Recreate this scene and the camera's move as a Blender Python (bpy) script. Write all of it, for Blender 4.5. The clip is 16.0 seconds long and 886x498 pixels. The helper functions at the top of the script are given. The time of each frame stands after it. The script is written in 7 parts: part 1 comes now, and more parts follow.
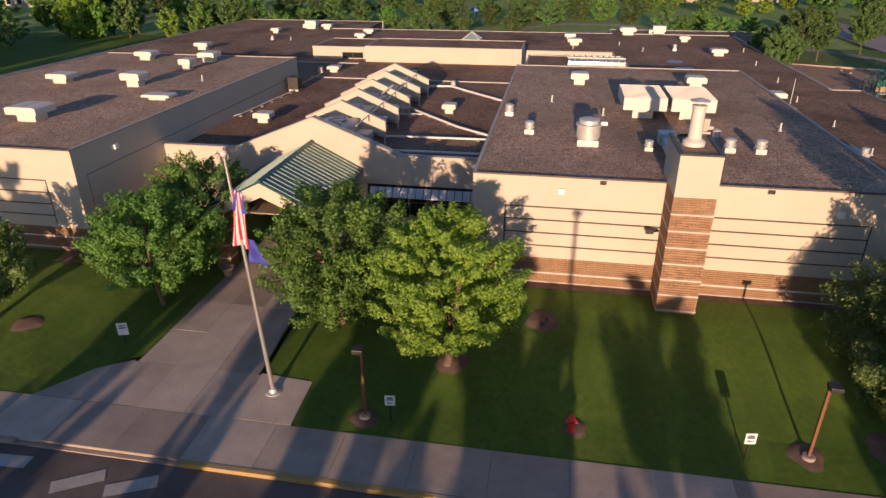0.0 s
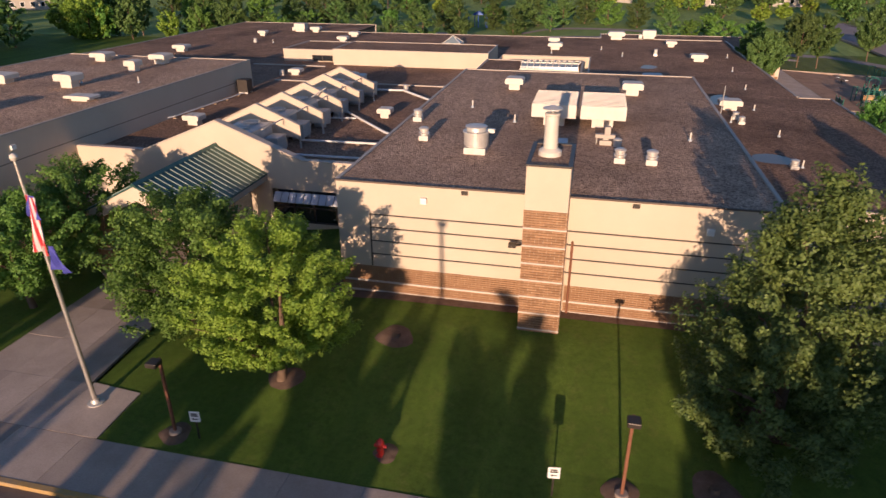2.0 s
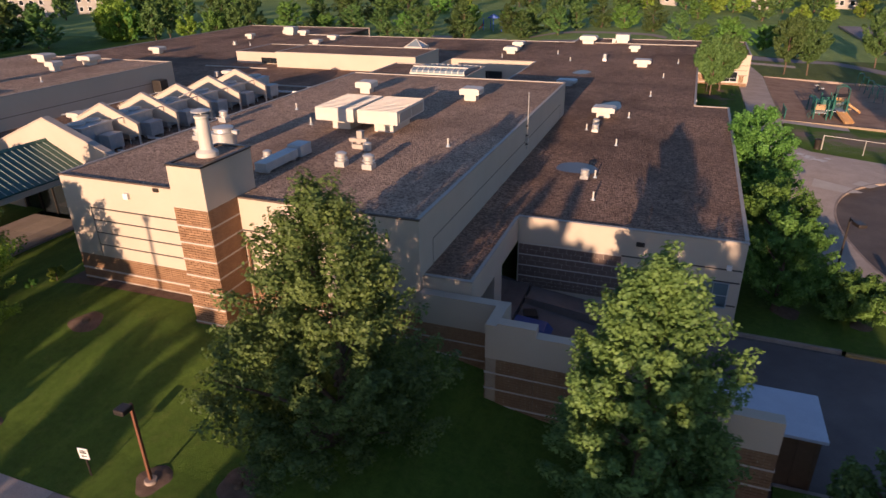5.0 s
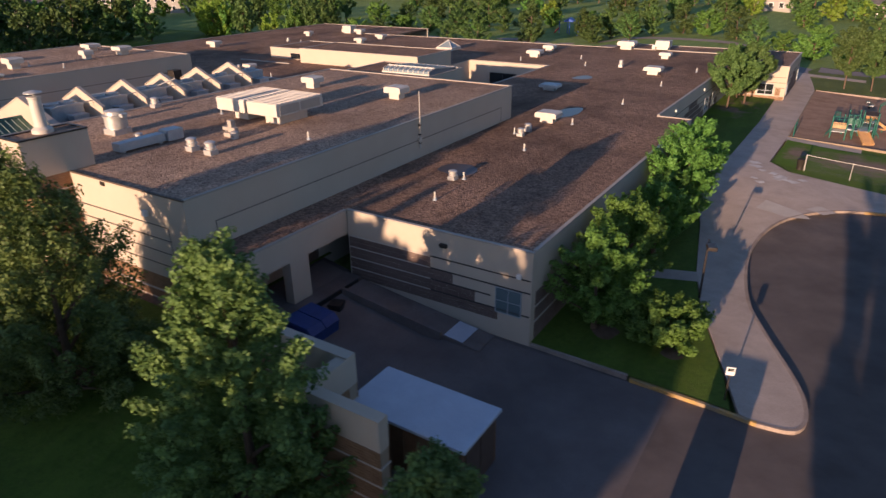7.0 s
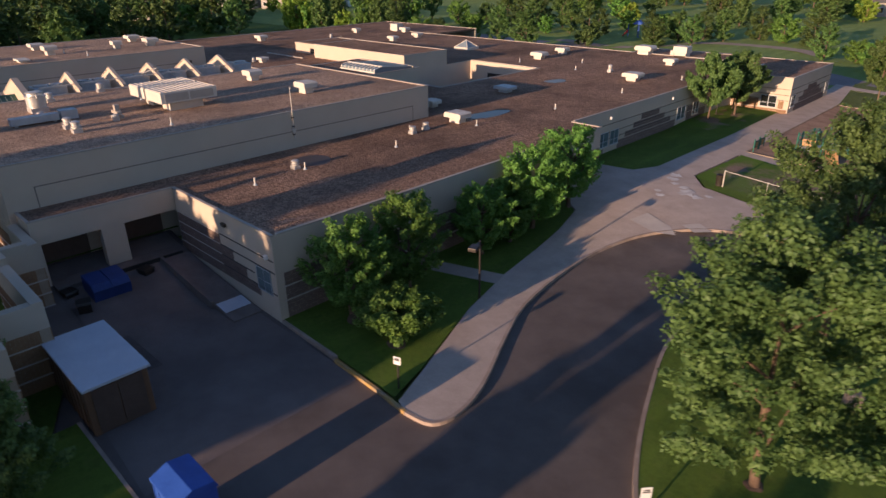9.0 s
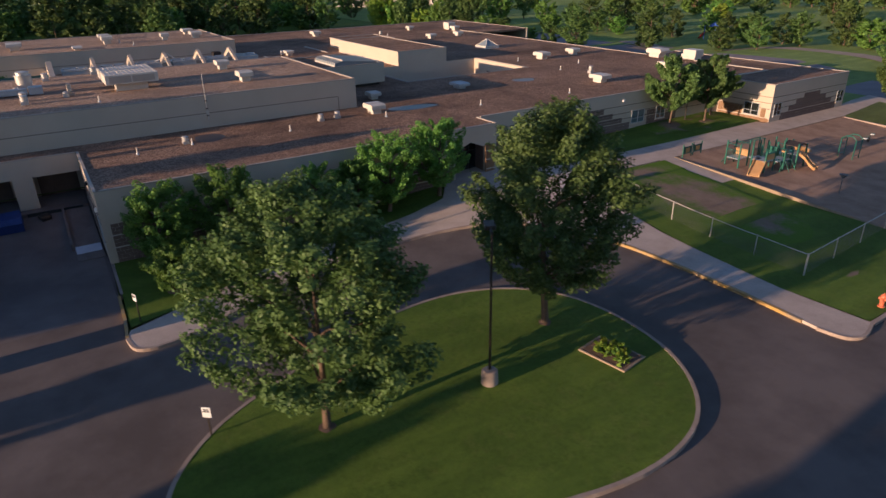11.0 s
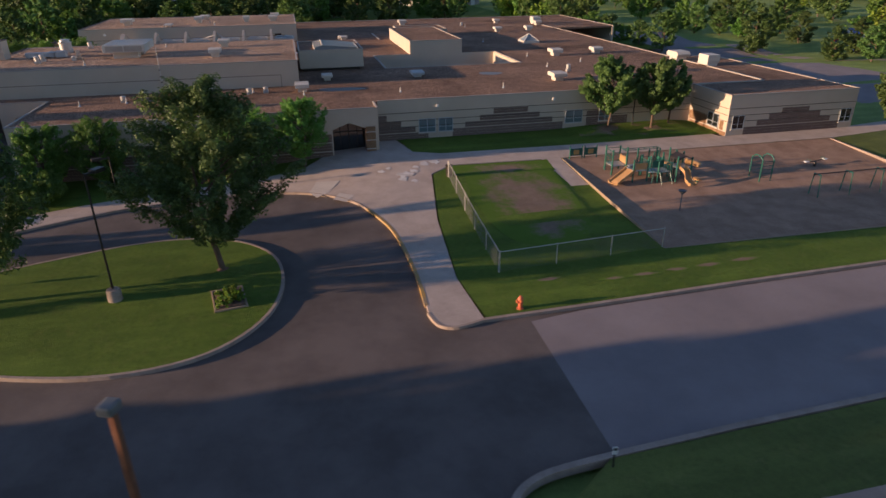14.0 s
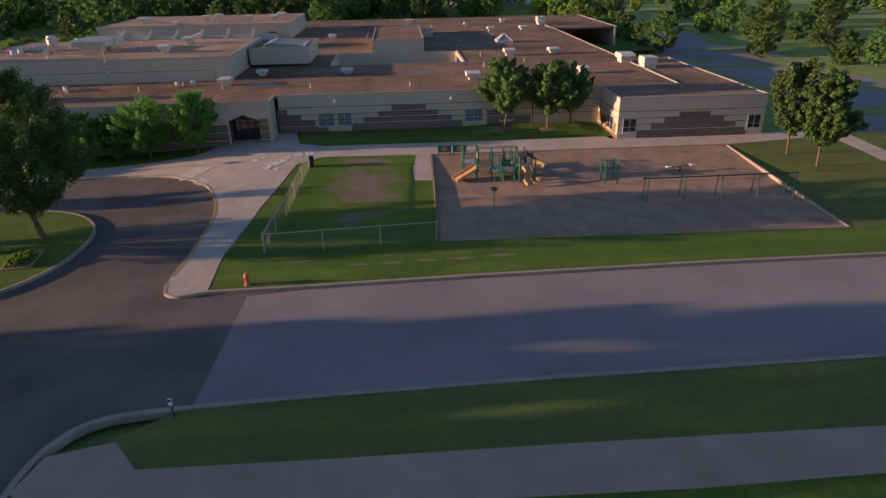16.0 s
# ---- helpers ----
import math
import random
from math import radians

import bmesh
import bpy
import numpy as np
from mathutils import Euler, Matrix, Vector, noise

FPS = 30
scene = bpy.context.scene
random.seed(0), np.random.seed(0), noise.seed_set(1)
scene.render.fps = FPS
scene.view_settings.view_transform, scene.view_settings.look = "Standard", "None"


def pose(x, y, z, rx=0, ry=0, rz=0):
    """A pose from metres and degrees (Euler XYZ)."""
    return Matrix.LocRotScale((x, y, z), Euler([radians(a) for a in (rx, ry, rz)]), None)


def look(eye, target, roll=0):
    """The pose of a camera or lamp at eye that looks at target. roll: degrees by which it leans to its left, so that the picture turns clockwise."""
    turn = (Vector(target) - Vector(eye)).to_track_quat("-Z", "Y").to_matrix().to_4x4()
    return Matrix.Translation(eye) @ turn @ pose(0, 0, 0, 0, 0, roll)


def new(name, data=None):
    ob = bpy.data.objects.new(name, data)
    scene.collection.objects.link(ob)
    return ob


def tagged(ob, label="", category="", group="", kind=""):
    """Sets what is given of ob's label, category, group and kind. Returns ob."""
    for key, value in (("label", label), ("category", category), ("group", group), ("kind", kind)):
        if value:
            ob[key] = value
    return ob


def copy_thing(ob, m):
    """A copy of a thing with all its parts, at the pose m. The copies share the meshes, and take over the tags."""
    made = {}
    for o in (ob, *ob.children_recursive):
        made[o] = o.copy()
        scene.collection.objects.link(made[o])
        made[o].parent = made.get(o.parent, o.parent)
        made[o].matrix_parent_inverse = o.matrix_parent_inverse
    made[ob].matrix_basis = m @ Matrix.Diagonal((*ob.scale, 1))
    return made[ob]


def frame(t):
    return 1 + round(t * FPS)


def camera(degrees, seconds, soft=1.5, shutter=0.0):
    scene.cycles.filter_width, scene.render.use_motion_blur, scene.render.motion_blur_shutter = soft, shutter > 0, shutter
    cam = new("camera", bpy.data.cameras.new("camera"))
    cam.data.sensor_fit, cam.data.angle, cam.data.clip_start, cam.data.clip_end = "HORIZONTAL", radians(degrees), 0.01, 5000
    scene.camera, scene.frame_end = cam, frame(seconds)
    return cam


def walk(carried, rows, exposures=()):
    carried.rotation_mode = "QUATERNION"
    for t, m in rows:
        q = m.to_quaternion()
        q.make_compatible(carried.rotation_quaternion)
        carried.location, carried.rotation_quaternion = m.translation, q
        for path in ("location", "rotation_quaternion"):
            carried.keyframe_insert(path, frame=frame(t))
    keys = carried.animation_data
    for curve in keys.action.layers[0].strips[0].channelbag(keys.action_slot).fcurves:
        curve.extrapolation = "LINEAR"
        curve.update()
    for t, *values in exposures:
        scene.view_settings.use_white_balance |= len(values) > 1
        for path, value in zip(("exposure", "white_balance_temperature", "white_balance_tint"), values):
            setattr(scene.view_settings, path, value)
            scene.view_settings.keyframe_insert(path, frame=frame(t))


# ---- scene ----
import colorsys

# camera and its way
LENS = 69.73
cam = camera(LENS, 16.0, soft=1.5, shutter=0.3)
PATH = [
    (0, (3.118, 4.611, 14.412), 9.871, -25.352, -0.068),
    (0.5, (4.551, 5.213, 14.256), 10.856, -25.031, -0.213),
    (1, (6.088, 5.776, 14.207), 11.620, -24.971, -0.169),
    (1.5, (7.867, 6.385, 14.189), 12.431, -24.944, -0.226),
    (2, (9.776, 7.053, 14.227), 13.008, -25.027, -0.134),
    (2.5, (12.017, 7.785, 14.198), 13.645, -24.916, -0.327),
    (3, (14.402, 8.541, 14.214), 13.931, -24.901, -0.450),
    (3.5, (17.021, 9.062, 14.311), 14.499, -24.899, -0.757),
    (4, (19.653, 9.775, 14.301), 15.575, -24.922, -0.839),
    (6.5, (34.243, 14.308, 14.163), 30.718, -24.428, -0.836),
    (7, (37.478, 16.225, 14.046), 32.644, -24.394, -0.784),
    (7.5, (40.688, 18.019, 13.909), 34.289, -24.185, -0.872),
    (8, (44.113, 19.953, 14.146), 37.267, -24.409, -0.793),
    (8.5, (47.497, 22.112, 14.257), 41.218, -24.423, -0.610),
    (9, (51.059, 24.445, 14.237), 44.648, -24.390, -0.690),
    (11.5, (67.305, 38.630, 14.283), 61.431, -24.348, -0.815),
    (12, (69.604, 41.826, 14.307), 65.234, -24.458, -0.542),
    (12.5, (71.961, 45.383, 14.296), 68.747, -24.489, -0.567),
    (13, (74.030, 49.080, 14.303), 71.810, -24.582, -0.548),
    (13.5, (75.969, 53.006, 14.228), 74.399, -24.598, -0.525),
    (14, (77.869, 57.024, 14.190), 77.142, -24.607, -0.520),
    (14.5, (79.394, 61.260, 14.135), 79.481, -24.598, -0.526),
    (15, (80.786, 65.624, 14.108), 81.561, -24.568, -0.783),
    (15.5, (82.001, 69.896, 14.250), 83.564, -24.590, -0.964),
    (16, (82.969, 74.256, 14.366), 86.459, -24.622, -1.086),
]


def aim(eye, yaw, pitch, roll):
    a, b = radians(yaw), radians(pitch)
    way = Vector((-math.sin(a) * math.cos(b), math.cos(a) * math.cos(b), math.sin(b)))
    return look(eye, Vector(eye) + way * 20, roll)


EXPOSURE = [(0, 0.64, 6300, 26), (4, 0.71, 6290, 29), (7, 0.79, 6310, 29), (9, 0.78, 6330, 28), (11.5, 0.72, 6280, 27), (14, 0.80, 6550, 27), (16, 0.86, 6620, 27)]
walk(cam, [(t, aim(e, yaw, pitch, roll)) for t, e, yaw, pitch, roll in PATH], EXPOSURE)

# light: a low evening sun from behind the street, and the sky
SUN_ELEV, SUN_AZ = 8.2, -0.3      # degrees; azimuth of the light's travel, from +y towards +x
world = bpy.data.worlds.new("evening_sky")
scene.world = world
world.use_nodes = True
wn = world.node_tree.nodes
sky = wn.new("ShaderNodeTexSky")
sky.sky_type = "NISHITA"
sky.sun_disc = False
sky.sun_elevation = radians(SUN_ELEV)
sky.sun_rotation = radians(180 + SUN_AZ)
sky.air_density, sky.dust_density, sky.ozone_density = 1.0, 0.4, 3.0
world.node_tree.links.new(sky.outputs["Color"], wn["Background"].inputs["Color"])
wn["Background"].inputs["Strength"].default_value = 0.099
sun = new("sun", bpy.data.lights.new("sun", "SUN"))
sun.data.energy, sun.data.angle, sun.data.color = 4.15, radians(0.45), (1.0, 0.745, 0.455)
_e, _a = radians(SUN_ELEV), radians(SUN_AZ)
_d = Vector((math.sin(_a) * math.cos(_e), math.cos(_a) * math.cos(_e), -math.sin(_e)))
sun.matrix_world = look((0, -60, 40), Vector((0, -60, 40)) + _d)


# ---- tools of this scene ----
def sstep(a, b, v):
    t = min(1.0, max(0.0, (v - a) / (b - a)))
    return t * t * (3 - 2 * t)


def gz(x, y):
    """The height of the lawn and the walks."""
    front = 0.92 * sstep(20.6, 28.6, y) * sstep(-7, 2, x) * (1 - sstep(16, 24, x))
    west = 0.6 * sstep(21, 29, y) * (1 - sstep(-20, -13, x)) * sstep(-60, -30, x)
    east = -0.5 * sstep(14, 28, x) * (1 - sstep(110, 150, y))
    north = 0.85 * sstep(50, 66, y) * (1 - sstep(27, 46, x)) * sstep(14, 28, x) * (1 - sstep(110, 150, y))
    mound = 0.28 * sstep(79, 83, y) * (1 - sstep(90, 92.2, y)) * sstep(25, 26.5, x) * (1 - sstep(29.2, 31, x))
    return front + west + east + north + mound


ROAD = -0.13       # roads lie this much below the lawns
BASE = -0.5


class MB:
    """Collects vertices and faces of one mesh."""

    def __init__(self):
        self.v, self.f = [], []

    def add(self, vs, fs):
        o = len(self.v)
        self.v += [tuple(p) for p in vs]
        self.f += [tuple(i + o for i in f) for f in fs]
        return self

    def box(self, x0, x1, y0, y1, z0, z1, m=None):
        vs = [Vector((x, y, z)) for z in (z0, z1) for y in (y0, y1) for x in (x0, x1)]
        if m is not None:
            vs = [m @ p for p in vs]
        return self.add(vs, [(0, 2, 3, 1), (4, 5, 7, 6), (0, 1, 5, 4), (2, 6, 7, 3), (0, 4, 6, 2), (1, 3, 7, 5)])

    def prism(self, pts, axis, a, b):
        """A polygon in the plane across an axis, drawn out from a to b."""
        n = len(pts)
        mk = {"x": lambda p, c: (c, p[0], p[1]), "y": lambda p, c: (p[0], c, p[1]), "z": lambda p, c: (p[0], p[1], c)}[axis]
        vs = [mk(p, a) for p in pts] + [mk(p, b) for p in pts]
        fs = [tuple(range(n)), tuple(range(2 * n - 1, n - 1, -1))] + [(i, i + n, (i + 1) % n + n, (i + 1) % n) for i in range(n)]
        return self.add(vs, fs)

    def ring(self, profile, n=16, c=(0, 0, 0), m=None):
        """A turned shape about z from (radius, height) pairs, closed at both ends."""
        vs, fs = [], []
        for r, z in profile:
            for i in range(n):
                a = 2 * math.pi * i / n
                p = Vector((c[0] + r * math.cos(a), c[1] + r * math.sin(a), c[2] + z))
                vs.append(m @ p if m is not None else p)
        for k in range(len(profile) - 1):
            for i in range(n):
                fs.append((k * n + i, k * n + (i + 1) % n, (k + 1) * n + (i + 1) % n, (k + 1) * n + i))
        fs += [tuple(range(n - 1, -1, -1)), tuple(range((len(profile) - 1) * n, len(profile) * n))]
        return self.add(vs, fs)

    def tube(self, path, r, n=8):
        """A round bar along points, r a radius or one per point."""
        path = [Vector(p) for p in path]
        rs = r if isinstance(r, (list, tuple)) else [r] * len(path)
        vs, fs = [], []
        for i, p in enumerate(path):
            d = (path[min(i + 1, len(path) - 1)] - path[max(i - 1, 0)]).normalized()
            u = d.cross(Vector((0, 0, 1)) if abs(d.z) < 0.9 else Vector((1, 0, 0))).normalized()
            w = d.cross(u)
            for k in range(n):
                a = 2 * math.pi * k / n
                vs.append(p + (u * math.cos(a) + w * math.sin(a)) * rs[i])
        for i in range(len(path) - 1):
            for k in range(n):
                fs.append((i * n + k, i * n + (k + 1) % n, (i + 1) * n + (k + 1) % n, (i + 1) * n + k))
        fs += [tuple(range(n - 1, -1, -1)), tuple(range((len(path) - 1) * n, len(path) * n))]
        return self.add(vs, fs)

    def mesh(self, name, material, smooth=False):
        me = bpy.data.meshes.new(name)
        me.from_pydata(self.v, [], self.f)
        bm = bmesh.new()
        bm.from_mesh(me)
        bmesh.ops.recalc_face_normals(bm, faces=bm.faces)
        bm.to_mesh(me)
        bm.free()
        me.materials.append(material)
        if smooth:
            me.polygons.foreach_set("use_smooth", [True] * len(me.polygons))
        return me


def part(name, mb, material, parent=None, label="", smooth=False, bevel=0.0):
    """One mesh object, a part of parent (a thing or a part) where one is given."""
    ob = new(name, mb.mesh(name, material, smooth))
    if parent is not None:
        ob.parent = parent
    if label:
        ob["label"] = label
    if bevel:
        mod = ob.modifiers.new("bevel", "BEVEL")
        mod.width, mod.segments, mod.limit_method = bevel, 2, "ANGLE"
    if smooth:
        mod = ob.modifiers.new("edges", "EDGE_SPLIT")
        mod.split_angle = radians(40)
    return ob


def thing(name, at, label, category, group="", rz=0.0):
    ob = new(name)
    ob.empty_display_size = 0.3
    ob.matrix_world = pose(*at, 0, 0, rz)
    return tagged(ob, label, category, group)


def spline(pts, closed=False, step=6):
    """Points along a smooth curve through the given ones."""
    n, out = len(pts), []
    last = n if closed else n - 1
    for i in range(last):
        p = [Vector(pts[(i + k) % n] if closed else pts[min(max(i + k, 0), n - 1)]) for k in (-1, 0, 1, 2)]
        for s in range(step):
            t = s / step
            out.append(0.5 * (2 * p[1] + (p[2] - p[0]) * t + (2 * p[0] - 5 * p[1] + 4 * p[2] - p[3]) * t * t + (3 * p[1] - p[0] - 3 * p[2] + p[3]) * t ** 3))
    if not closed:
        out.append(Vector(pts[-1]))
    return [(v[0], v[1]) for v in out]


def draped(name, pts, off, material, label, cell=4.0, kind="structure", category="", thick=0.0):
    """A sheet over the ground inside an outline."""
    bm = bmesh.new()
    bm.faces.new([bm.verts.new((x, y, 0)) for x, y in pts])
    bm.normal_update()
    bmesh.ops.triangulate(bm, faces=bm.faces[:])
    xs, ys = [p[0] for p in pts], [p[1] for p in pts]
    for lo, hi, n in ((min(xs), max(xs), (1, 0, 0)), (min(ys), max(ys), (0, 1, 0))):
        k = math.ceil(lo / cell)
        while k * cell < hi:
            if -60 < k * cell < 160:
                bmesh.ops.bisect_plane(bm, geom=bm.verts[:] + bm.edges[:] + bm.faces[:], plane_co=[c * k * cell for c in n], plane_no=n)
            k += 1
    for v in bm.verts:
        v.co.z = gz(v.co.x, v.co.y) + off
    if thick:
        ext = bmesh.ops.extrude_face_region(bm, geom=bm.faces[:])
        for v in ext["geom"]:
            if isinstance(v, bmesh.types.BMVert):
                v.co.z -= thick
    bmesh.ops.recalc_face_normals(bm, faces=bm.faces)
    if not thick:
        for f in bm.faces:
            if f.normal.z < 0:
                f.normal_flip()
    me = bpy.data.meshes.new(name)
    bm.to_mesh(me)
    bm.free()
    me.materials.append(material)
    return tagged(new(name, me), label, category or name, "", kind)


def strip(mb, line, w, h0, h1, side=0.0):
    """A kerb of width w along a line on the ground, from h0 to h1 above the lawn's height."""
    pts = [Vector((p[0], p[1])) for p in line]
    rows = []
    for i, p in enumerate(pts):
        d = (pts[min(i + 1, len(pts) - 1)] - pts[max(i - 1, 0)]).normalized()
        nrm = Vector((-d.y, d.x))
        rows.append((p + nrm * (side - w / 2), p + nrm * (side + w / 2)))
    vs, fs = [], []
    for i, (a, b) in enumerate(rows):
        za = gz(pts[i].x, pts[i].y)
        vs += [(a.x, a.y, za + h0), (a.x, a.y, za + h1), (b.x, b.y, za + h1), (b.x, b.y, za + h0)]
    for i in range(len(rows) - 1):
        o = 4 * i
        fs += [(o, o + 1, o + 5, o + 4), (o + 1, o + 2, o + 6, o + 5), (o + 2, o + 3, o + 7, o + 6)]
    n = 4 * (len(rows) - 1)
    fs += [(0, 1, 2, 3), (n + 3, n + 2, n + 1, n)]
    return mb.add(vs, fs)


# ---- materials ----
def shader(name):
    m = bpy.data.materials.new(name)
    m.use_nodes = True
    nt = m.node_tree
    return m, nt, nt.nodes["Principled BSDF"], lambda a, b: nt.links.new(a, b)


def mixed(nt, a, b, fac, mode="MIX"):
    n = nt.nodes.new("ShaderNodeMix")
    n.data_type, n.blend_type = "RGBA", mode
    for sock, val in ((n.inputs["Factor"], fac), (n.inputs["A"], a), (n.inputs["B"], b)):
        if isinstance(val, bpy.types.NodeSocket):
            nt.links.new(val, sock)
        else:
            sock.default_value = val if not isinstance(val, tuple) else (*val[:3], 1)
    return n.outputs["Result"]


def noise_tex(nt, scale, detail=4, rough=0.6, stretch=None):
    co = nt.nodes.new("ShaderNodeTexCoord")
    n = nt.nodes.new("ShaderNodeTexNoise")
    n.inputs["Scale"].default_value, n.inputs["Detail"].default_value, n.inputs["Roughness"].default_value = scale, detail, rough
    if stretch:
        mp = nt.nodes.new("ShaderNodeMapping")
        mp.inputs["Scale"].default_value = stretch
        nt.links.new(co.outputs["Object"], mp.inputs["Vector"])
        nt.links.new(mp.outputs["Vector"], n.inputs["Vector"])
    else:
        nt.links.new(co.outputs["Object"], n.inputs["Vector"])
    return n.outputs["Fac"]


def ramp(nt, fac, lo, hi):
    n = nt.nodes.new("ShaderNodeMapRange")
    n.inputs["From Min"].default_value, n.inputs["From Max"].default_value = lo, hi
    nt.links.new(fac, n.inputs["Value"])
    return n.outputs["Result"]


def surface(name, c1, c2, big=0.4, fine=20.0, rough=0.8, metal=0.0, bump=0.3, depth=0.01, fine_amount=0.35, c3=None, stretch=None, rnd=0.0, spec=0.5):
    """A surface with broad stains from c1 to c2, fine grain and relief."""
    m, nt, b, link = shader(name)
    n1, n2 = noise_tex(nt, big, 5, 0.65, stretch), noise_tex(nt, fine, 6, 0.7, stretch)
    col = mixed(nt, c1, c2, ramp(nt, n1, 0.35, 0.65))
    col = mixed(nt, col, c3 or tuple(0.45 * v for v in c1), mixed_fac(nt, ramp(nt, n2, 0.42, 0.72), fine_amount))
    if rnd:
        info = nt.nodes.new("ShaderNodeObjectInfo")
        hsv = nt.nodes.new("ShaderNodeHueSaturation")
        link(ramp_to(nt, info.outputs["Random"], 1 - rnd, 1 + rnd), hsv.inputs["Value"])
        link(col, hsv.inputs["Color"])
        col = hsv.outputs["Color"]
    link(col, b.inputs["Base Color"])
    b.inputs["Roughness"].default_value, b.inputs["Metallic"].default_value = rough, metal
    b.inputs["Specular IOR Level"].default_value = spec
    bp = nt.nodes.new("ShaderNodeBump")
    bp.inputs["Strength"].default_value, bp.inputs["Distance"].default_value = bump, depth
    link(n2, bp.inputs["Height"])
    link(bp.outputs["Normal"], b.inputs["Normal"])
    return m


def mixed_fac(nt, fac, k):
    n = nt.nodes.new("ShaderNodeMath")
    n.operation = "MULTIPLY"
    nt.links.new(fac, n.inputs[0])
    n.inputs[1].default_value = k
    return n.outputs[0]


def ramp_to(nt, fac, lo, hi):
    n = nt.nodes.new("ShaderNodeMapRange")
    n.inputs["To Min"].default_value, n.inputs["To Max"].default_value = lo, hi
    nt.links.new(fac, n.inputs["Value"])
    return n.outputs["Result"]


def leaf_stuff(name, dark, light, glow=0.35):
    m, nt, b, link = shader(name)
    geo = nt.nodes.new("ShaderNodeNewGeometry")
    big = ramp(nt, noise_tex(nt, 1.1, 3, 0.6), 0.3, 0.7)
    f = nt.nodes.new("ShaderNodeMath")
    f.operation = "MULTIPLY_ADD"
    link(geo.outputs["Random Per Island"], f.inputs[0])
    f.inputs[1].default_value = 0.42
    link(mixed_fac(nt, big, 0.6), f.inputs[2])
    col = mixed(nt, dark, light, f.outputs[0])
    info = nt.nodes.new("ShaderNodeObjectInfo")
    hsv = nt.nodes.new("ShaderNodeHueSaturation")
    link(ramp_to(nt, info.outputs["Random"], 0.8, 1.2), hsv.inputs["Value"])
    link(ramp_to(nt, info.outputs["Random"], 0.485, 0.512), hsv.inputs["Hue"])
    link(col, hsv.inputs["Color"])
    link(hsv.outputs["Color"], b.inputs["Base Color"])
    b.inputs["Roughness"].default_value = 0.55
    b.inputs["Specular IOR Level"].default_value = 0.3
    tr = nt.nodes.new("ShaderNodeBsdfTranslucent")
    link(hsv.outputs["Color"], tr.inputs["Color"])
    mx = nt.nodes.new("ShaderNodeMixShader")
    mx.inputs[0].default_value = glow
    link(b.outputs[0], mx.inputs[1])
    link(tr.outputs[0], mx.inputs[2])
    link(mx.outputs[0], nt.nodes["Material Output"].inputs["Surface"])
    return m


def glazing(name, tint, rough=0.06):
    m, nt, b, link = shader(name)
    b.inputs["Base Color"].default_value = (*tint, 1)
    b.inputs["Roughness"].default_value = rough
    b.inputs["Specular IOR Level"].default_value = 0.9
    return m


def grass_stuff(name, c1, c2, c3):
    m, nt, b, link = shader(name)
    col = mixed(nt, c1, c2, ramp(nt, noise_tex(nt, 0.25, 5, 0.7), 0.35, 0.68))
    col = mixed(nt, col, c3, mixed_fac(nt, ramp(nt, noise_tex(nt, 1.6, 5, 0.75), 0.52, 0.8), 0.6))
    col = mixed(nt, col, tuple(0.35 * v for v in c1), mixed_fac(nt, ramp(nt, noise_tex(nt, 22.0, 6, 0.8), 0.4, 0.75), 0.7))
    col = mixed(nt, col, tuple(0.5 * v for v in c1), mixed_fac(nt, ramp(nt, noise_tex(nt, 4.5, 5, 0.7), 0.45, 0.7), 0.55))
    col = mixed(nt, col, tuple(1.25 * v for v in c2), mixed_fac(nt, ramp(nt, noise_tex(nt, 0.7, 4, 0.7, (1.0, 0.3, 1.0)), 0.5, 0.75), 0.5))
    # mown bands
    co = nt.nodes.new("ShaderNodeTexCoord")
    wv = nt.nodes.new("ShaderNodeTexWave")
    wv.bands_direction = "X"
    wv.inputs["Scale"].default_value, wv.inputs["Distortion"].default_value = 0.16, 1.2
    link(co.outputs["Object"], wv.inputs["Vector"])
    col = mixed(nt, col, tuple(0.75 * v for v in c1), mixed_fac(nt, wv.outputs["Fac"], 0.3))
    link(col, b.inputs["Base Color"])
    b.inputs["Roughness"].default_value = 0.85
    b.inputs["Specular IOR Level"].default_value = 0.15
    bp = nt.nodes.new("ShaderNodeBump")
    bp.inputs["Strength"].default_value, bp.inputs["Distance"].default_value = 0.8, 0.05
    link(noise_tex(nt, 30.0, 4, 0.8), bp.inputs["Height"])
    link(bp.outputs["Normal"], b.inputs["Normal"])
    return m


GRASS = grass_stuff("lawn_grass", (0.090, 0.158, 0.022), (0.150, 0.230, 0.034), (0.24, 0.235, 0.07))
VERGE = grass_stuff("verge_grass", (0.135, 0.168, 0.045), (0.19, 0.228, 0.06), (0.28, 0.25, 0.10))
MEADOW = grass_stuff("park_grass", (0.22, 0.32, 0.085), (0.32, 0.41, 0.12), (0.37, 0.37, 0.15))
STUCCO = surface("beige_stucco", (0.55, 0.448, 0.345), (0.59, 0.488, 0.38), 0.35, 60, 0.9, bump=0.15, depth=0.004, fine_amount=0.10, spec=0.2)
STUCCO_DARK = surface("tan_stucco", (0.46, 0.36, 0.27), (0.50, 0.40, 0.30), 0.35, 60, 0.9, bump=0.15, depth=0.004, fine_amount=0.10, spec=0.2)
GROOVE_SOFT = surface("shallow_joint", (0.22, 0.18, 0.145), (0.26, 0.21, 0.17), 2, 30, 0.8)
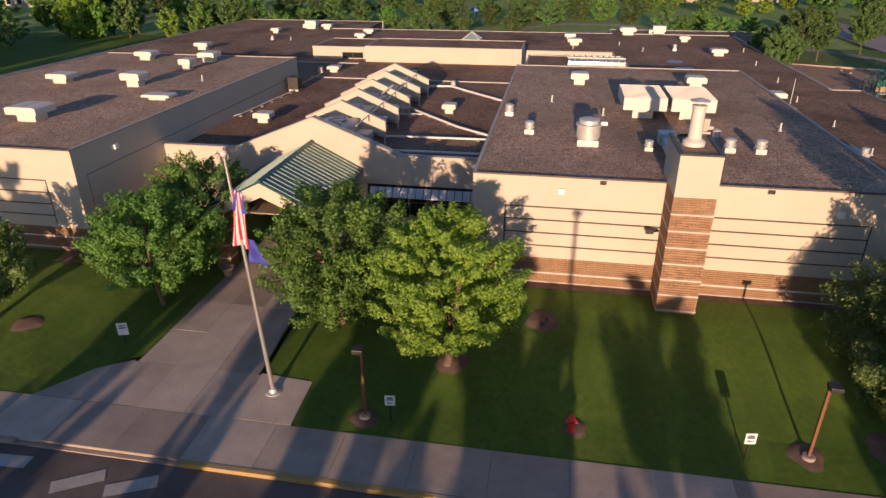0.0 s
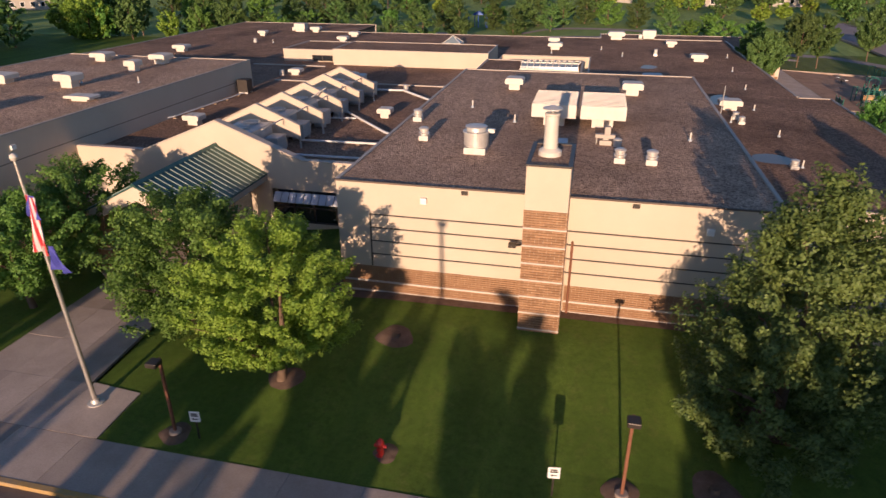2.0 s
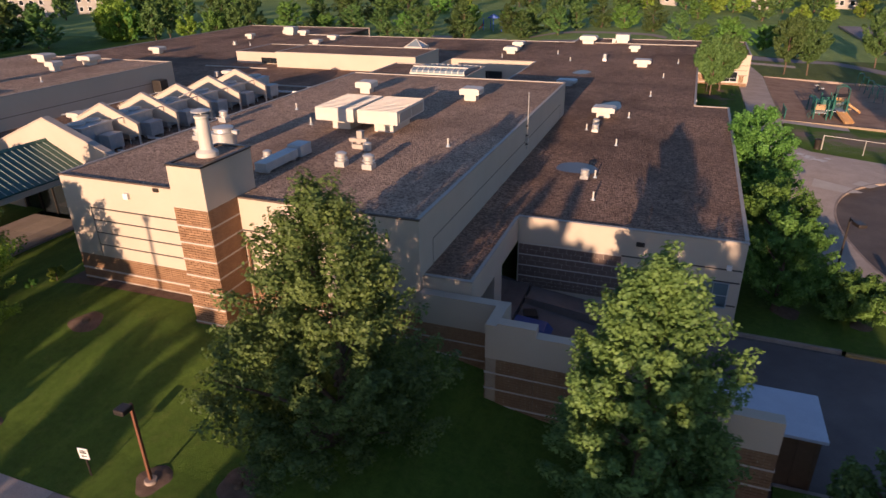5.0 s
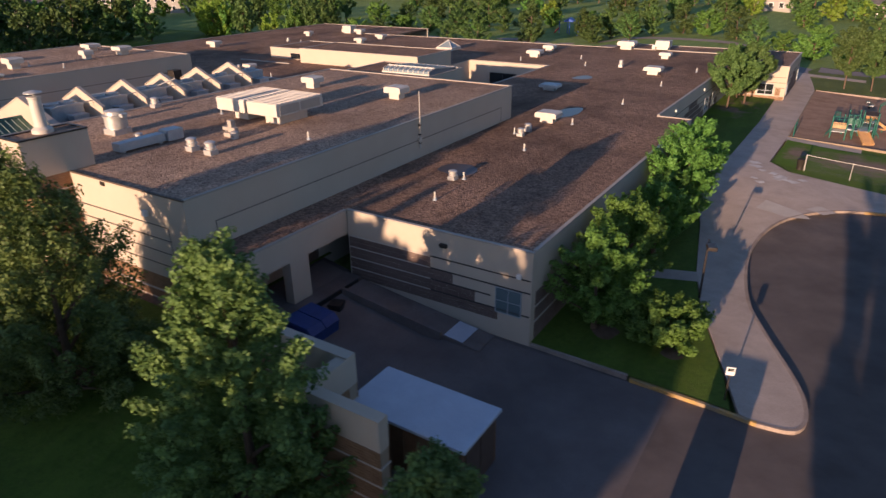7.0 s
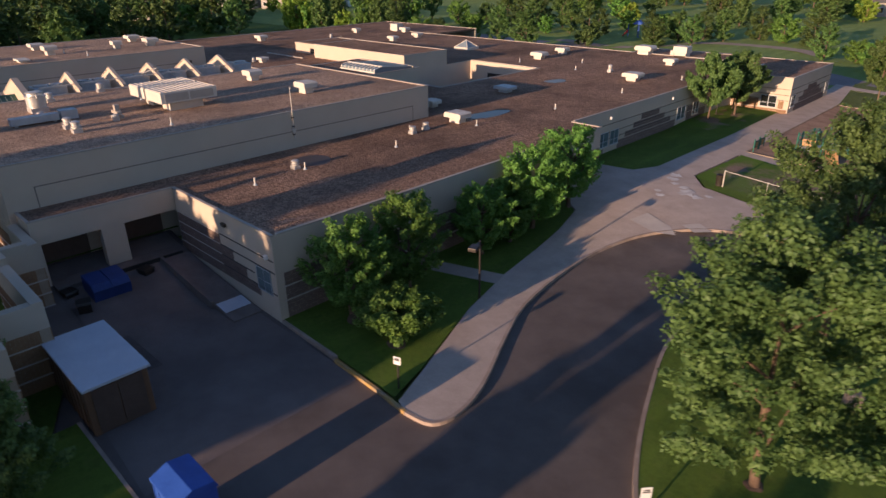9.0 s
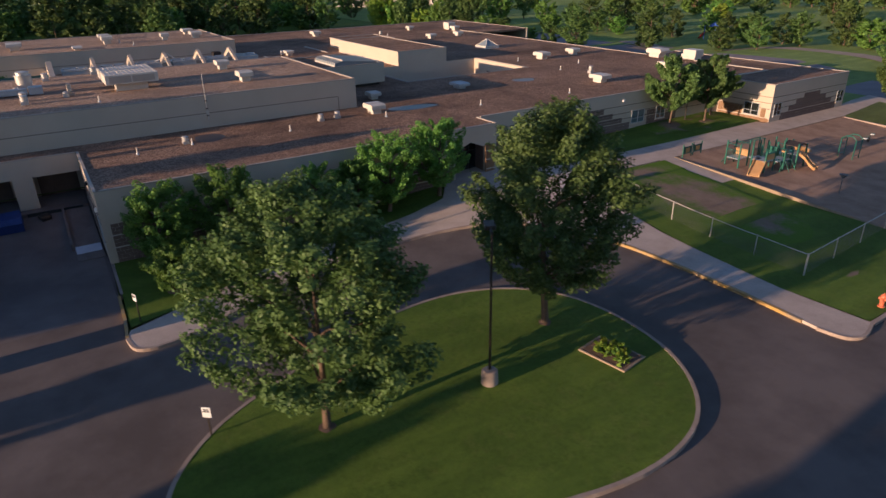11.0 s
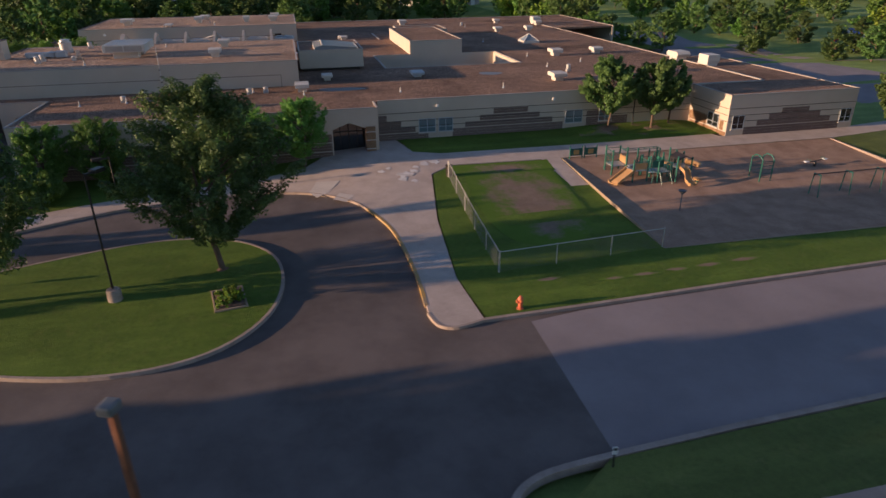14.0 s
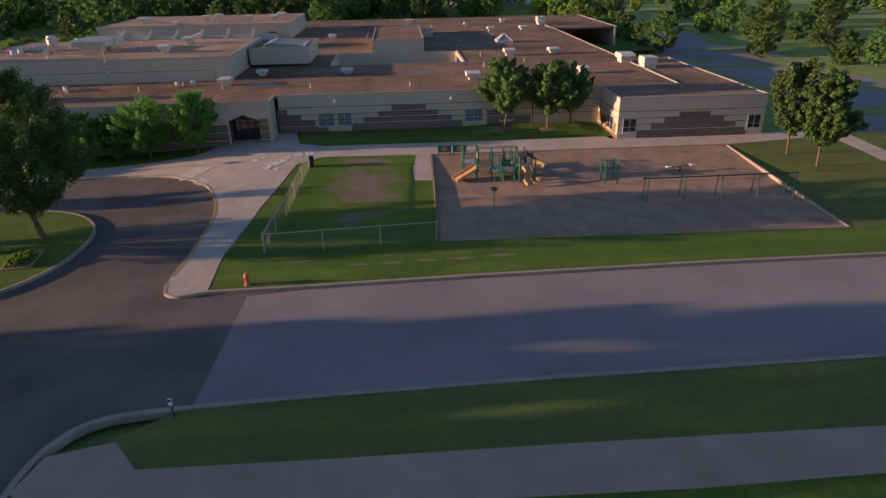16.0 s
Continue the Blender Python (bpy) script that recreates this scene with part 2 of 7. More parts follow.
DOCK_CONCRETE = surface("stained_dock_concrete", (0.17, 0.135, 0.12), (0.23, 0.185, 0.165), 0.8, 18, 0.9, bump=0.3, fine_amount=0.4, spec=0.2)
GROOVE = surface("dark_reveal_and_gap_shade", (0.045, 0.035, 0.03), (0.06, 0.05, 0.04), 2, 30, 0.7)
BAND = surface("pale_stone_band", (0.55, 0.47, 0.40), (0.62, 0.54, 0.46), 1.0, 30, 0.85, fine_amount=0.2)
BRICK = surface("red_brown_brick", (0.275, 0.150, 0.082), (0.345, 0.200, 0.110), 2.5, 45, 0.85, bump=0.4, fine_amount=0.35, rnd=0.16, spec=0.25)
MORTAR = surface("brick_mortar", (0.40, 0.30, 0.21), (0.46, 0.355, 0.26), 2.5, 60, 0.95, bump=0.4, spec=0.1)
BLOCK = surface("brown_split_block", (0.185, 0.128, 0.106), (0.228, 0.160, 0.134), 1.5, 30, 0.9, bump=0.5, depth=0.02, fine_amount=0.35, spec=0.2, rnd=0.08)
COPING_DARK = surface("brown_metal_coping", (0.095, 0.062, 0.045), (0.13, 0.09, 0.068), 0.8, 20, 0.6, bump=0.05, fine_amount=0.15)
COPING = surface("pale_metal_coping", (0.40, 0.34, 0.28), (0.47, 0.40, 0.335), 0.8, 20, 0.6, bump=0.05, fine_amount=0.15)


def gravel_stuff(name, stones, dark, stain, per_m):
    """Loose stones of mixed tone, with broad stains."""
    m, nt, b, link = shader(name)
    co = nt.nodes.new("ShaderNodeTexCoord")
    vo = nt.nodes.new("ShaderNodeTexVoronoi")
    vo.inputs["Scale"].default_value = per_m
    link(co.outputs["Object"], vo.inputs["Vector"])
    sep = nt.nodes.new("ShaderNodeSeparateColor")
    link(vo.outputs["Color"], sep.inputs["Color"])
    col = mixed(nt, dark, stones, ramp(nt, sep.outputs["Red"], 0.1, 0.75))
    col = mixed(nt, col, stain, mixed_fac(nt, ramp(nt, noise_tex(nt, 0.22, 5, 0.7), 0.42, 0.7), 0.65))
    col = mixed(nt, col, tuple(0.4 * v for v in dark), mixed_fac(nt, ramp(nt, noise_tex(nt, 2.2, 6, 0.75), 0.5, 0.75), 0.7))
    col = mixed(nt, col, tuple(0.55 * v for v in stain), mixed_fac(nt, ramp(nt, noise_tex(nt, 0.09, 4, 0.75, (1.0, 0.6, 1.0)), 0.5, 0.68), 0.6))
    link(col, b.inputs["Base Color"])
    b.inputs["Roughness"].default_value = 0.95
    b.inputs["Specular IOR Level"].default_value = 0.1
    bp = nt.nodes.new("ShaderNodeBump")
    bp.inputs["Strength"].default_value, bp.inputs["Distance"].default_value = 1.0, 0.045
    dome = nt.nodes.new("ShaderNodeMath")
    dome.operation = "MULTIPLY_ADD"
    link(vo.outputs["Distance"], dome.inputs[0])
    dome.inputs[1].default_value = -1.0
    link(sep.outputs["Green"], dome.inputs[2])
    link(dome.outputs[0], bp.inputs["Height"])
    link(bp.outputs["Normal"], b.inputs["Normal"])
    return m


GRAVEL = gravel_stuff("roof_gravel", (0.66, 0.455, 0.325), (0.25, 0.165, 0.122), (0.31, 0.205, 0.150), 14.0)
GRAVEL_LOW = gravel_stuff("low_roof_gravel", (0.44, 0.275, 0.190), (0.18, 0.110, 0.078), (0.135, 0.084, 0.062), 12.0)
WHITE_METAL = surface("cream_painted_metal", (0.60, 0.54, 0.46), (0.66, 0.60, 0.52), 1.5, 25, 0.5, bump=0.06, fine_amount=0.18)
GALV = surface("galvanised_steel", (0.52, 0.49, 0.45), (0.62, 0.59, 0.55), 3.0, 25, 0.4, metal=0.35, bump=0.05, fine_amount=0.15)
GREY_METAL = surface("blue_grey_metal", (0.40, 0.44, 0.46), (0.50, 0.53, 0.54), 2.0, 25, 0.5, metal=0.3, bump=0.05, fine_amount=0.2)
DARK_METAL = surface("dark_bronze_metal", (0.045, 0.036, 0.030), (0.065, 0.052, 0.045), 3, 30, 0.45, metal=0.4, bump=0.05)
RUST_METAL = surface("rust_brown_metal", (0.20, 0.075, 0.04), (0.26, 0.11, 0.06), 3, 30, 0.6, metal=0.2, bump=0.1)
WIRE = surface("dull_wire", (0.16, 0.16, 0.155), (0.2, 0.2, 0.195), 3, 30, 0.6, metal=0.3)
PVC = surface("white_roof_pipe", (0.70, 0.68, 0.64), (0.78, 0.76, 0.73), 1.5, 20, 0.4, bump=0.03, fine_amount=0.15)
GREEN_SEAM = surface("green_seam_edge", (0.27, 0.34, 0.30), (0.31, 0.38, 0.34), 1.2, 18, 0.4, metal=0.3, bump=0.03, fine_amount=0.1)
FENCE_STEEL = surface("weathered_fence_steel", (0.46, 0.43, 0.38), (0.55, 0.52, 0.47), 2.0, 18, 0.5, metal=0.3, bump=0.04, fine_amount=0.25)
GREEN_ROOF = surface("green_seam_metal", (0.040, 0.115, 0.105), (0.055, 0.145, 0.13), 1.2, 18, 0.35, metal=0.5, bump=0.06, fine_amount=0.2)
ASPHALT = surface("asphalt", (0.25, 0.208, 0.202), (0.32, 0.268, 0.26), 0.18, 35, 0.9, bump=0.6, depth=0.015, fine_amount=0.4, spec=0.25)
ASPHALT_NEW = surface("new_asphalt", (0.117, 0.092, 0.081), (0.182, 0.146, 0.129), 0.32, 35, 0.85, bump=0.6, depth=0.015, fine_amount=0.4, spec=0.25)
ASPHALT_YARD = surface("yard_asphalt", (0.165, 0.130, 0.117), (0.225, 0.180, 0.162), 0.35, 24, 0.9, bump=0.6, depth=0.015, fine_amount=0.45, spec=0.25)
CONCRETE = surface("walk_concrete", (0.385, 0.302, 0.247), (0.49, 0.392, 0.325), 0.6, 22, 0.9, bump=0.2, depth=0.005, fine_amount=0.35, rnd=0.27, spec=0.25)
KERB = surface("kerb_concrete", (0.33, 0.25, 0.20), (0.43, 0.335, 0.275), 1.2, 12, 0.9, bump=0.2, fine_amount=0.3, spec=0.2)
YELLOW = surface("worn_yellow_paint", (0.50, 0.29, 0.06), (0.33, 0.245, 0.16), 1.3, 9, 0.7, bump=0.1, fine_amount=0.35)
CHALK = surface("chalk_dust", (0.78, 0.74, 0.69), (0.54, 0.47, 0.42), 1.2, 8, 0.95, bump=0.1, fine_amount=0.4)
PAINT = surface("worn_white_paint", (0.50, 0.45, 0.41), (0.38, 0.33, 0.29), 1.6, 10, 0.8, bump=0.1, fine_amount=0.35)
MULCH = surface("bark_mulch", (0.16, 0.105, 0.075), (0.23, 0.155, 0.115), 3, 40, 0.95, bump=1.0, depth=0.03, fine_amount=0.6, spec=0.1)
WOODCHIP = surface("playground_woodchip", (0.33, 0.205, 0.14), (0.48, 0.305, 0.21), 0.7, 18, 0.95, bump=0.6, depth=0.015, fine_amount=0.45, spec=0.1)
SOIL = surface("bare_soil", (0.20, 0.135, 0.095), (0.26, 0.185, 0.135), 0.8, 25, 0.95, bump=0.6, depth=0.02, fine_amount=0.4, spec=0.1)
WORN = surface("worn_grassy_soil", (0.24, 0.165, 0.115), (0.30, 0.215, 0.155), 0.8, 25, 0.95, bump=0.6, depth=0.02, fine_amount=0.4, spec=0.1)


def grassy(m):
    """Bare soil in the middle of a patch, grass closing in raggedly towards its edge."""
    nt = m.node_tree
    b = nt.nodes["Principled BSDF"]
    was = b.inputs["Base Color"].links[0].from_socket
    co = nt.nodes.new("ShaderNodeTexCoord")
    out = nt.nodes.new("ShaderNodeVectorMath")
    out.operation = "SUBTRACT"
    nt.links.new(co.outputs["Generated"], out.inputs[0])
    out.inputs[1].default_value = (0.5, 0.5, 0.5)
    flat = nt.nodes.new("ShaderNodeVectorMath")
    flat.operation = "MULTIPLY"
    nt.links.new(out.outputs[0], flat.inputs[0])
    flat.inputs[1].default_value = (2.0, 2.0, 0.0)
    far = nt.nodes.new("ShaderNodeVectorMath")
    far.operation = "LENGTH"
    nt.links.new(flat.outputs[0], far.inputs[0])
    add = nt.nodes.new("ShaderNodeMath")
    add.operation = "MULTIPLY_ADD"
    nt.links.new(far.outputs["Value"], add.inputs[0])
    add.inputs[1].default_value = 0.42
    nt.links.new(noise_tex(nt, 0.5, 6, 0.7), add.inputs[2])
    green = mixed(nt, (0.078, 0.145, 0.02), (0.125, 0.205, 0.03), noise_tex(nt, 0.9, 6, 0.75))
    keep = mixed(nt, was, green, ramp(nt, add.outputs[0], 0.62, 0.84))
    nt.links.new(keep, b.inputs["Base Color"])


grassy(WORN)
BARK = surface("tree_bark", (0.135, 0.088, 0.060), (0.19, 0.13, 0.09), 4, 30, 0.9, bump=0.8, depth=0.02, fine_amount=0.5, spec=0.15)
TIMBER = surface("weathered_timber", (0.30, 0.215, 0.14), (0.37, 0.275, 0.19), 2, 30, 0.85, bump=0.3, fine_amount=0.3)
SHED_BOARD = surface("brown_shed_board", (0.17, 0.085, 0.045), (0.21, 0.11, 0.06), 2, 25, 0.8, bump=0.2, fine_amount=0.3)
SHED_TOP = surface("pale_membrane", (0.52, 0.54, 0.60), (0.60, 0.62, 0.67), 0.8, 20, 0.6, bump=0.1, fine_amount=0.15)
BLUE_STEEL = surface("dark_blue_steel", (0.018, 0.045, 0.17), (0.028, 0.06, 0.22), 1.5, 15, 0.5, bump=0.05, fine_amount=0.3)
BLUE_PLASTIC = surface("blue_plastic", (0.02, 0.075, 0.34), (0.03, 0.10, 0.42), 1.5, 15, 0.4, bump=0.05, fine_amount=0.15)
GREEN_PLAY = surface("green_powder_coat", (0.012, 0.115, 0.085), (0.02, 0.15, 0.11), 2, 20, 0.4, bump=0.04, fine_amount=0.15)
TAN_PLAY = surface("tan_plastic", (0.50, 0.265, 0.10), (0.57, 0.33, 0.15), 1.5, 15, 0.45, bump=0.04, fine_amount=0.12)
RED_PAINT = surface("red_enamel", (0.55, 0.025, 0.02), (0.62, 0.045, 0.03), 3, 20, 0.4, bump=0.05, fine_amount=0.15)
ORANGE_PAINT = surface("orange_enamel", (0.55, 0.12, 0.05), (0.62, 0.17, 0.08), 3, 20, 0.5, bump=0.05, fine_amount=0.15)
SIGN_WHITE = surface("sign_white", (0.74, 0.73, 0.70), (0.80, 0.79, 0.76), 2, 20, 0.45, bump=0.02, fine_amount=0.08)
BLACK_PAINT = surface("black_paint", (0.02, 0.02, 0.02), (0.03, 0.03, 0.03), 2, 20, 0.5, bump=0.02)
CLOTH_WHITE = surface("flag_white", (0.72, 0.70, 0.68), (0.78, 0.76, 0.74), 2, 40, 0.8, bump=0.1, fine_amount=0.1)
CLOTH_RED = surface("flag_red", (0.52, 0.03, 0.04), (0.58, 0.05, 0.05), 2, 40, 0.8, bump=0.1, fine_amount=0.1)
CLOTH_BLUE = surface("flag_blue", (0.05, 0.055, 0.30), (0.07, 0.075, 0.36), 2, 40, 0.8, bump=0.1, fine_amount=0.1)
DOOR_BROWN = surface("brown_dock_door", (0.10, 0.06, 0.045), (0.13, 0.08, 0.06), 2, 20, 0.6, bump=0.1)
POLE_STEEL = surface("brushed_pole", (0.50, 0.46, 0.42), (0.58, 0.54, 0.50), 2, 20, 0.35, metal=0.7, bump=0.03, fine_amount=0.12)
SHINGLE = surface("grey_shingle", (0.10, 0.095, 0.09), (0.14, 0.13, 0.125), 1, 20, 0.9, bump=0.4)
SIDING = surface("pale_siding", (0.36, 0.32, 0.28), (0.42, 0.38, 0.33), 1, 20, 0.8, bump=0.1, fine_amount=0.15)
PUDDLE = glazing("rain_water", (0.085, 0.075, 0.08), 0.3)
PUDDLE.node_tree.nodes["Principled BSDF"].inputs["Specular IOR Level"].default_value = 0.25
WALK_OLD = surface("old_brown_path", (0.40, 0.265, 0.195), (0.48, 0.33, 0.25), 0.4, 25, 0.9, bump=0.4, fine_amount=0.35, spec=0.2)
GLASS_DARK = glazing("dark_window_glass", (0.018, 0.022, 0.026))
# the pale bluish bases of these two stand in for reflected sky
GLASS_TEAL = glazing("teal_window_glass", (0.13, 0.19, 0.205), 0.16)
GLASS_SKY = glazing("sky_toned_skylight_glass", (0.20, 0.245, 0.27), 0.10)
LEAF_BRIGHT = leaf_stuff("bright_maple_leaf", (0.085, 0.175, 0.02), (0.38, 0.51, 0.075), 0.42)
LEAF_MID = leaf_stuff("green_leaf", (0.050, 0.138, 0.024), (0.225, 0.425, 0.085), 0.38)
LEAF_DARK = leaf_stuff("linden_leaf", (0.036, 0.084, 0.022), (0.235, 0.33, 0.085), 0.28)
LEAF_ASH = leaf_stuff("ash_leaf", (0.026, 0.064, 0.016), (0.145, 0.215, 0.060), 0.3)
LEAF_FAR = leaf_stuff("far_leaf", (0.055, 0.125, 0.034), (0.185, 0.31, 0.085), 0.38)

# ---- ground, roads, lawns, walks ----
def ground_sheet():
    xs = [-1500, -700, -400, -260, -180] + list(range(-140, 141, 5)) + [180, 260, 400, 700, 1500]
    ys = [-1500, -700, -400, -200, -120] + list(range(-80, 191, 5)) + [230, 300, 450, 800, 1500]
    mb = MB()
    mb.v = [(x, y, gz(x, y) + BASE) for y in ys for x in xs]
    n = len(xs)
    mb.f = [(j * n + i, j * n + i + 1, (j + 1) * n + i + 1, (j + 1) * n + i) for j in range(len(ys) - 1) for i in range(n - 1)]
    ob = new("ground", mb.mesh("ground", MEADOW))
    return tagged(ob, "wide park grass reaching the horizon", "ground", "", "structure")


ground_sheet()
ISLAND = spline([(47.3, 36.4), (45.5, 38.0), (44.2, 40.3), (42.9, 43.6), (41.8, 47.3), (41.8, 50.6), (43.0, 53.3), (45.2, 55.0), (48.0, 55.5), (50.9, 55.1),
                 (53.2, 53.8), (54.6, 51.8), (55.0, 48.9), (54.3, 45.4), (52.5, 40.6), (50.8, 37.4), (49.1, 36.0)], True, 4)
LOOP = spline([(37.11, 36.54), (38.24, 36.78), (38.51, 37.87), (38.05, 39.67), (36.62, 42.69), (35.41, 45.71), (34.71, 50.19), (34.82, 54.04), (35.86, 57.28), (38.13, 59.98), (41.30, 61.37),
               (44.27, 61.99), (49.31, 62.15), (53.23, 61.94)], False, 4)
CORNER = spline([(53.23, 61.94), (54.33, 62.20), (54.70, 62.98), (54.38, 64.26)], False, 4)
STREET_W = [(54.38, 64.26), (54.27, 68.96), (53.95, 77.30), (53.67, 89.63), (53.63, 100.59), (53.0, 170.0)]
STREET_E = [(63.54, 65.74), (63.25, 70.64), (62.95, 79.49), (62.70, 93.38), (62.0, 170.0)]
CORNER_E = spline([(72.00, 61.60), (66.90, 61.53), (64.94, 61.97), (63.88, 63.18), (63.54, 65.74)], False, 5)

road = draped("road", [(-220, -40), (90, -40), (90, 61.5), *CORNER_E, *STREET_E[1:], *reversed(STREET_W), *reversed(CORNER), *reversed(LOOP), (36.60, 36.60),
                       (28.2, 37.0), (16.8, 37.2), (16.8, 28.1), (29.2, 27.3), (29.2, 28.2), (37.5, 28.2), (37.5, 17.9), (-220, 17.9)],
              ROAD, ASPHALT_NEW, "dark asphalt drive, turning loop and street", category="road")
draped("old_road", [(54.87, 66.30), *[(x + 0.2, y) for x, y in STREET_W[1:]], *[(x - 0.2, y) for x, y in reversed(STREET_E[1:])], (63.29, 66.04)], ROAD + 0.006, ASPHALT,
       "older grey asphalt street beyond a straight paving seam", category="road")
draped("yard_asphalt", [(17.2, 30.6), (26.0, 30.6), (26.0, 28.9), (34.2, 28.4), (34.2, 36.7), (17.2, 36.9)], ROAD + 0.005, ASPHALT_YARD, "dark patched asphalt of the service yard", category="road")

LAWN = "mown green lawn"
draped("lawn_west", [(-140, 20.15), (-14.5, 20.15), (-13.2, 22.0), (-12.0, 23.0), (-11.95, 37.6), (-18.4, 37.6), (-18.4, 116), (-140, 116)], 0, GRASS, LAWN, 3, category="lawn")
draped("lawn_front", [(-4.72, 20.15), (-4.82, 22.5), (-6.8, 22.75), (-7.4, 31.0), (-7.4, 37.6), (17.2, 37.6), (17.2, 30.2), (20, 30.2), (20, 28.6), (26.3, 28.6), (29.2, 27.3), (29.2, 28.1), (37.3, 28.1), (37.3, 20.15)],
       0, GRASS, LAWN + " in front of the school", 2, category="lawn")
draped("lawn_side", [(28.2, 37.15), (36.20, 36.81), (35.59, 38.88), (33.77, 43.56), (32.66, 47.61), (31.44, 54.08), (30.6, 57.0), (28.5, 58.5), (28.2, 58.4)], 0, GRASS, LAWN + " under the side trees", 2, category="lawn")
draped("lawn_wall", [(25.8, 64.9), (29.75, 65.72), (30.64, 67.71), (30.85, 80.52), (30.74, 92.41), (25.8, 92.1)], 0, GRASS, LAWN + " along the classroom wall", 3, category="lawn")
draped("lawn_fence", [(34.95, 66.14), (42.51, 64.86), (50.26, 64.08), (54.23, 64.36), (54.12, 68.97), (53.80, 77.30), (53.52, 89.64), (53.43, 100.59), (53.2, 120), (48.50, 120.00), (50.16, 100.42), (49.52, 76.06), (33.90, 76.48), (33.49, 67.92)],
       0, GRASS, LAWN + " inside and beside the wire fence", 3, category="lawn")
draped("lawn_far", [(33.89, 101.00), (50.16, 100.52), (48.50, 120.00), (33.2, 119.6), (32.0, 114.4), (33.20, 105.91)], 0, VERGE, LAWN + " behind the playground", 5, category="lawn")
draped("lawn_island", ISLAND, 0.03, GRASS, "mown green lawn on the kerbed island", 2, category="lawn")
draped("lawn_verge", [(63.69, 65.73), (63.45, 70.64), (63.15, 79.48), (62.90, 93.37), (62.2, 170), (66.3, 170), (66.73, 90.29), (66.64, 79.39), (66.67, 71.53), (66.59, 65.06), (65.00, 63.93)], 0, VERGE, "mown verge between the street and a footpath", 3, category="lawn")
draped("lawn_corner", [(68.54, 63.18), (80, 63), (140, 63), (140, 170), (68.2, 170), (68.81, 89.25), (68.93, 82.84)], 0, GRASS, "mown lawn beside a footpath", 5, category="lawn")
draped("lawn_east", [(72.5, 22.0), (140, 22.0), (140, 60.5), (72.5, 60.5)], 0, GRASS, "mown lawn beside the side street", 8, category="lawn")
draped("lawn_south", [(-220, 9.0), (140, 9.0), (140, -60), (-220, -60)], 0, GRASS, "mown lawn across the street", 8, category="lawn")

# bare soil and wood chips
draped("woodchip_bed", [(33.80, 76.58), (49.42, 76.17), (50.06, 100.32), (33.77, 100.61)], -0.02, WOODCHIP, "brown wood-chip playground surface", 4, category="playground surface")
draped("soil_patch", spline([(33.9, 69.2), (34.4, 74.6), (38, 75.2), (42, 74.4), (46, 73.4), (47.8, 71.0), (46.5, 68.4), (42, 67.8), (38, 68.0)], True, 4), 0.008, WORN, "worn bare soil in the lawn", 3, category="soil")
draped("soil_strip", [(33.70, 67.6), (35.3, 67.3), (36.0, 75.1), (33.8, 75.3)], 0.012, WORN, "worn bare soil beside the path", 3, category="soil")
draped("soil_trees", spline([(26.1, 79.0), (28.4, 79.3), (29.9, 83.0), (30.3, 89.92), (28.5, 91.6), (26.1, 91.4)], True, 4), 0.008, WORN, "bare soil under the trees by the wall", 3, category="soil")

dry = random.Random(9)
for dx, dy in ((52.13, 71.58), (52.06, 73.34), (51.91, 75.30), (51.85, 77.45), (51.75, 79.62), (51.35, 68.37)):
    ring = [(dx + 0.28 * dry.uniform(0.4, 1.3) * math.cos(a), dy + 1.0 * dry.uniform(0.5, 1.2) * math.sin(a)) for a in [k * math.tau / 9 for k in range(9)]]
    draped("dry_patch", spline(ring, True, 3), 0.008, WORN, "dry worn patch in the lawn strip", 3, category="soil")


def mulch_ring(x, y, r):
    pts = [(x + r * (1 + 0.16 * math.sin(3 * a + x)) * math.cos(a), y + r * (1 + 0.12 * math.cos(2 * a + y)) * math.sin(a)) for a in [i * math.tau / 18 for i in range(18)]]
    mb = MB()
    z = gz(x, y)
    mb.v = [(x, y, z + 0.07)] + [(x + 0.6 * (px - x), y + 0.6 * (py - y), gz(px, py) + 0.055) for px, py in pts] + [(px, py, gz(px, py) - 0.03) for px, py in pts]
    n = len(pts)
    mb.f = [(0, 1 + i, 1 + (i + 1) % n) for i in range(n)] + [(1 + i, 1 + n + i, 1 + n + (i + 1) % n, 1 + (i + 1) % n) for i in range(n)]
    return tagged(new("mulch_ring", mb.mesh("mulch_ring", MULCH, True)), "round bed of red-brown bark mulch in the lawn", "mulch bed", "mulch beds")


for mx, my, mr in ((0.0, 24.0, 0.75), (3.3, 26.9, 0.75), (-2.4, 20.95, 0.6), (11.7, 21.4, 0.7), (14.3, 22.1, 0.8), (16.0, 24.9, 1.0), (25.1, 24.9, 0.9), (4.6, 21.5, 0.5),
                   (47.45, 41.5, 0.4), (46.3, 52.45, 0.4), (-18.0, 24.0, 0.7), (30.70, 39.57, 0.7), (33.55, 39.32, 0.5)):
    mulch_ring(mx, my, mr)


def bed(name, pts, label):
    return draped(name, pts, 0.02, MULCH, label, 2, category="mulch bed")


bed("mulch_bed", [(-0.9, 29.3), (-0.1, 29.35), (17.2, 29.55), (17.2, 30.1), (-0.1, 30.1), (-0.1, 34.5), (-1.0, 34.5)], "strip of bark mulch along the brick wall")
bed("mulch_bed_west", [(-20.4, 28.8), (-18.0, 28.8), (-17.8, 36.2), (-19.0, 36.2), (-19.0, 30), (-20.4, 30)], "bark mulch bed at the corner of the wing")

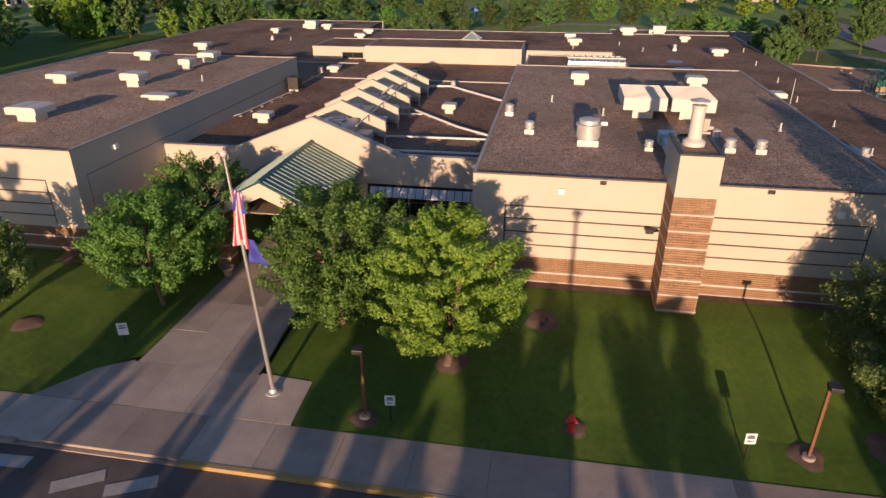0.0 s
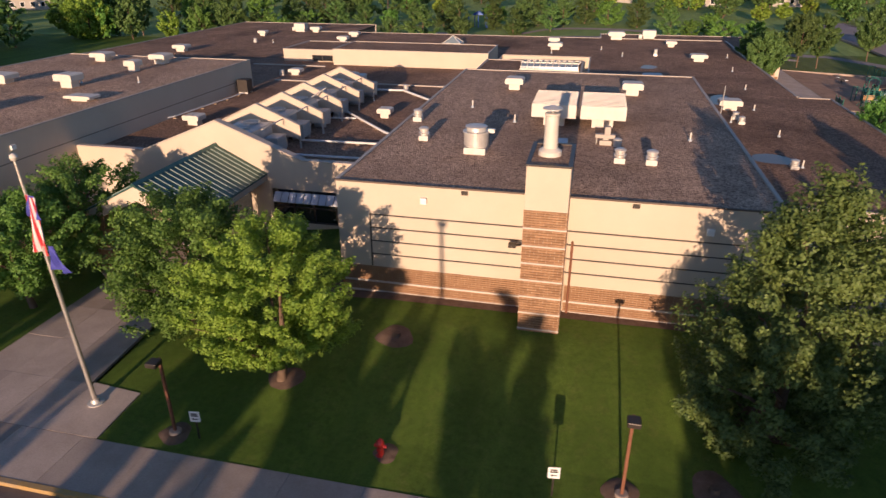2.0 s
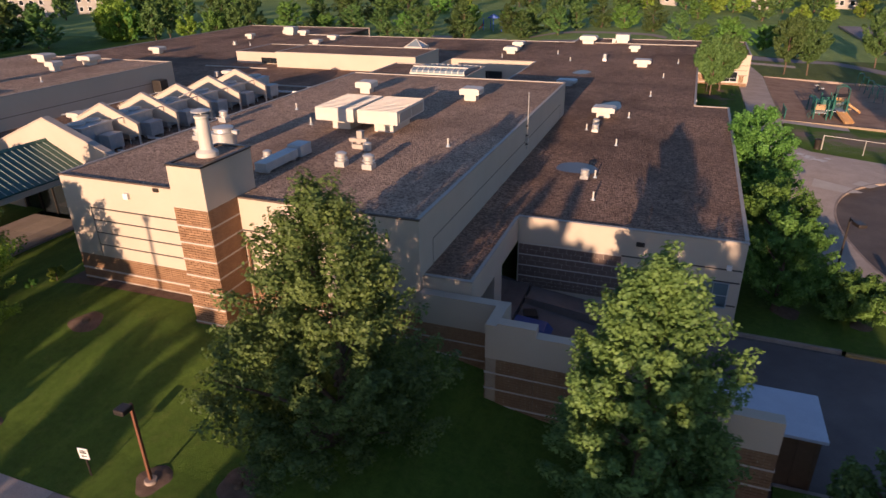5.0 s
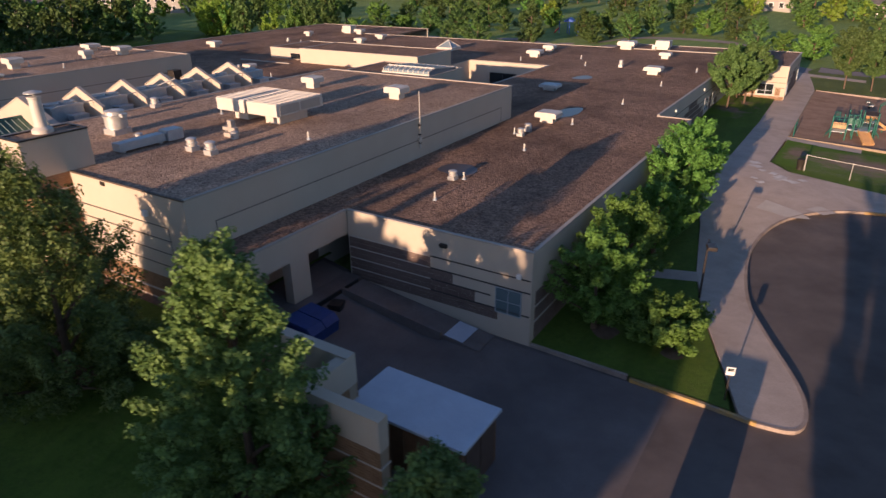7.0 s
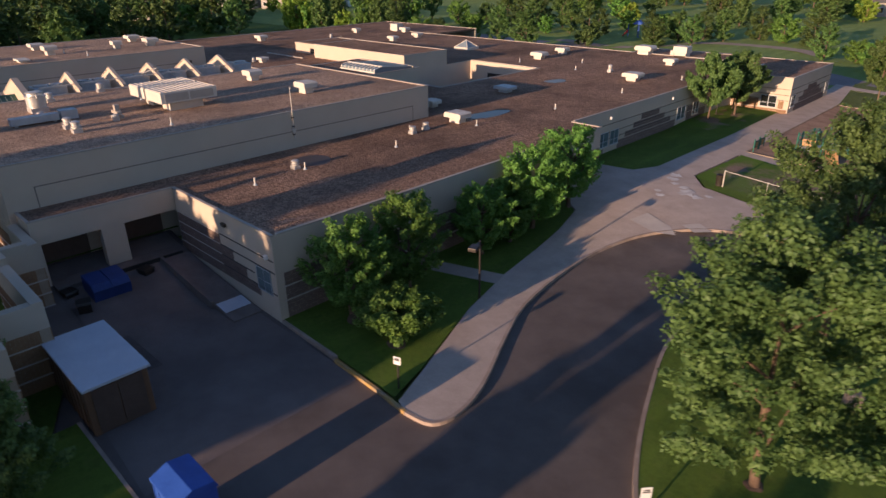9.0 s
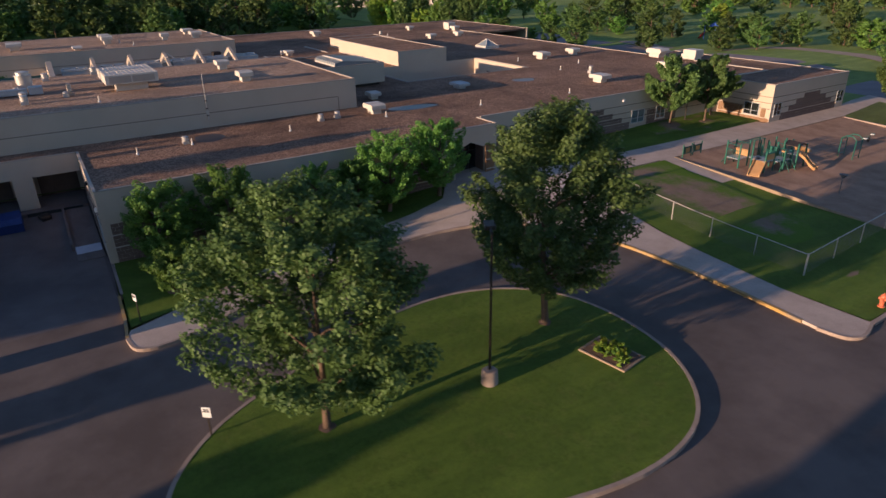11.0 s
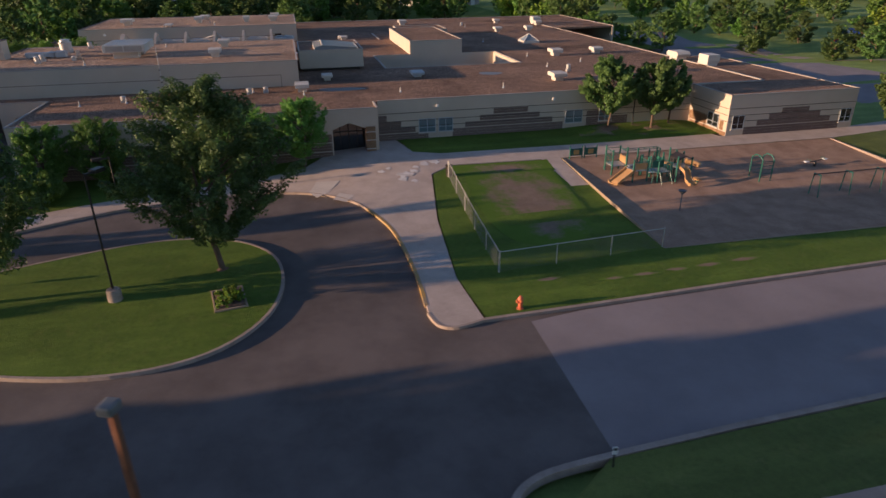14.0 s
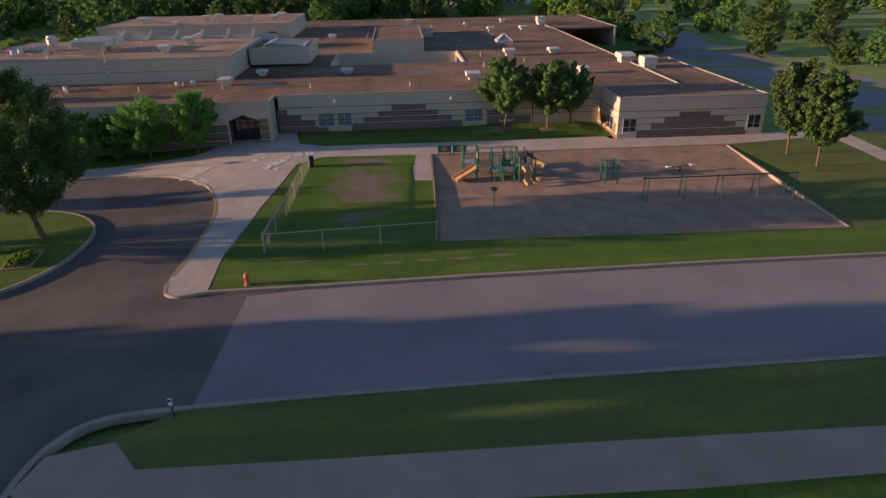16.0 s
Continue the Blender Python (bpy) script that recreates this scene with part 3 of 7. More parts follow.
# footpaths
draped("pavement_loop", [(36.50, 36.76), *LOOP, *CORNER[1:], (50.26, 64.03), (42.51, 64.76), (34.86, 66.05), (33.39, 67.83), (33.70, 76.48), (33.83, 100.61), (33.79, 101.20), (33.20, 105.91), (32.6, 110.2), (38.7, 110.6), (38.7, 112.4), (33, 112), (30.5, 112.5), (30.8, 108), (31.35, 104.62),
                         (31.43, 91.79), (30.77, 91.53), (30.90, 80.51), (30.69, 67.71), (29.81, 65.62), (25.7, 64.8), (25.7, 57.1), (28.35, 58.6), (28.6, 58.55), (30.66, 57.05), (31.49, 54.08), (32.71, 47.61), (33.82, 43.55), (35.69, 38.88)],
       0.01, CONCRETE, "pale concrete footpath round the loop and along the school", 3, category="footpath", thick=0.2)
draped("pavement_link", [(28.3, 44.8), (33.11, 46.36), (32.76, 47.41), (28.3, 46.0)], 0.014, CONCRETE, "short concrete path to a side door", 3, category="footpath")
draped("pavement_east", [(65.20, 64.02), (66.60, 65.16), (66.67, 71.53), (66.64, 79.39), (66.73, 90.29), (66.3, 170), (68.2, 170), (68.81, 89.25), (68.93, 82.84), (68.54, 63.08), (67.32, 61.61), (65.72, 61.95)], 0.008, WALK_OLD, "brown asphalt footpath beside the street", 4, category="footpath")
draped("pavement_pad", [(33.66, 74.91), (39.12, 75.03), (39.15, 76.31), (33.70, 76.43)], 0.012, CONCRETE, "concrete pad beside the playground", 3, category="footpath")


def slabs(name, label, quads):
    """A walk of separate concrete slabs with open joints."""
    base = MB()
    for q in quads:
        base.add([(x, y, gz(x, y) - 0.02) for x, y in q], [(0, 1, 2, 3)])
    walk_ob = tagged(new(name, base.mesh(name, SOIL)), label, "footpath", "", "structure")
    for q in quads:
        c = Vector((sum(p[0] for p in q) / 4, sum(p[1] for p in q) / 4))
        mb = MB()
        top = [Vector(p) + (c - Vector(p)).normalized() * 0.007 for p in q]
        up = random.uniform(-0.004, 0.006)
        mb.add([(p.x, p.y, gz(p.x, p.y) - 0.1) for p in top] + [(p.x, p.y, gz(p.x, p.y) + 0.012 + up) for p in top],
               [(0, 1, 2, 3), (4, 5, 6, 7), (0, 1, 5, 4), (1, 2, 6, 5), (2, 3, 7, 6), (3, 0, 4, 7)])
        ob = new("slab", mb.mesh("slab", CONCRETE))
        ob.parent = walk_ob
    return walk_ob


front = []
xx = -34.0
while xx < 37.0:
    front.append([(xx, 18.1), (xx + 2.4, 18.1), (xx + 2.4, 20.13), (xx, 20.13)])
    xx += 2.4
slabs("pavement_front", "pale concrete slab footpath beside the street", front)
entry = [[(-14.5, 20.15), (-12.1, 20.15), (-12.1, 22.7), (-13.2, 22.0)], [(-6.9, 20.15), (-4.75, 20.15), (-4.85, 22.5), (-6.9, 22.7)]]
for i in range(3):
    x0 = -12.1 + i * 1.733
    entry.append([(x0, 20.15), (x0 + 1.733, 20.15), (x0 + 1.733, 22.6), (x0, 22.6)])
for k in range(6):
    for i in range(3):
        ya, yb = 22.6 + k * 2.35, 22.6 + (k + 1) * 2.35
        xa = lambda y, i: -11.95 + (i / 3) * (4.95 - 0.6 * min(1, (y - 22.6) / 8))
        entry.append([(xa(ya, i), ya), (xa(ya, i + 1), ya), (xa(yb, i + 1), yb), (xa(yb, i), yb)])
slabs("pavement_entry", "broad concrete slab walk up to the entrance canopy", entry)

# kerbs
KERBS = "low concrete kerb"


def kerb(name, line, material=KERB, label=KERBS, w=0.14, h1=0.02):
    return tagged(new(name, strip(MB(), line, w, -0.3, h1).mesh(name, material)), label, "kerb", "", "structure")


kerb("kerb_front", [(-34, 18.0), (-13.3, 18.0)])
kerb("kerb_front_dropped", [(-13.3, 18.0), (-7.5, 18.0)], h1=-0.09)
kerb("kerb_front_yellow", [(-7.5, 18.0), (-6, 18.0), (0.5, 18.0)], YELLOW, "low kerb with worn yellow paint", 0.18)
kerb("kerb_front_east", [(0.5, 18.0), (37.4, 18.0)])
kerb("kerb_lawn", [(29.2, 28.15), (37.4, 28.15), (37.4, 18.0)])
kerb("kerb_yard", [(28.4, 37.05), (32.5, 36.95)])
kerb("kerb_yard_yellow", [(32.63, 36.80), (35.38, 36.69), (37.11, 36.54)], YELLOW, "low kerb with worn yellow paint")
kerb("kerb_loop", LOOP[:-14])
kerb("kerb_loop_yellow", LOOP[-15:-1], YELLOW, "low kerb with worn yellow paint", 0.18)
kerb("kerb_corner", CORNER)
kerb("kerb_street", STREET_W, w=0.2)
kerb("kerb_street_east", [*CORNER_E, *STREET_E[1:]], w=0.24)
kerb("kerb_island", [*ISLAND, ISLAND[0]], h1=0.045, w=0.15)
kerb("playground_border", [(33.75, 76.53), (49.47, 76.11), (50.06, 100.32)], TIMBER, "timber edging of the playground", 0.09, 0.03)
kerb("playground_border_far", [(33.98, 100.65), (50.06, 100.37)], KERB, "pale concrete edging of the playground", 0.16, 0.03)
kerb("playground_border_path", [(33.75, 76.53), (33.88, 100.61)], TIMBER, "timber edging of the playground", 0.09, 0.03)


def paint(name, pts, label, off=ROAD + 0.012):
    return draped(name, pts, off, PAINT, label, 3, category="road marking")


for bx, by, ba in ((-13.0, 17.25, 3), (-10.2, 16.85, 30), (-8.5, 16.95, 25)):
    c, s = math.cos(radians(ba)), math.sin(radians(ba))
    paint("road_marking", [(bx + u * c - v * s, by + u * s + v * c) for u, v in ((-0.75, -0.25), (0.75, -0.25), (0.75, 0.25), (-0.75, 0.25))], "worn white crossing bar on the asphalt")
splotch = random.Random(5)
for cx, cy, cr in ((32.7, 65.9, 0.45), (32.5, 66.8, 0.5), (33.3, 65.2, 0.35), (34.6, 64.2, 0.75), (35.4, 63.9, 0.5), (34.0, 64.9, 0.4), (33.5, 62.6, 0.35), (33.0, 63.2, 0.25), (35.9, 64.6, 0.3)):
    ring = [(cx + cr * splotch.uniform(0.45, 1.25) * math.cos(a), cy + 0.75 * cr * splotch.uniform(0.45, 1.25) * math.sin(a)) for a in [k * math.tau / 11 for k in range(11)]]
    draped("chalk_patch", spline(ring, True, 3), 0.022, CHALK, "white chalky splotch on the paving", 3, category="chalk patch")
draped("pale_slab", [(33.95, 57.9), (34.3, 59.5), (36.2, 58.6), (37.0, 57.75), (35.9, 57.3)], 0.018, BAND, "newer pale concrete patch beside the loop kerb", 3, category="footpath")
draped("pale_slab", [(36.6, 59.3), (37.3, 60.2), (38.3, 59.6), (37.6, 58.8)], 0.018, BAND, "newer pale concrete patch beside the loop kerb", 3, category="footpath")
paint("pale_slab", [(46.90, 62.41), (48.72, 62.41), (48.75, 64.08), (46.94, 64.28)], "newer pale slab in the path", 0.018)

# far paved areas
draped("access_road", [(-51, 118), (-20.5, 114.7), (13, 115.5), (31, 114.3), (33.2, 114.4), (33.2, 119.3), (26.2, 124.8), (11.6, 130.5), (-2.6, 129), (-17.6, 129.3), (-30, 128.1), (-45.3, 133.2), (-60, 127), (-63, 121)],
       BASE + 0.03, ASPHALT, "grey asphalt access road and lot behind the school", 6, category="road")
draped("park_path", spline([(20, 139), (10, 141), (0, 139), (-12, 131), (-22, 130), (-22, 133), (-11, 135), (0, 142.5), (10, 144), (22, 142)], True, 3), BASE + 0.03, CONCRETE, "pale path winding through the park", 6, category="footpath")
draped("far_road", [(33.2, 114.4), (35.3, 114.6), (44, 116.8), (49, 109), (51.5, 102), (53.6, 102), (53.4, 106.7), (47.6, 115.6), (44.8, 118.8), (34.4, 118.7), (33.2, 119.3)], 0.02, ASPHALT, "asphalt end of the access road by the playing field", 5, category="road")

# ---- the school ----
school = thing("school_building", (0, 0, 0), "low beige stucco and brown brick school with flat gravel roofs", "building")
GYM_X, GYM_Y, GYM_Z = (0.0, 17.0), (30.0, 57.55), 5.85
LOW_Z = 3.6
EW, WX = 26.0, 31.55     # outer faces of the classroom wall and of the far wing


def wall(x0, x1, y0, y1, z0, z1, material=STUCCO, label="", name="wall"):
    return part(name, MB().box(x0, x1, y0, y1, z0, z1), material, school, label)


def roof(x0, x1, y0, y1, z, material, label="brown gravel flat roof"):
    return part("roof", MB().box(x0, x1, y0, y1, z - 0.25, z), material, school, label)


def cap(x0, x1, y0, y1, z, label="pale metal coping", material=COPING):
    return part("coping", MB().box(x0, x1, y0, y1, z, z + 0.07), material, school, label)


def rim(x0, x1, y0, y1, z, sides="nsew", dark="", w=0.13):
    """Slim copings round a roof's outer faces; the sides named in dark are brown."""
    k = 0.03
    f = 0.05 if "s" in dark else w
    for side, box in (("s", (x0 - k, x1 + k, y0 - k, y0 + f)), ("n", (x0 - k, x1 + k, y1 - w, y1 + k)), ("w", (x0 - k, x0 + w, y0 + f, y1 - w)), ("e", (x1 - w, x1 + k, y0 + f, y1 - w))):
        if side in sides:
            cap(*box, z, "dark brown metal coping" if side in dark else "pale metal coping", COPING_DARK if side in dark else COPING)


def groove(x0, x1, y0, y1, z0, z1, material=GROOVE):
    return part("reveal", MB().box(x0, x1, y0, y1, z0, z1), material, school, "dark reveal joint" if material is GROOVE else "shallow reveal joint")


T = 0.3
BOT = -1.2
# tall hall in front
x0, x1 = GYM_X
y0, y1 = GYM_Y
# front wall: brick base, then stucco panels with open joints between them
wall(x0 + 0.02, x1 - 0.02, y0 + 0.05, y0 + T, BOT, GYM_Z, STUCCO_DARK)


def panels(axis, at, face, us, zs, material):
    """Stucco panels standing proud of a wall face, with joints between; face is +1 or -1 along the axis."""
    for (ua, ub), (za, zb) in [(u, z) for u in us for z in zs]:
        mb = MB()
        lo, hi = (at, at + 0.05) if face < 0 else (at - 0.05, at)
        if axis == "y":
            mb.box(ua, ub, lo, hi, za, zb)
        else:
            mb.box(lo, hi, ua, ub, za, zb)
        part("panel", mb, material, school)


J = 0.035
rows = [(2.15, 2.72 - J), (2.72 + J, 3.32 - J), (3.32 + J, 3.92 - J), (3.92 + J, 4.5 - J)]
panels("y", y0, -1, [(x0, 1.4 - J)], [(2.15, GYM_Z)], STUCCO)
panels("y", y0, -1, [(15.75 + J, x1)], [(2.15, GYM_Z)], STUCCO)
panels("y", y0, -1, [(1.4 - J, 15.75 + J)], [(4.5 + J, GYM_Z)], STUCCO)
panels("y", y0, -1, [(1.4 + J, 7.9), (9.45, 15.75 - J)], rows, STUCCO)
for z in (2.72, 3.32, 3.92, 4.5):
    groove(1.4, 15.75, y0 + 0.035, y0 + 0.052, z - J, z + J)
for gx in (1.4, 15.75):
    groove(gx - J, gx + J, y0 + 0.035, y0 + 0.052, 2.15, 4.5 + J)
# side and back walls
wall(x1 - T, x1, y0 + 0.05, y1, BOT, GYM_Z)
wall(x0, x0 + T, y0 + 0.05, y1, BOT, GYM_Z)
wall(x0 + T, x1 - T, y1 - T, y1, BOT, GYM_Z)
for gy0, gy1, gz0, gz1 in ((31.3, 56.0, 4.62, 4.68), (31.3, 31.36, 3.6, 4.62), (55.94, 56.0, 3.6, 4.62)):
    groove(x1 - 0.01, x1 + 0.004, gy0, gy1, gz0, gz1, GROOVE_SOFT)
roof(x0 + 0.1, x1 - 0.1, y0 + 0.1, y1 - 0.1, GYM_Z + 0.01, GRAVEL)
rim(x0, x1, y0, y1, GYM_Z, dark="s")
for sx in (5.35, 11.8):
    part("scupper", MB().box(sx - 0.13, sx + 0.13, y0 - 0.07, y0 - 0.01, GYM_Z - 0.2, GYM_Z - 0.04), DARK_METAL, school, "dark roof scupper")
for sx, sz in ((3.7, 5.28), (14.5, 4.95)):
    part("wall_light", MB().box(sx - 0.13, sx + 0.13, y0 - 0.14, y0, sz - 0.13, sz + 0.13), SIGN_WHITE, school, "small white wall light", bevel=0.02)
part("downpipe", MB().tube([(9.62, 29.9, 4.1), (9.62, 29.9, 0.7)], 0.05), RUST_METAL, school, "rust-brown downpipe")
mb = MB().tube([(7.75, 29.8, 3.85), (7.45, 29.55, 3.9)], 0.05).box(7.2, 7.5, 29.35, 29.6, 3.86, 4.0)
part("security_camera", mb, DARK_METAL, school, "dark wall camera on a bracket")

# left wing
LX, LY, LZ = (-37.0, -19.0), (29.95, 58.2), 5.85
wall(LX[0], LX[1] - 0.02, LY[0] + 0.05, LY[0] + T, BOT, LZ, STUCCO_DARK)
panels("y", LY[0], -1, [(-20.7 + J, LX[1])], [(1.9, LZ)], STUCCO)
panels("y", LY[0], -1, [(LX[0], -20.7 + J)], [(4.32 + J, LZ)], STUCCO)
panels("y", LY[0], -1, [(LX[0], -20.7 - J)], [(1.9, 2.5 - J), (2.5 + J, 3.1 - J), (3.1 + J, 3.7 - J), (3.7 + J, 4.32 - J)], STUCCO)
for z in (2.5, 3.1, 3.7, 4.32):
    groove(LX[0], -20.7, LY[0] + 0.035, LY[0] + 0.052, z - J, z + J)
groove(-20.7 - J, -20.7 + J, LY[0] + 0.035, LY[0] + 0.052, 1.9, 4.32)
wall(LX[1] - T, LX[1], LY[0] + 0.05, LY[1], BOT, LZ)
wall(LX[0], LX[0] + T, LY[0] + T, LY[1], BOT, LZ)
wall(LX[0] + T, LX[1] - T, LY[1] - T, LY[1], BOT, LZ)
for a0, a1, c0, c1 in ((30.7, 36.0, 4.42, 4.48), (36.0, 56.5, 4.42, 4.48), (30.7, 30.76, 2.2, 4.42)):
    groove(LX[1] - 0.01, LX[1] + 0.004, a0, a1, c0, c1, GROOVE_SOFT)
roof(LX[0] + 0.1, LX[1] - 0.1, LY[0] + 0.1, LY[1] - 0.1, LZ + 0.01, GRAVEL)
rim(*LX, *LY, LZ, dark="s")
part("wall_light", MB().box(LX[1], LX[1] + 0.12, 33.0, 33.3, 5.05, 5.3), SIGN_WHITE, school, "small white wall light", bevel=0.02)

# low roofs
for a in ((-19.0, 0.0, 37.4, 57.55), (-48.1, -37.0, 48.1, 57.55), (-48.1, 17.0, 57.55, 66.7), (17.0, 28.24, 37.1, 63.1), (17.0, 18.8, 30.35, 37.1), (17.0, 25.89, 63.1, 66.7),
          (-48.1, -0.5, 66.7, 81.6), (9.42, 25.89, 66.7, 81.6), (-48.1, 25.89, 81.6, 99.6), (25.89, 31.44, 92.35, 99.6), (10.4, 31.44, 99.6, 104.7), (-48.1, -25.1, 99.6, 110.1)):
    roof(*a, LOW_Z + 0.01, GRAVEL_LOW, "brown weathered low flat roof")


def edge(xa, ya, xb, yb, z0=BOT, z1=LOW_Z, coping=True, t=T):
    """An outer wall from a to b along x or y; its outer face lies on the line, on its right side as one goes."""
    if ya == yb:
        s = 1 if xb > xa else -1
        w = (min(xa, xb), max(xa, xb), *sorted((ya, ya + s * t)))
    else:
        s = 1 if yb > ya else -1
        w = (*sorted((xa, xa - s * t)), min(ya, yb), max(ya, yb))
    wall(*w, z0, z1)
    if coping:
        k, d = 0.03, 0.13
        if ya == yb:
            cap(w[0] - k, w[1] + k, *sorted((ya - s * k, ya + s * d)), z1)
        else:
            cap(*sorted((xa + s * k, xa - s * d)), w[2] - k, w[3] + k, z1)


edge(18.9, 37.0, 28.35, 37.0)
edge(28.35, 37.3, 28.35, 57.0)
edge(28.35, 57.0, 28.35, 59.6, coping=False)
edge(28.35, 62.2, 28.35, 62.9, coping=False)
wall(28.05, 28.35, 59.6, 62.2, 2.8, LOW_Z)
cap(28.22, 28.38, 57.03, 62.87, LOW_Z)
edge(28.35, 63.2, EW, 63.2)
edge(EW, 63.5, EW, 92.24)
edge(EW, 92.24, WX, 92.24)
edge(WX, 92.54, WX, 104.5)
edge(WX, 104.8, 10.3, 104.8)
edge(10.3, 99.7, -25.0, 99.7)
edge(-25.0, 110.2, -48.2, 110.2)
edge(-48.2, 110.0, -48.2, 48.0)
edge(10.3, 104.5, 10.3, 100.0)
# light sheet-metal strips that part the roof fields
for a in ((-18.6, -0.4, 61.45, 61.65), (-25.0, -17.0, 69.5, 69.7), (26.1, 26.3, 92.7, 99.4), (12.0, 25.7, 99.4, 99.6), (-31.0, -25.0, 99.3, 99.5)):
    part("roof_divider", MB().box(*a, LOW_Z, LOW_Z + 0.1), COPING, school, "pale metal roof divider")
# link front with its gable
wall(-19.0, 0.0, 37.30, 37.60, 2.45, 4.1)
wall(-19.0, -14.6, 37.30, 37.60, BOT, 2.45)
wall(-8.2, -6.9, 37.30, 37.60, BOT, 2.45)
wall(-14.6, -13.4, 37.30, 37.60, BOT, 2.45)
wall(-6.9, -0.02, 37.30, 37.60, BOT, 0.5)
part("gable_wall", MB().prism([(-14.6, 4.1), (-5.0, 4.1), (-9.8, 6.0)], "y", 37.30, 37.70), STUCCO, school, "beige stucco gable over the entrance")
for s in (-1, 1):
    mb = MB().prism([(-9.8, 6.0), (-9.8, 6.09), (-9.8 + s * 4.9, 4.15), (-9.8 + s * 4.85, 4.08)], "y", 37.27, 37.75)
    part("coping", mb, COPING, school, "pale metal coping")
cap(-18.95, -14.7, 37.27, 37.63, 4.1)
cap(-4.9, -0.05, 37.27, 37.63, 4.1)
win = part("window", MB().box(-6.9, -0.05, 37.45, 37.49, 0.5, 2.45), GLASS_DARK, school, "dark glazed entrance window")
mb = MB()
for wx in (-6.86, -5.7, -4.5, -3.2, -2.1, -1.0, -0.1):
    mb.box(wx - 0.04, wx + 0.04, 37.37, 37.45, 0.5, 2.45)
for wz in (0.5, 1.35, 1.9, 2.4):
    mb.box(-6.9, -0.05, 37.38, 37.45, wz, wz + 0.07)
part("frame", mb, DARK_METAL, win, "dark bronze window frame")
for i in range(14):
    mb = MB()
    mb.add([(-6.7 + 0.44 * i, 37.27, 2.3), (-6.3 + 0.44 * i, 37.27, 2.3), (-6.3 + 0.44 * i, 36.90, 1.85), (-6.7 + 0.44 * i, 36.90, 1.85),
            (-6.7 + 0.44 * i, 37.29, 2.26), (-6.3 + 0.44 * i, 37.29, 2.26), (-6.3 + 0.44 * i, 36.92, 1.81), (-6.7 + 0.44 * i, 36.92, 1.81)],
           [(0, 1, 2, 3), (4, 5, 6, 7), (0, 1, 5, 4), (1, 2, 6, 5), (2, 3, 7, 6), (3, 0, 4, 7)])
    part("awning_pane", mb, SHED_TOP, school, "blue-green glass awning pane")
door = part("entrance_door", MB().box(-13.4, -8.2, 37.47, 37.51, BOT, 2.45), GLASS_DARK, school, "dark glazed entrance doors")
mb = MB()
for wx in (-13.35, -12.1, -10.8, -9.5, -8.25):
    mb.box(wx - 0.05, wx + 0.05, 37.39, 37.47, -0.2, 2.45)
mb.box(-13.4, -8.2, 37.39, 37.47, 2.0, 2.1)
part("frame", mb, DARK_METAL, door, "dark bronze door frame")

# entrance canopy
CX, CR, CE, CW = -9.95, 4.74, 3.32, 2.8
canopy = part("canopy", MB().prism([(CX - CW, CE - 0.28), (CX - CW, CE), (CX, CR), (CX + CW, CE), (CX + CW, CE - 0.28), (CX + CW - 0.8, CE - 0.28), (CX, CR - 0.78), (CX - CW + 0.8, CE - 0.28)], "y", 30.4, 30.8),
              STUCCO, school, "beige gabled canopy front")
for s in (-1, 1):
    pan = MB().prism([(CX, CR + 0.02), (CX + s * (CW + 0.1), CE - 0.02), (CX + s * (CW + 0.1), CE - 0.1), (CX, CR - 0.08)], "y", 30.37, 37.35)
    part("roof_sheet", pan, GREEN_ROOF, canopy, "green standing-seam metal roof")
    seams = MB()
    k = 0
    while 30.55 + k * 0.4 < 37.25:
        yy = 30.55 + k * 0.4
        seams.prism([(CX, CR + 0.02), (CX, CR + 0.06), (CX + s * (CW + 0.1), CE + 0.02), (CX + s * (CW + 0.1), CE - 0.02)], "y", yy - 0.014, yy + 0.014)
        k += 1
    part("seam", seams, GREEN_SEAM, canopy, "pale raised roof seams")
    part("fascia", MB().box(CX + s * CW - 0.12, CX + s * CW + 0.06, 30.8, 37.3, CE - 0.42, CE - 0.11), STUCCO, canopy)
part("ridge_cap", MB().prism([(CX - 0.16, CR - 0.02), (CX, CR + 0.11), (CX + 0.16, CR - 0.02)], "y", 30.35, 37.35), GREEN_ROOF, canopy)
part("soffit", MB().box(CX - CW + 0.1, CX + CW - 0.1, 30.8, 37.25, CE - 0.36, CE - 0.3), TIMBER, canopy, "dark soffit under the canopy")


def brick_skin(mb, axis, at, u0, u1, z0, z1, out, course=0.1, length=0.3, pieces=None, depth=0.03):
    """Bricks on a face: axis across the face, at its plane, out +1 or -1. Adds to mb, or calls pieces for each."""
    n = max(1, round((z1 - z0) / course))
    ch = (z1 - z0) / n
    for k in range(n):
        u = u0 - (0.5 * length if k % 2 else 0)
        while u < u1 - 0.02:
            a, b = max(u, u0) + 0.007, min(u + length, u1) - 0.007
            u += length
            if b - a < 0.03:
                continue
            za, zb = z0 + k * ch + 0.007, z0 + (k + 1) * ch - 0.007
            d = depth + random.uniform(-0.003, 0.003)
            lo, hi = (at - d, at) if out < 0 else (at, at + d)
            dims = (a, b, lo, hi, za, zb) if axis == "y" else (lo, hi, a, b, za, zb)
            if pieces:
                pieces(*dims)
            else:
                mb.box(*dims)
    return mb


def stuff_brick(parent, mb):
    ob = part("brick_field", mb, BRICK, parent, "red-brown brickwork")
    ob["kind"] = "stuff"
    return ob


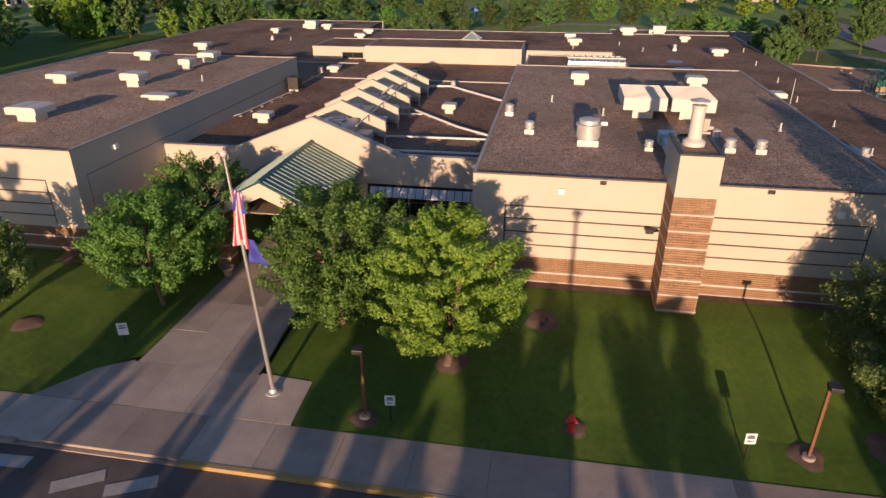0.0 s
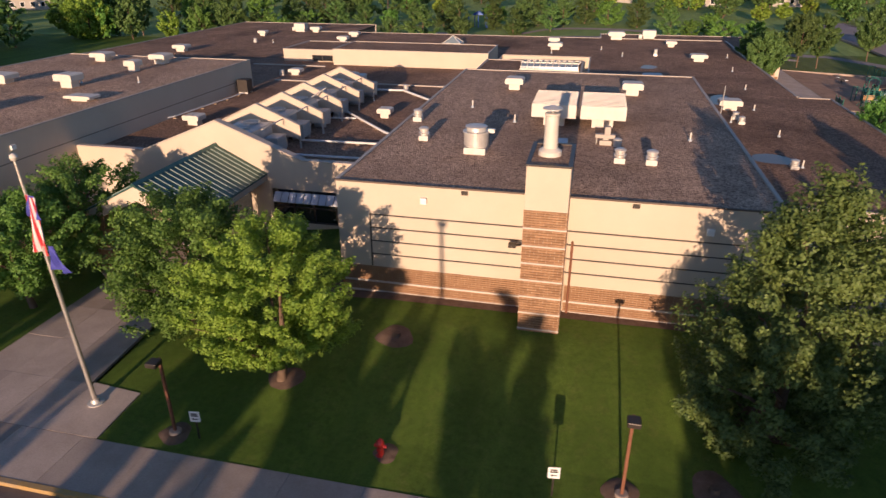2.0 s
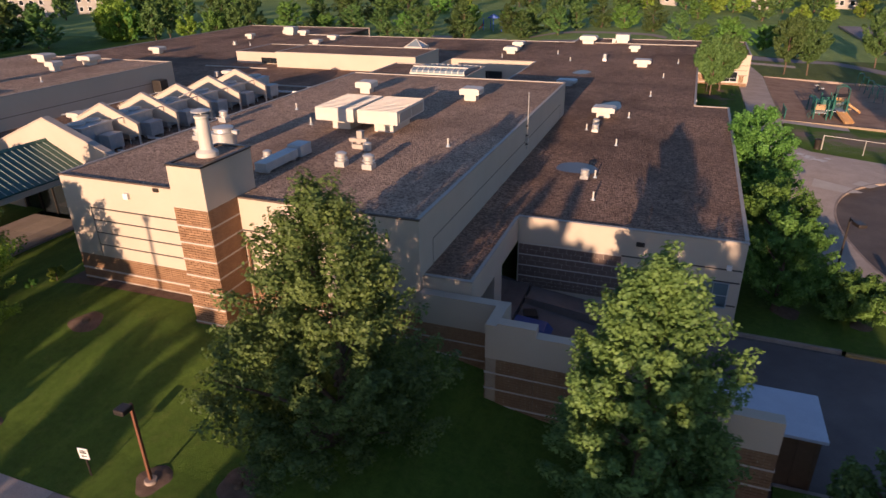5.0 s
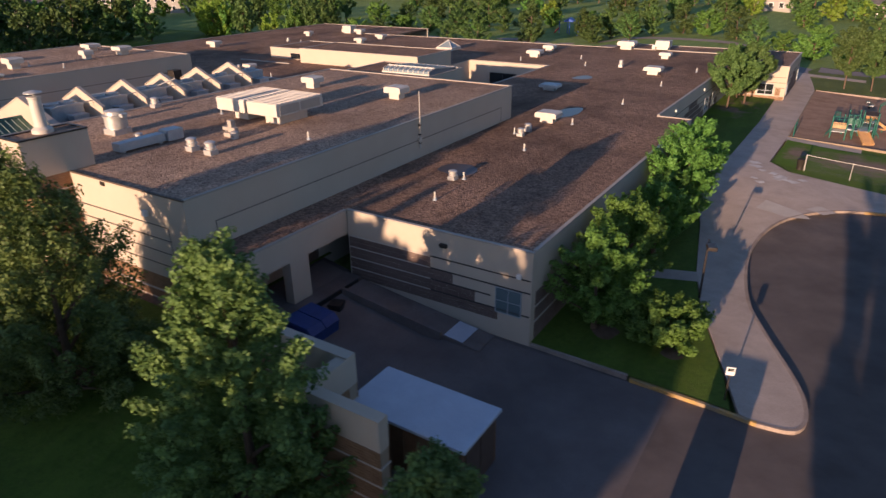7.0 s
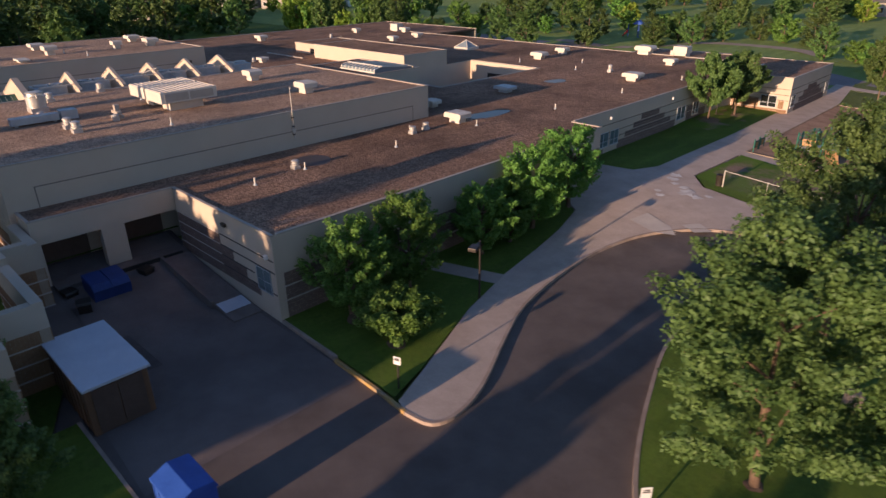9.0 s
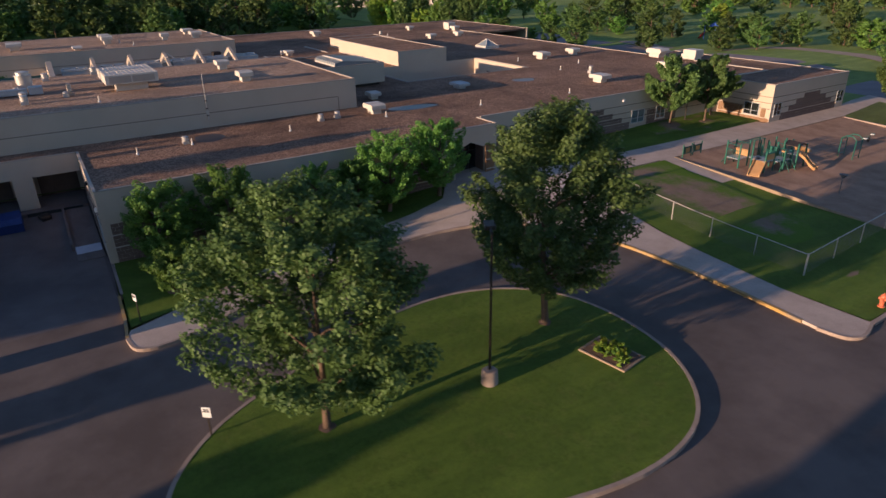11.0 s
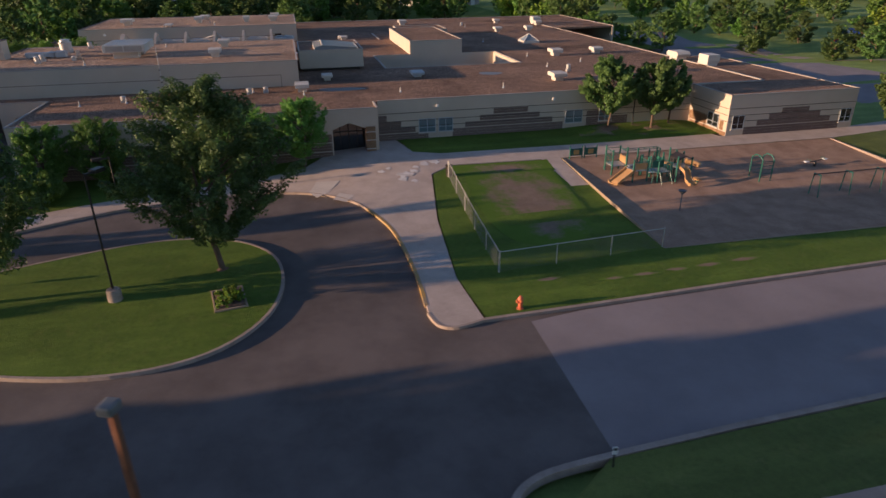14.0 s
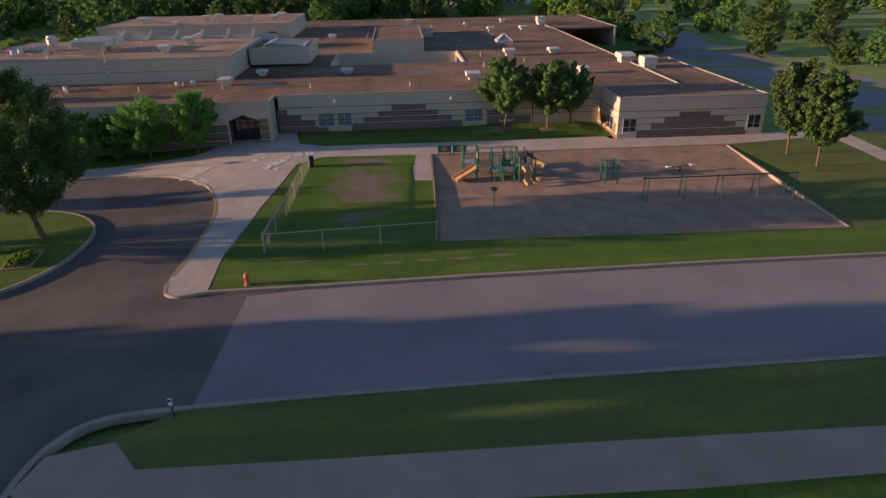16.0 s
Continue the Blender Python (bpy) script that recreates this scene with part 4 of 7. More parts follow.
# brick base of the hall's front, with two pale bands
skin = MB()
for xa, xb in ((0.0, 7.9), (9.45, 17.0)):
    brick_skin(skin, "y", y0 + 0.02, xa, xb, 1.46, 2.13, -1)
    brick_skin(skin, "y", y0 + 0.02, xa, xb, 0.98, 1.38, -1)
    brick_skin(skin, "y", y0 + 0.02, xa, xb, 0.40, 0.90, -1)
    for z in (0.90, 1.38):
        part("stone_band", MB().box(xa, xb, y0 - 0.03, y0 + 0.03, z, z + 0.075), BAND, school, "pale stone band")
part("brick_backing", MB().box(0.0, 17.0, y0 + 0.018, y0 + 0.06, -0.6, 2.15), MORTAR, school)
stuff_brick(school, skin)
skin = MB()
brick_skin(skin, "y", LY[0] + 0.02, LX[0], LX[1], 0.3, 1.88, -1)
brick_skin(skin, "x", LX[1] - 0.01, LY[0], 37.2, 0.3, 1.95, 1)
stuff_brick(school, skin)
part("brick_backing", MB().box(LX[0], LX[1] - 0.008, LY[0] + 0.018, LY[0] + 0.06, -0.6, 1.9).box(LX[1] - 0.05, LX[1] - 0.009, LY[0] + 0.02, 37.2, -0.6, 1.95), MORTAR, school)
for z in (0.75, 1.35):
    part("stone_band", MB().box(LX[0], LX[1] + 0.03, LY[0] - 0.035, LY[0] + 0.03, z, z + 0.07).box(LX[1] - 0.03, LX[1] + 0.032, LY[0] + 0.03, 37.2, z, z + 0.07), BAND, school, "pale stone band")

# the square chimney stack in front of the hall
SX, SY, SZ = (7.84, 9.38), (28.27, 31.2), 7.53
stack = part("chimney", MB().box(SX[0] + 0.02, SX[1] - 0.02, SY[0] + 0.02, SY[1], BOT, 5.9), MORTAR, school, "square brick and stucco chimney stack")
part("upper_shaft", MB().box(SX[0], SX[1], SY[0], SY[1], 5.9, SZ), STUCCO, stack, "beige stucco upper shaft", bevel=0.015)
part("stack_roof", MB().box(SX[0] + 0.1, SX[1] - 0.1, SY[0] + 0.1, SY[1] - 0.1, SZ, SZ + 0.012), GRAVEL, stack)
mb = MB().box(SX[0] - 0.03, SX[1] + 0.03, SY[0] - 0.03, SY[0] + 0.12, SZ, SZ + 0.07).box(SX[0] - 0.03, SX[1] + 0.03, SY[1] - 0.12, SY[1] + 0.03, SZ, SZ + 0.07)
mb.box(SX[0] - 0.03, SX[0] + 0.12, SY[0] + 0.12, SY[1] - 0.12, SZ, SZ + 0.07).box(SX[1] - 0.12, SX[1] + 0.03, SY[0] + 0.12, SY[1] - 0.12, SZ, SZ + 0.07)
part("coping", mb, DARK_METAL, stack, "dark metal coping")
bands = [0.98 + 0.7 * k for k in range(7)]
for z in bands:
    part("stone_band", MB().box(SX[0] - 0.02, SX[1] + 0.02, SY[0] - 0.02, 30.0, z, z + 0.06), BAND, stack, "pale stone band")


def lone_brick(a, b, c, d, e, f):
    ob = new("brick", MB().box(a, b, c, d, e, f).mesh("brick", BRICK))
    ob.parent = stack


side = MB()
for i, z in enumerate([0.3] + bands):
    za, zb = (z + 0.06 if i else z), (bands[i] if i < len(bands) else 5.9)
    brick_skin(None, "y", SY[0] + 0.02, SX[0], SX[1], za, zb, -1, pieces=lone_brick)
    brick_skin(side, "x", SX[0] + 0.02, SY[0], 30.0, za, zb, -1)
    brick_skin(side, "x", SX[1] - 0.02, SY[0], 30.0, za, zb, 1)
ob = part("brick_field", side, BRICK, stack, "red-brown brickwork")
ob["kind"] = "stuff"
flue = part("flue", MB().ring([(0.42, 0), (0.42, 0.16), (0.26, 0.28), (0.24, 1.42), (0.27, 1.45), (0.27, 1.52), (0.18, 1.54)], 24, (8.53, 29.75, SZ + 0.02)), WHITE_METAL, stack, "cream round flue", True)
part("flue_cap", MB().ring([(0.03, 1.5), (0.03, 1.66), (0.36, 1.67), (0.36, 1.70), (0.12, 1.77), (0.01, 1.78)], 28, (8.53, 29.75, SZ + 0.02)), GALV, flue, "round metal rain cap")

# penthouse blocks on the low roof
def block(xa, xb, ya, yb, z1, roofmat=GRAVEL_LOW, z0=LOW_Z - 0.2):
    wall(xa, xb, ya, ya + 0.2, z0, z1)
    wall(xa, xb, yb - 0.2, yb, z0, z1)
    wall(xa, xa + 0.2, ya + 0.2, yb - 0.2, z0, z1)
    wall(xb - 0.2, xb, ya + 0.2, yb - 0.2, z0, z1)
    roof(xa + 0.1, xb - 0.1, ya + 0.1, yb - 0.1, z1 + 0.01, roofmat)
    rim(xa, xb, ya, yb, z1)


block(-16.65, -0.4, 71.05, 77.5, 5.14, z0=BOT)
block(-23.0, -16.7, 72.6, 79.5, 4.8)
mb = MB().box(-19.60, -17.40, 72.55, 72.59, 3.75, 4.25)
pw = part("window", mb, GLASS_DARK, school, "small dark clerestory window")
part("frame", MB().box(-18.54, -18.46, 72.5, 72.56, 3.7, 4.3).box(-19.65, -17.35, 72.5, 72.56, 3.7, 3.76).box(-19.65, -17.35, 72.5, 72.56, 4.24, 4.3).box(-19.65, -19.59, 72.5, 72.56, 3.7, 4.3).box(-17.41, -17.35, 72.5, 72.56, 3.7, 4.3), DARK_METAL, pw)
# courtyard
for a in ((-0.6, -0.4, 77.5, 81.7), (-0.6, -0.4, 66.6, 71.05), (9.3, 9.5, 66.8, 81.7), (-0.4, 9.3, 81.5, 81.7), (-0.4, 9.3, 66.6, 66.8)):
    wall(*a, BOT, LOW_Z)
part("court_floor", MB().box(-0.4, 9.3, 66.8, 81.5, 0.25, 0.48), CONCRETE, school, "concrete courtyard floor")
for a in ((9.27, 9.42, 66.55, 81.75), (-0.4, 9.27, 81.6, 81.75), (-0.4, 9.27, 66.55, 66.75), (-0.55, -0.4, 66.55, 71.0)):
    cap(*a, LOW_Z)
cw = part("window", MB().box(2.4, 5.6, 81.42, 81.48, 0.8, 2.4), GLASS_DARK, school, "dark courtyard window")
part("frame", MB().box(2.35, 5.65, 81.36, 81.44, 2.4, 2.48).box(2.35, 5.65, 81.36, 81.44, 0.72, 0.8).box(2.35, 2.42, 81.36, 81.44, 0.72, 2.48).box(5.58, 5.65, 81.36, 81.44, 0.72, 2.48).box(3.96, 4.04, 81.36, 81.44, 0.8, 2.4), DARK_METAL, cw)
# skylight monitor behind the hall: a box held clear of the roof; the shaded gap below is a recessed dark block
block(0.6, 8.9, 57.85, 64.4, 5.62, z0=LOW_Z + 0.28)
part("monitor_curb", MB().box(0.9, 8.5, 58.1, 64.0, LOW_Z, LOW_Z + 0.3), GROOVE, school, "recessed block coloured dark for the shade under the skylight box")
sk = part("skylight", MB().prism([(59.5, 5.6), (59.55, 5.95), (60.3, 6.12), (63.8, 5.78), (63.85, 5.6)], "x", 4.1, 8.6), GLASS_SKY, school, "blue-grey sloped glass skylight")
for i in range(10):
    xx = 4.1 + 4.5 * i / 9
    part("glazing_bar", MB().prism([(59.46, 5.6), (59.5, 6.0), (60.3, 6.17), (63.85, 5.83), (63.85, 5.77), (60.3, 6.1), (59.56, 5.92), (59.52, 5.6)], "x", xx - 0.035, xx + 0.035), WHITE_METAL, sk, "pale skylight bar")
for fr in ((59.42, 59.52, 5.6, 5.78), (60.25, 60.36, 6.1, 6.19), (63.8, 63.92, 5.6, 5.82)):
    part("frame", MB().box(4.0, 8.7, *fr), WHITE_METAL, sk, "pale skylight frame")
# pyramid skylight
py = part("skylight", MB().add([(-8.85, 87.80, 3.9), (-6.65, 87.80, 3.9), (-6.65, 89.80, 3.9), (-8.85, 89.80, 3.9), (-7.75, 88.80, 4.75)], [(0, 1, 4), (1, 2, 4), (2, 3, 4), (3, 0, 4), (0, 3, 2, 1)]),
          GLASS_SKY, school, "small glass pyramid skylight")
mb = MB().box(-8.95, -6.55, 87.70, 87.80, 3.5, 3.95).box(-8.95, -6.55, 89.80, 89.90, 3.5, 3.95).box(-8.95, -8.85, 87.80, 89.80, 3.5, 3.95).box(-6.65, -6.55, 87.80, 89.80, 3.5, 3.95)
for c in ((-8.85, 87.80), (-6.65, 87.80), (-6.65, 89.80), (-8.85, 89.80)):
    mb.tube([(*c, 3.92), (-7.75, 88.80, 4.77)], 0.05, 6)
part("frame", mb, WHITE_METAL, py, "white skylight frame")

# stepped block patterns on the low walls
def stepped(axis, at, out, steps):
    """Rows of split block: (u0, u1, z0, z1). Each row is a field of blocks standing proud of the wall."""
    for u0, u1, z0, z1 in steps:
        mb = MB()
        brick_skin(mb, axis, at, u0, u1, z0, z1, out, 0.2, 0.4, depth=0.012)
        ob = part("block_field", mb, BLOCK, school, "dark brown split-face blocks")
        ob["kind"] = "stuff"


stepped("y", 37.0, -1, [(18.95, 23.5, 1.84, 2.33), (18.95, 24.65, 1.30, 1.79), (18.95, 25.75, 0.76, 1.25), (18.95, 26.85, 0.2, 0.71)])
for z in (2.38, 1.815, 1.275, 0.735):
    u = {2.38: 28.3, 1.815: 28.3, 1.275: 26.5, 0.735: 28.3}[z]
    part("stone_band", MB().box(18.95, 23.4, 36.975, 37.0, z - 0.022, z + 0.022), BAND, school)
    groove(23.5, u, 36.985, 37.0, z - 0.03, z + 0.03)
w1 = part("window", MB().box(26.75, 27.9, 36.985, 36.995, 0.62, 1.75), GLASS_TEAL, school, "teal square window")
part("frame", MB().box(26.72, 27.93, 36.96, 37.0, 1.74, 1.78).box(26.72, 27.93, 36.96, 37.0, 0.59, 0.63).box(26.72, 26.76, 36.96, 37.0, 0.62, 1.75).box(27.89, 27.93, 36.96, 37.0, 0.62, 1.75).box(27.31, 27.34, 36.965, 37.0, 0.62, 1.75).box(26.75, 27.9, 36.965, 37.0, 1.16, 1.185), GREY_METAL, w1, "thin grey window frame")
part("wall_light", MB().box(24.05, 24.4, 36.86, 37.0, 2.95, 3.12), DARK_METAL, school, "dark wall light", bevel=0.02)
part("wall_light", MB().box(27.7, 27.9, 36.86, 37.0, 2.4, 2.6), SIGN_WHITE, school, "small white wall light", bevel=0.02)

# classroom wall
stepped("x", EW, 1, [(63.3, 64.2, 1.9, 2.4), (63.3, 65.4, 1.4, 1.85), (63.3, 66.6, 0.9, 1.35), (63.3, 67.7, 0.3, 0.85),
                     (73.4, 76.5, 2.05, 2.5), (72.2, 77.6, 1.55, 2.0), (70.9, 78.8, 1.05, 1.5), (69.8, 79.8, 0.3, 1.0),
                     (82.0, 84.5, 1.3, 1.8), (82.0, 86.0, 0.3, 1.25)])
for z in (1.875, 1.375, 2.54):
    part("stone_band", MB().box(EW, EW + 0.02, 63.3, 92.1, z - 0.02, z + 0.02), GROOVE, school)


def wall_window(axis, at, u0, u1, z0, z1, out, panes=2, glass=GLASS_TEAL):
    a, b = (at, at + 0.012) if out > 0 else (at - 0.012, at)
    w = part("window", MB().box(a, b, u0, u1, z0, z1) if axis == "x" else MB().box(u0, u1, a, b, z0, z1), glass, school, "classroom window")
    a, b = (at, at + 0.05) if out > 0 else (at - 0.05, at)
    mb = MB()

    def bar(p, q, r, s):
        mb.box(a, b, p, q, r, s) if axis == "x" else mb.box(p, q, a, b, r, s)
    for i in range(panes + 1):
        c = u0 + (u1 - u0) * i / panes
        bar(c - 0.022, c + 0.022, z0, z1)
    bar(u0 - 0.022, u1 + 0.022, z0 - 0.03, z0 + 0.02)
    bar(u0 - 0.022, u1 + 0.022, z1 - 0.02, z1 + 0.03)
    bar(u0, u1, z0 + 0.35 * (z1 - z0), z0 + 0.35 * (z1 - z0) + 0.03)
    part("frame", mb, GREY_METAL, w, "thin grey window frame")
    a, b = (at, at + 0.1) if out > 0 else (at - 0.1, at)
    part("sill", MB().box(a, b, u0 - 0.08, u1 + 0.08, z0 - 0.1, z0 - 0.03) if axis == "x" else MB().box(u0 - 0.08, u1 + 0.08, a, b, z0 - 0.1, z0 - 0.03), BAND, w)


for u0, u1 in ((66.9, 68.3), (68.6, 69.8), (80.0, 81.6), (83.2, 84.4)):
    wall_window("x", EW, u0, u1, 0.85, 1.95, 1)
for wy, wz in ((68.5, 3.0), (78.8, 3.0)):
    part("wall_light", MB().box(EW, EW + 0.12, wy - 0.1, wy + 0.1, wz - 0.1, wz + 0.1), SIGN_WHITE, school, "small white wall light", bevel=0.02)
# far wing
stepped("x", WX, 1, [(97.4, 100.1, 1.95, 2.35), (96.2, 101.3, 1.45, 1.9), (95.1, 102.4, 0.95, 1.4), (93.9, 103.4, 0.0, 0.9)])
for z in (1.925, 1.425, 2.5):
    part("stone_band", MB().box(WX, WX + 0.02, 92.34, 104.7, z - 0.02, z + 0.02), GROOVE, school)
wall_window("x", WX, 92.7, 93.8, 0.8, 1.9, 1, glass=GLASS_DARK)
wall_window("x", WX, 103.4, 104.5, 0.8, 1.9, 1, glass=GLASS_DARK)
skin = MB()
brick_skin(skin, "y", 92.24, 26.1, 31.5, -0.5, 0.55, -1)
brick_skin(skin, "y", 92.24, 26.1, 28.7, 0.62, 1.38, -1)
brick_skin(skin, "y", 92.24, 30.6, 31.1, 0.62, 1.38, -1)
stuff_brick(school, skin)
part("stone_band", MB().box(26.1, 31.56, 92.2, 92.24, 0.555, 0.615), BAND, school, "pale stone band")
for z in (1.425, 1.95, 2.5):
    part("stone_band", MB().box(26.3, 31.45, 92.22, 92.24, z - 0.02, z + 0.02), GROOVE, school)
wall_window("y", 92.2, 28.9, 30.4, 0.7, 1.8, -1, glass=GLASS_DARK)

# gabled side entrance beside a brick pier
head = MB().prism([(59.60, 2.8), (59.60, 2.05), (60.90, 2.55), (62.20, 2.05), (62.20, 2.8)], "x", 28.06, 28.34)
part("entrance_head", head, STUCCO, school, "beige gabled entrance head")
part("entrance_pier", MB().box(28.36, 28.5, 62.20, 62.90, BOT, 2.2), MORTAR, school)
for axis, at, u0, u1 in (("x", 28.5, 62.20, 62.90), ("y", 62.20, 28.36, 28.52), ("y", 62.90, 28.36, 28.52)):
    mb = MB()
    brick_skin(mb, axis, at, u0, u1, -0.6, 2.2, -1 if at == 62.20 else 1)
    ob = part("brick_field", mb, BRICK, school, "red-brown brickwork")
    ob["kind"] = "stuff"
for z in (0.4, 1.1, 1.75):
    part("stone_band", MB().box(28.36, 28.54, 62.18, 62.92, z, z + 0.07), BAND, school, "pale stone band")
stepped("x", 28.35, 1, [(37.4, 59.50, -0.5, 0.35), (37.4, 59.50, 0.42, 1.05), (37.4, 59.50, 1.12, 1.75)])
for z in (0.385, 1.085):
    part("stone_band", MB().box(28.35, 28.385, 37.3, 59.55, z - 0.03, z + 0.03), BAND, school, "pale stone band")
side = part("side_door", MB().box(27.0, 27.1, 59.60, 62.20, -0.8, 2.8), GLASS_DARK, school, "dark glazed side doors")
part("frame", MB().box(27.1, 27.14, 59.60, 62.20, 1.55, 1.63).box(27.1, 27.14, 59.60, 62.20, 2.72, 2.8).box(27.1, 27.14, 60.20, 60.27, -0.8, 2.8).box(27.1, 27.14, 60.88, 60.95, -0.8, 2.8).box(27.1, 27.14, 61.55, 61.62, -0.8, 2.8), DARK_METAL, side)
for py in (59.40, 62.20):
    part("porch_wall", MB().box(27.1, 28.1, py, py + 0.2, -0.8, 2.8), BLOCK, school)

# loading dock
wall(18.6, 18.9, 30.55, 36.98, 2.45, LOW_Z)
cap(18.79, 18.93, 30.4, 36.95, LOW_Z)
wall(17.0, 18.9, 30.25, 30.55, BOT, LOW_Z)
cap(17.05, 18.93, 30.22, 30.37, LOW_Z)
wall(18.4, 18.9, 33.2, 34.3, 0.45, 2.45)
part("dock", MB().box(17.0, 19.6, 30.55, 36.9, -1.0, 0.42), DOCK_CONCRETE, school, "concrete loading dock", bevel=0.02)
part("dock_edge", MB().box(19.6, 19.66, 33.5, 36.6, 0.1, 0.42), BLACK_PAINT, school, "black rubber dock bumpers")
for a, b in ((30.8, 33.0), (34.5, 36.8)):
    part("dock_door", MB().box(17.01, 17.06, a, b, 0.42, 2.6), DOOR_BROWN, school, "brown dock door")
ramp_mb = MB().prism([(19.7, 0.3), (26.8, -0.55), (26.8, -0.9), (19.7, -0.9)], "y", 35.5, 36.9)
part("dock_ramp", ramp_mb, DOCK_CONCRETE, school, "stained concrete ramp along the wall")
part("ramp_kerb", MB().prism([(19.7, 0.5), (25.0, -0.16), (25.0, -0.9), (19.7, -0.9)], "y", 35.36, 35.5), DOCK_CONCRETE, school, "low concrete kerb beside the ramp")
part("ramp_slab", MB().prism([(25.1, -0.335), (26.0, -0.445), (26.0, -0.43), (25.1, -0.32)], "y", 35.55, 36.85), SHED_TOP, school, "pale ramp end")

# screen wall round the yard
screen = thing("screen_wall", (20, 28.5, -0.5), "stepped brick screen wall with beige stucco top beside the yard", "wall")
for xa, xb, ya, yb, z1 in ((17.05, 20.4, 29.75, 30.15, 3.15), (20.0, 20.4, 28.3, 29.75, 3.25), (20.4, 21.7, 28.3, 28.7, 3.35), (21.7, 26.2, 28.3, 28.7, 3.05), (25.8, 26.2, 26.9, 28.3, 3.0), (25.8, 28.8, 26.5, 26.9, 3.0)):
    o = screen.matrix_world.translation
    def loc(mb):
        mb.v = [(x - o.x, y - o.y, z - o.z) for x, y, z in mb.v]
        return mb
    part("upper_wall", loc(MB().box(xa, xb, ya, yb, 1.95, z1)), STUCCO, screen, "beige stucco top")
    part("core", loc(MB().box(xa + 0.02, xb - 0.02, ya + 0.02, yb - 0.02, -1.0, 1.95)), MORTAR, screen)
    mb = MB()
    if xb - xa > yb - ya:
        brick_skin(mb, "y", ya + 0.02, xa, xb, -0.6, 1.95, -1)
        brick_skin(mb, "y", yb - 0.02, xa, xb, -0.6, 1.95, 1)
    else:
        brick_skin(mb, "x", xa + 0.02, ya, yb, -0.6, 1.95, -1)
        brick_skin(mb, "x", xb - 0.02, ya, yb, -0.6, 1.95, 1)
    ob = part("brick_field", loc(mb), BRICK, screen, "red-brown brickwork")
    ob["kind"] = "stuff"
    for z in (0.05, 0.7, 1.35):
        part("stone_band", loc(MB().box(xa - 0.02, xb + 0.02, ya - 0.02, yb + 0.02, z, z + 0.06)), BAND, screen, "pale stone band")

# ---- trees ----
def outline(kind, h):
    """Width of a crown at a height from 0 to 1."""
    if kind == "cone":
        return 0.80 + 0.20 * h / 0.22 if h < 0.22 else max(0.0, 1 - ((h - 0.22) / 0.78) ** 1.75) ** 0.85
    if kind == "oval":
        return (h / 0.36) ** 0.45 if h < 0.36 else max(0.0, 1 - ((h - 0.36) / 0.64) ** 2.2) ** 0.75
    if kind == "wide":
        return (h / 0.28) ** 0.4 if h < 0.28 else max(0.0, 1 - ((h - 0.28) / 0.72) ** 2.4) ** 0.6
    return max(0.0, 1 - (2 * h - 1) ** 2) ** 0.5


